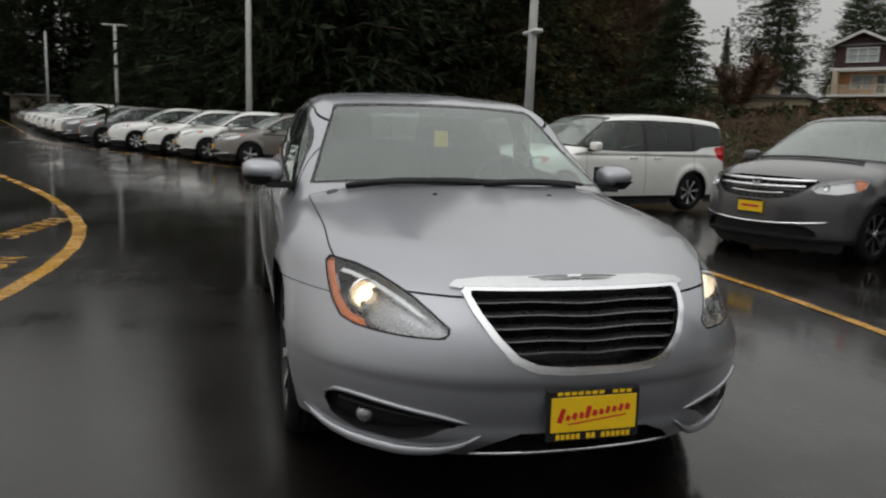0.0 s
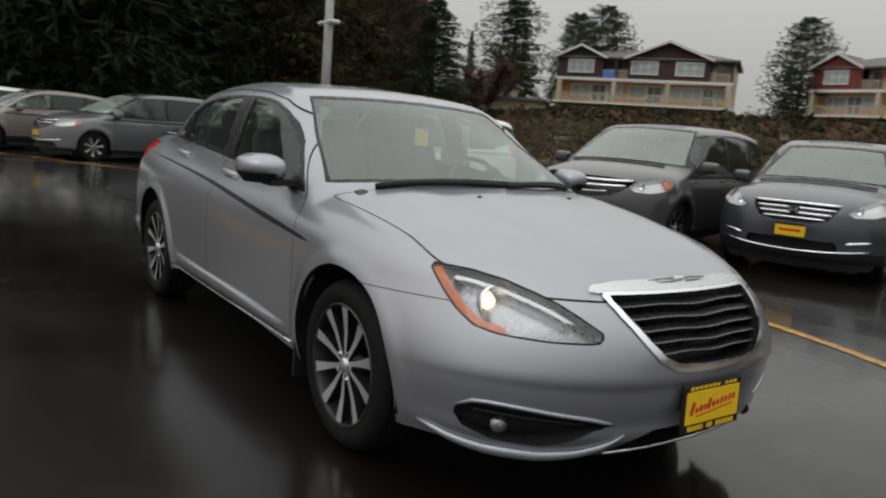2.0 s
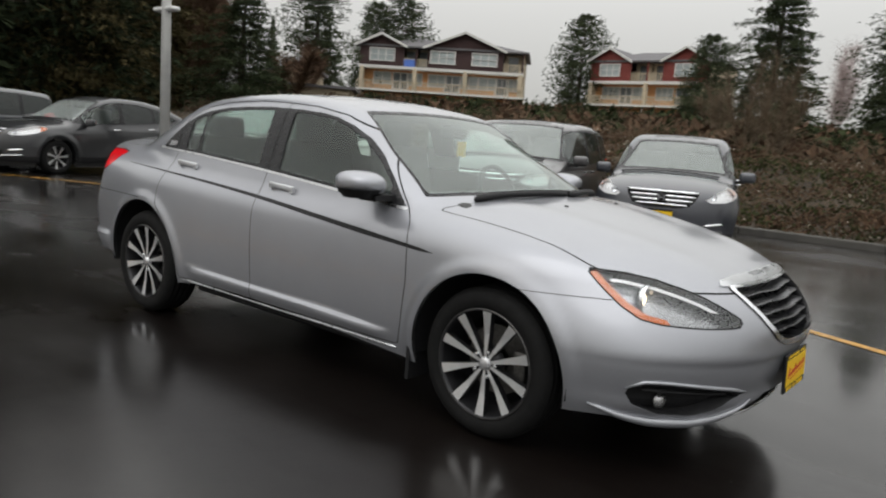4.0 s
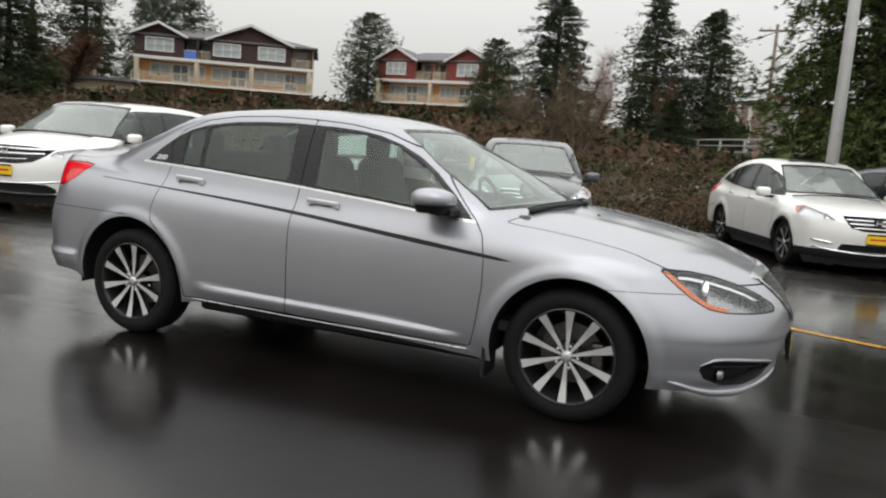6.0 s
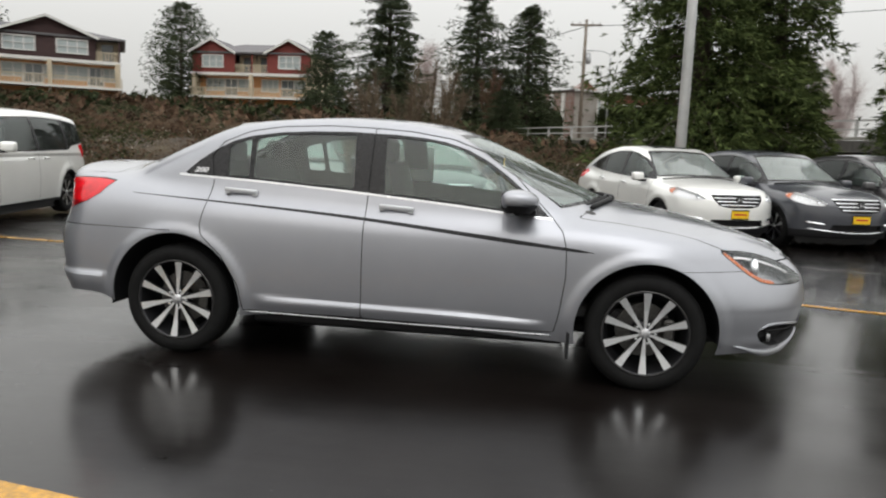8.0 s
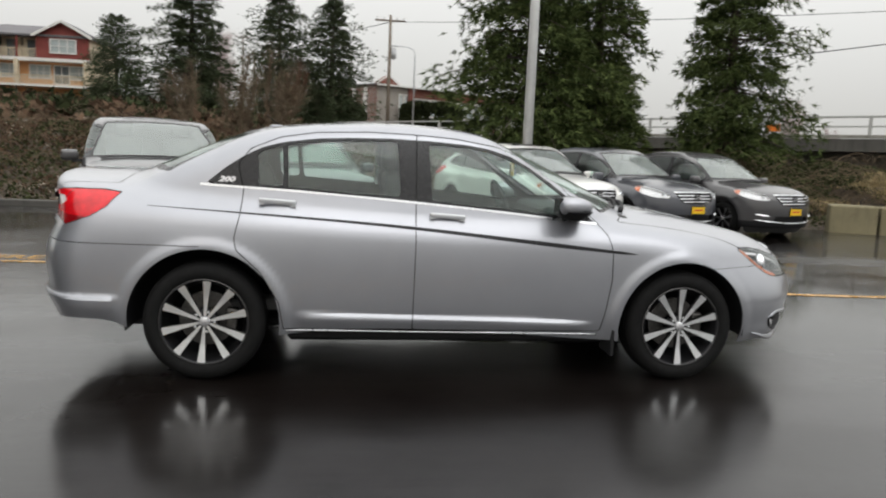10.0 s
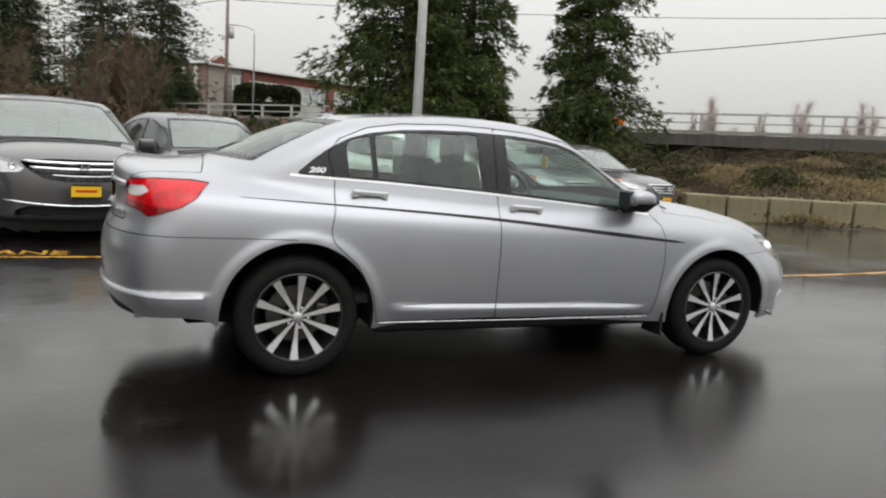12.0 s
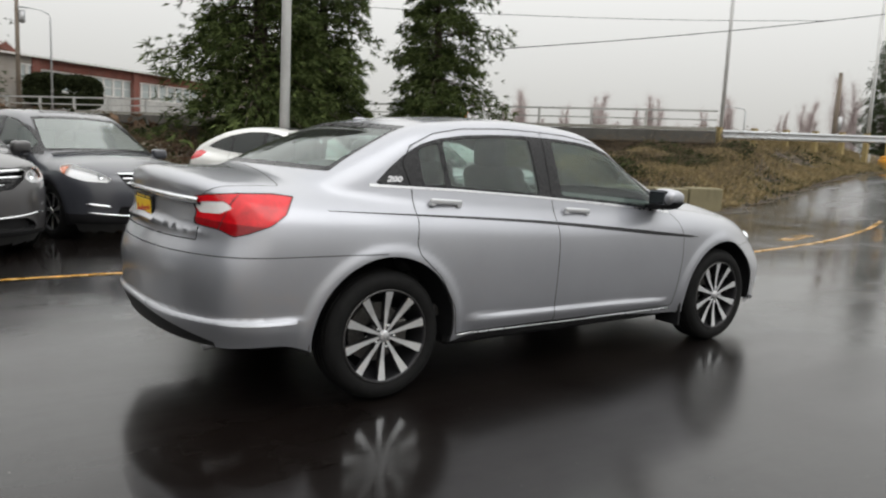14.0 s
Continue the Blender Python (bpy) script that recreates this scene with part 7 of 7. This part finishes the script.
def conifer(name, height, radius, seed, sprays=5000, size=0.35, bare=0.08, droop=0.25, sharp=0.9, gaps=0.25, leaf_mat=None, label="", rough=0.25, wide=0.10):
    """Tapered trunk, limbs in whorls and a crown of many small sprays."""
    rng = np.random.default_rng(seed)
    tree = thing(name, None, label, "tree")
    limbs, tips = [], []
    n_l = int(50 + height * 13)
    lean = rng.normal(0, 0.012, 2)
    C, D, S = [], [], []
    per = max(6, sprays // n_l)
    lobes = 1 + rough * np.sin(rng.uniform(0, 6.28, 5)[:, None] + np.arange(1, 6)[:, None] * np.linspace(0, 6.28, 64)[None]).sum(0) / 2.2
    for i in range(n_l):
        t = (i + rng.uniform(0, 1)) / n_l
        z = height * (bare + (1 - bare) * t)
        a = i * 2.399 + rng.normal(0, 0.35)
        if rng.uniform() < gaps * 0.5:
            continue
        L = radius * (1 - t) ** sharp * rng.uniform(0.62, 1.15) * lobes[int((a % 6.283) / 6.284 * 64)] + 0.12
        if t < 0.14:
            L *= 0.55 + 3.2 * t
        lift = rng.uniform(-0.1, 0.25) + 0.5 * t
        base = np.array([lean[0] * z, lean[1] * z, z])
        out = np.array([math.cos(a), math.sin(a), 0.0])
        q = rng.uniform(0.12, 1.0, per) ** 0.75
        line = base + out * (L * q)[:, None] + np.array([0, 0, 1.0]) * (L * (lift * q - droop * q * q))[:, None]
        sidev = np.array([-out[1], out[0], 0])
        spread = rng.normal(0, 0.26, per) * L * (1.05 - 0.5 * q)
        p = line + sidev * spread[:, None] + np.array([0, 0, 1.0]) * (rng.normal(0, 0.07, per) * L - np.abs(spread) * 0.25)[:, None]
        C.append(p)
        d = out * 0.75 + sidev * np.sign(spread)[:, None] * 0.5 + np.array([0, 0, -droop * 0.9])
        D.append(d)
        S.append(np.full(per, size) * rng.uniform(0.6, 1.3, per) * (0.55 + 0.45 * (1 - t)))
        if L > 0.5:
            limbs.append(tube_data([base, base + out * L * 0.5 + np.array([0, 0, L * (lift * 0.5 - droop * 0.25)]), base + out * L * 0.9 + np.array([0, 0, L * (lift * 0.9 - droop * 0.8)])], [0.012 * height * (1 - t) * 0.35 + 0.012, 0.02, 0.008], 4, cap=False))
    C, D, S = np.concatenate(C), np.concatenate(D), np.concatenate(S)
    V, F = fans(rng, C, D, S, 6, 0.5, wide)
    mesh_from("crown", V, F, leaf_mat or NEEDLE, tree)
    r0 = 0.018 * height + 0.06
    trunk = tube_data([(0, 0, -0.6), (0, 0, 0.3), (lean[0] * height * 0.5, lean[1] * height * 0.5, height * 0.5), (lean[0] * height, lean[1] * height, height * 0.97)], [r0 * 1.25, r0, r0 * 0.55, 0.02], 9)
    raw("trunk", *joined(trunk, *limbs), BARK, tree, smooth=True)
    return tree


def bare_tree(name, height, spread, seed, twigs=500, mat=None, label="", width=0.012, category="tree", stem=0.012):
    """Leafless limbs that fork into fine twigs."""
    rng = np.random.default_rng(seed)
    tree = thing(name, None, label, category)
    stems, V, F = [], [], []
    count = 0
    for s in range(max(3, int(spread * 2))):
        a, lean_ = rng.uniform(0, 6.28), rng.uniform(0.05, 0.5) * spread / max(height, 1)
        top_ = np.array([math.cos(a) * lean_ * height, math.sin(a) * lean_ * height, height * rng.uniform(0.6, 1.0)])
        mid_ = top_ * 0.5 + rng.normal(0, 0.05 * height, 3) * np.array([1, 1, 0.3])
        stems.append(tube_data([(0, 0, -0.3), tuple(mid_), tuple(top_)], [stem * height + 0.01, stem * 0.67 * height + 0.006, 0.006], 5, cap=False))
        m = twigs // max(3, int(spread * 2))
        q = rng.uniform(0.25, 1.0, m)
        p = np.where(q[:, None] < 0.5, mid_ * (q / 0.5)[:, None], mid_ + (top_ - mid_) * ((q - 0.5) / 0.5)[:, None])
        d = rng.normal(0, 1, (m, 3)) * np.array([1, 1, 0.5]) + np.array([0, 0, 0.7]) + top_ / height * 0.5
        d /= np.linalg.norm(d, axis=1, keepdims=True)
        L = height * rng.uniform(0.06, 0.24, m)[:, None]
        sd = np.cross(d, rng.normal(0, 1, (m, 3)))
        sd /= np.linalg.norm(sd, axis=1, keepdims=True)
        V.append(np.stack([p - sd * width, p + sd * width, p + d * L + rng.normal(0, 0.02 * height, (m, 3))], 1).reshape(-1, 3))
        F.append(np.arange(m * 3).reshape(-1, 3) + count)
        count += m * 3
    raw("stem", *joined(*stems), mat or TWIG, tree, smooth=True)
    mesh_from("twig_spray", np.concatenate(V), np.concatenate(F), mat or TWIG, tree)
    return tree


def put(tree, x, y, turn=0.0, size=1.0, wide=1.0, z=None):
    tree.matrix_basis = pose(x, y, float(level(x, y)) - 0.1 if z is None else z, 0, 0, turn) @ Matrix.Diagonal((size * wide, size * wide, size, 1))
    return tree


def again(tree, x, y, turn, size=1.0, wide=1.0, z=None, label=""):
    ob = copy_thing(tree, pose(x, y, float(level(x, y)) - 0.1 if z is None else z, 0, 0, turn))
    ob.matrix_basis = pose(x, y, float(level(x, y)) - 0.1 if z is None else z, 0, 0, turn) @ Matrix.Diagonal((size * wide, size * wide, size, 1))
    return tagged(ob, label) if label else ob


# the two cedars behind the parked crossovers
put(conifer("cedar_tree", 12.0, 3.0, 11, 25000, 0.24, 0.03, 0.42, 0.74, 0.08, NEEDLE, "tall dense green cedar on the bank", rough=0.3, wide=0.075), 4.6, 16.0, 20)
put(conifer("cedar_tree", 9.0, 2.1, 12, 12000, 0.24, 0.03, 0.42, 0.7, 0.0, NEEDLE, "green cedar leaning on its taller neighbour", wide=0.075), 6.7, 16.4, 80)
put(conifer("cedar_tree", 9.2, 2.3, 13, 17000, 0.23, 0.03, 0.42, 0.74, 0.12, NEEDLE, "open green cedar with a pointed top", rough=0.4, wide=0.075), 11.1, 16.6, 200)
# firs round the houses
fir_a = put(conifer("fir_tree", 15.0, 3.4, 21, 15000, 0.29, 0.03, 0.38, 0.62, 0.05, FIR, "dark green fir with layered limbs", rough=0.35), -9.7, 41.0, 0, 0.58, 1.75)
fir_b = put(conifer("fir_tree", 18.0, 4.6, 22, 13000, 0.40, 0.06, 0.35, 0.6, 0.2, FIR, "tall ragged dark fir", rough=0.5), -6.3, 61.5, 40, 0.67, 1.35)
again(fir_b, -2.0, 62.0, 200, 0.66, 1.5)
again(fir_a, -2.3, 39.3, 10, 0.22, 2.6, label="small dense dark green fir")
round_t = put(conifer("cedar_tree", 13.0, 5.0, 23, 10000, 0.38, 0.05, 0.2, 0.42, 0.12, FIR, "broad rounded dark evergreen between the houses"), -44.2, 80.5, 0, 0.97, 1.0)
again(round_t, -15.5, 46.8, 60, 0.47, 1.1, label="rounded dark evergreen beside a taller fir")
again(round_t, -61.7, 61.8, 90, 0.88, 1.0)
again(round_t, -59.1, 64.2, 190, 0.95, 1.05)
again(fir_a, -31.4, 21.2, 30, 0.46, 1.9)
again(fir_a, -52.4, 39.5, 130, 0.50, 0.5)
again(fir_b, -51.6, 43.8, 120, 0.70, 1.25)
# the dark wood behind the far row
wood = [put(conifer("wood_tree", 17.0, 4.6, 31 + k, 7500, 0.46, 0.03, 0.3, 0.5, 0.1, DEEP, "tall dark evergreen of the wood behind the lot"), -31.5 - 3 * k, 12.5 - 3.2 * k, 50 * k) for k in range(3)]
rng_w = np.random.default_rng(5)
def wood_y(x, f):
    """Between the far row of cars and the wood's open edge."""
    a, b_ = float(row(x)) + 9.0, (4.4 - x) / 1.70 - 17.0
    return a + (min(b_, a + 16) - a) * f


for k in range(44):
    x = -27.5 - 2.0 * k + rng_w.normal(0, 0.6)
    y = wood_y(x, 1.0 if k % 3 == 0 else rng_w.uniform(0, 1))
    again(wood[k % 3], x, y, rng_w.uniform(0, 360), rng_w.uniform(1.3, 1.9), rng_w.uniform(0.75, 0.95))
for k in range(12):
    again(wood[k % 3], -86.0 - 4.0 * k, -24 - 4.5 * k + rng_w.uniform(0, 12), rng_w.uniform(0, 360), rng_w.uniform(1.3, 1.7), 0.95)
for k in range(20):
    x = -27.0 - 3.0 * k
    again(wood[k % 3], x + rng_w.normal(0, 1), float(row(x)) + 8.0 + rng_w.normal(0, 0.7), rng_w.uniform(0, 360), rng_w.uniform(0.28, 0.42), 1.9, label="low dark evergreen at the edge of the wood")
# mixed olive and brown trees at the wood's open edge
mixed = put(conifer("mixed_tree", 15.0, 4.4, 36, 15000, 0.42, 0.03, 0.3, 0.45, 0.1, OLIVE, "olive brown evergreen at the edge of the wood", rough=0.4), -35.0, 15.6, 0)
for x, y, s_, w_ in ((-31.5, 11.8, 0.95, 0.9), (-38.5, 19.5, 1.0, 0.9), (-43.0, 20.5, 1.15, 0.9), (-47.0, 25.0, 1.05, 0.85), (-52.0, 23.5, 1.3, 1.0)):
    again(mixed, x, y, 70 * x, s_, w_)
brown = put(bare_tree("bare_tree", 11.0, 5.0, 47, 3800, RUSSET, "tall brown leafless tree at the edge of the wood", 0.035), -38.0, 23.0)
for x, y, s_ in ((-41.5, 25.2, 1.05), (-45.0, 28.5, 1.15), (-49.0, 30.0, 1.2), (-36.0, 20.4, 0.9)):
    again(brown, x, y, 50 * x, s_ * 0.8, 0.9)
# bare trees and shrubs
b1 = put(bare_tree("bare_shrub", 3.4, 2.6, 41, 1500, TWIG, "leafless brown shrub on the bank", 0.010, "shrub"), -2.7, 17.5, 0, 0.85)
again(b1, -3.9, 19.0, 100, 0.8, 1.1)
again(b1, -6.4, 24.0, 200, 0.8, 1.1)
b2 = put(bare_tree("bare_tree", 9.0, 4.0, 42, 5200, PALE_TWIG, "pale leafless tree in the distance", 0.011, stem=0.004), -14.0, 78.0)
again(b2, 24.0, 74.0, 40, 1.15, 1.2)
again(b2, 27.0, 70.0, 90, 1.0)
for k in range(26):
    again(b2, 62 + 2.8 * k + rng_w.normal(0, 1.5), 95 - 2.4 * k, 37 * k, 0.74 + 0.26 * math.sin(k * 2.1), 0.6 + 0.3 * (k % 3), z=2.0)
again(fir_b, 47.5, 19.0, 75, 0.5, 0.9, z=1.0)
again(b2, 45.0, 20.5, 15, 0.62, 0.8, z=1.2)
b3 = put(bare_tree("bare_shrub", 4.5, 3.0, 43, 1700, RUSSET, "reddish bare shrub below the houses", 0.03, "shrub"), -40.5, 32.0, 0, 1.05, 1.4)
again(b3, -42.5, 34.5, 80, 1.0, 1.4)
again(b3, -4.6, 55.0, 10, 1.2, 0.5)
again(b3, -9.6, 42.0, 10, 0.9, 0.7)


def scatter(name, seed, n, xr, dr, size, material, label, category, blades=4, up=0.6, lumps=0.7, keep=None, wide=0.3, tall=0.55):
    """Leaves or blades over the bank, in drifts; d counts from the asphalt's edge."""
    rng = np.random.default_rng(seed)
    x = rng.uniform(*xr, n)
    d = rng.uniform(*dr, n)
    y = edge_y(x) + d
    lump = np.array([noise.noise(Vector((a * 0.55, b * 0.55, seed))) for a, b in zip(x, y)])
    ok = lump > -0.25 + lumps * rng.uniform(-0.4, 0.4, n)
    if keep is not None:
        ok &= keep(x, y)
    x, y, lump = x[ok], y[ok], lump[ok]
    h = np.clip(lump + 0.4, 0.05, 1.2) * rng.uniform(0, 1, len(x)) ** 0.7
    C = np.stack([x, y, level(x, y) + h * tall], 1)
    D = rng.normal(0, 1, C.shape) + np.array([0, 0, up * 2])
    V, F = fans(rng, C, D, size * rng.uniform(0.6, 1.3, len(x)), blades, 0.8 if up < 1 else 0.35, wide)
    return tagged(mesh_from(name, V, F, material), label, category, kind="stuff")


scatter("bramble_leaves", 51, 40000, (-28, 11), (0.3, 9), 0.075, BROADLEAF, "tangled dull green bramble leaves on the bank", "brambles", 3)
scatter("russet_leaves", 52, 52000, (-28, 9), (0.0, 8), 0.07, RUSSET, "rust-brown dead leaves and canes on the bank", "brambles", 3)
scatter("fallen_leaves", 58, 3800, (-28, 9), (0.3, 8), 0.06, LITTER, "pale dead leaves caught in the brambles", "leaves", 2)
scatter("bramble_leaves", 53, 40000, (8, 22), (2.2, 8), 0.085, BROADLEAF, "dark green brambles under the guard rail", "brambles", 3, lumps=1.1, tall=0.6)
scatter("dry_grass", 54, 52000, (11, 34), (0.0, 5.5), 0.11, STRAW, "long dry straw-coloured grass on the bank", "grass", 3, 1.3, 0.5, wide=0.07)
scatter("bank_weeds", 57, 7000, (11, 34), (0.0, 4.5), 0.07, BROADLEAF, "green weeds among the dry grass", "weeds", 3, 0.9, 0.9, tall=0.3)
scatter("hill_shrubs", 55, 17000, (-60, 4), (9, 44), 0.30, HEDGE, "low dark shrubs on the hillside", "shrubs", 4, tall=1.0)
scatter("hill_twigs", 56, 16000, (-60, 4), (7, 42), 0.30, RUSSET, "brown winter scrub on the hillside", "shrubs", 4, tall=1.0)


def canes(seed, n, xr, dr, label):
    """Arching bare bramble canes."""
    rng = np.random.default_rng(seed)
    V, F = [], []
    c = 0
    for _ in range(n):
        x = rng.uniform(*xr)
        y = float(edge_y(x)) + rng.uniform(*dr)
        a, L, h = rng.uniform(0, 6.28), rng.uniform(0.5, 1.5), rng.uniform(0.25, 0.8)
        z = float(level(x, y))
        for k in range(5):
            t0, t1 = k / 5, (k + 1) / 5
            p = [np.array([x + math.cos(a) * L * t, y + math.sin(a) * L * t, z + h * 4 * t * (1 - 0.8 * t)]) for t in (t0, t1)]
            w = np.array([0, 0, 0.006])
            V += [p[0] - w, p[0] + w, p[1] + w, p[1] - w]
            F.append((c, c + 1, c + 2, c + 3))
            c += 4
    return tagged(mesh_from("bramble_canes", np.array(V), np.array(F), TWIG), label, "brambles", kind="stuff")


canes(61, 2600, (-28, 12), (0.0, 8), "bare arching bramble canes on the bank")
canes(62, 900, (10, 23), (1.2, 6.5), "bare bramble canes over the dry grass")
hedge("clipped_hedge", 8.6, 76.0, 3.6, 6.5, 2.0, 2.9, 71, "dark clipped hedge before the brick building")
hedge("clipped_hedge", -0.5, 73.0, 3.0, 3.6, 2.0, 2.6, 72, "dark clipped shrub before the brick building")
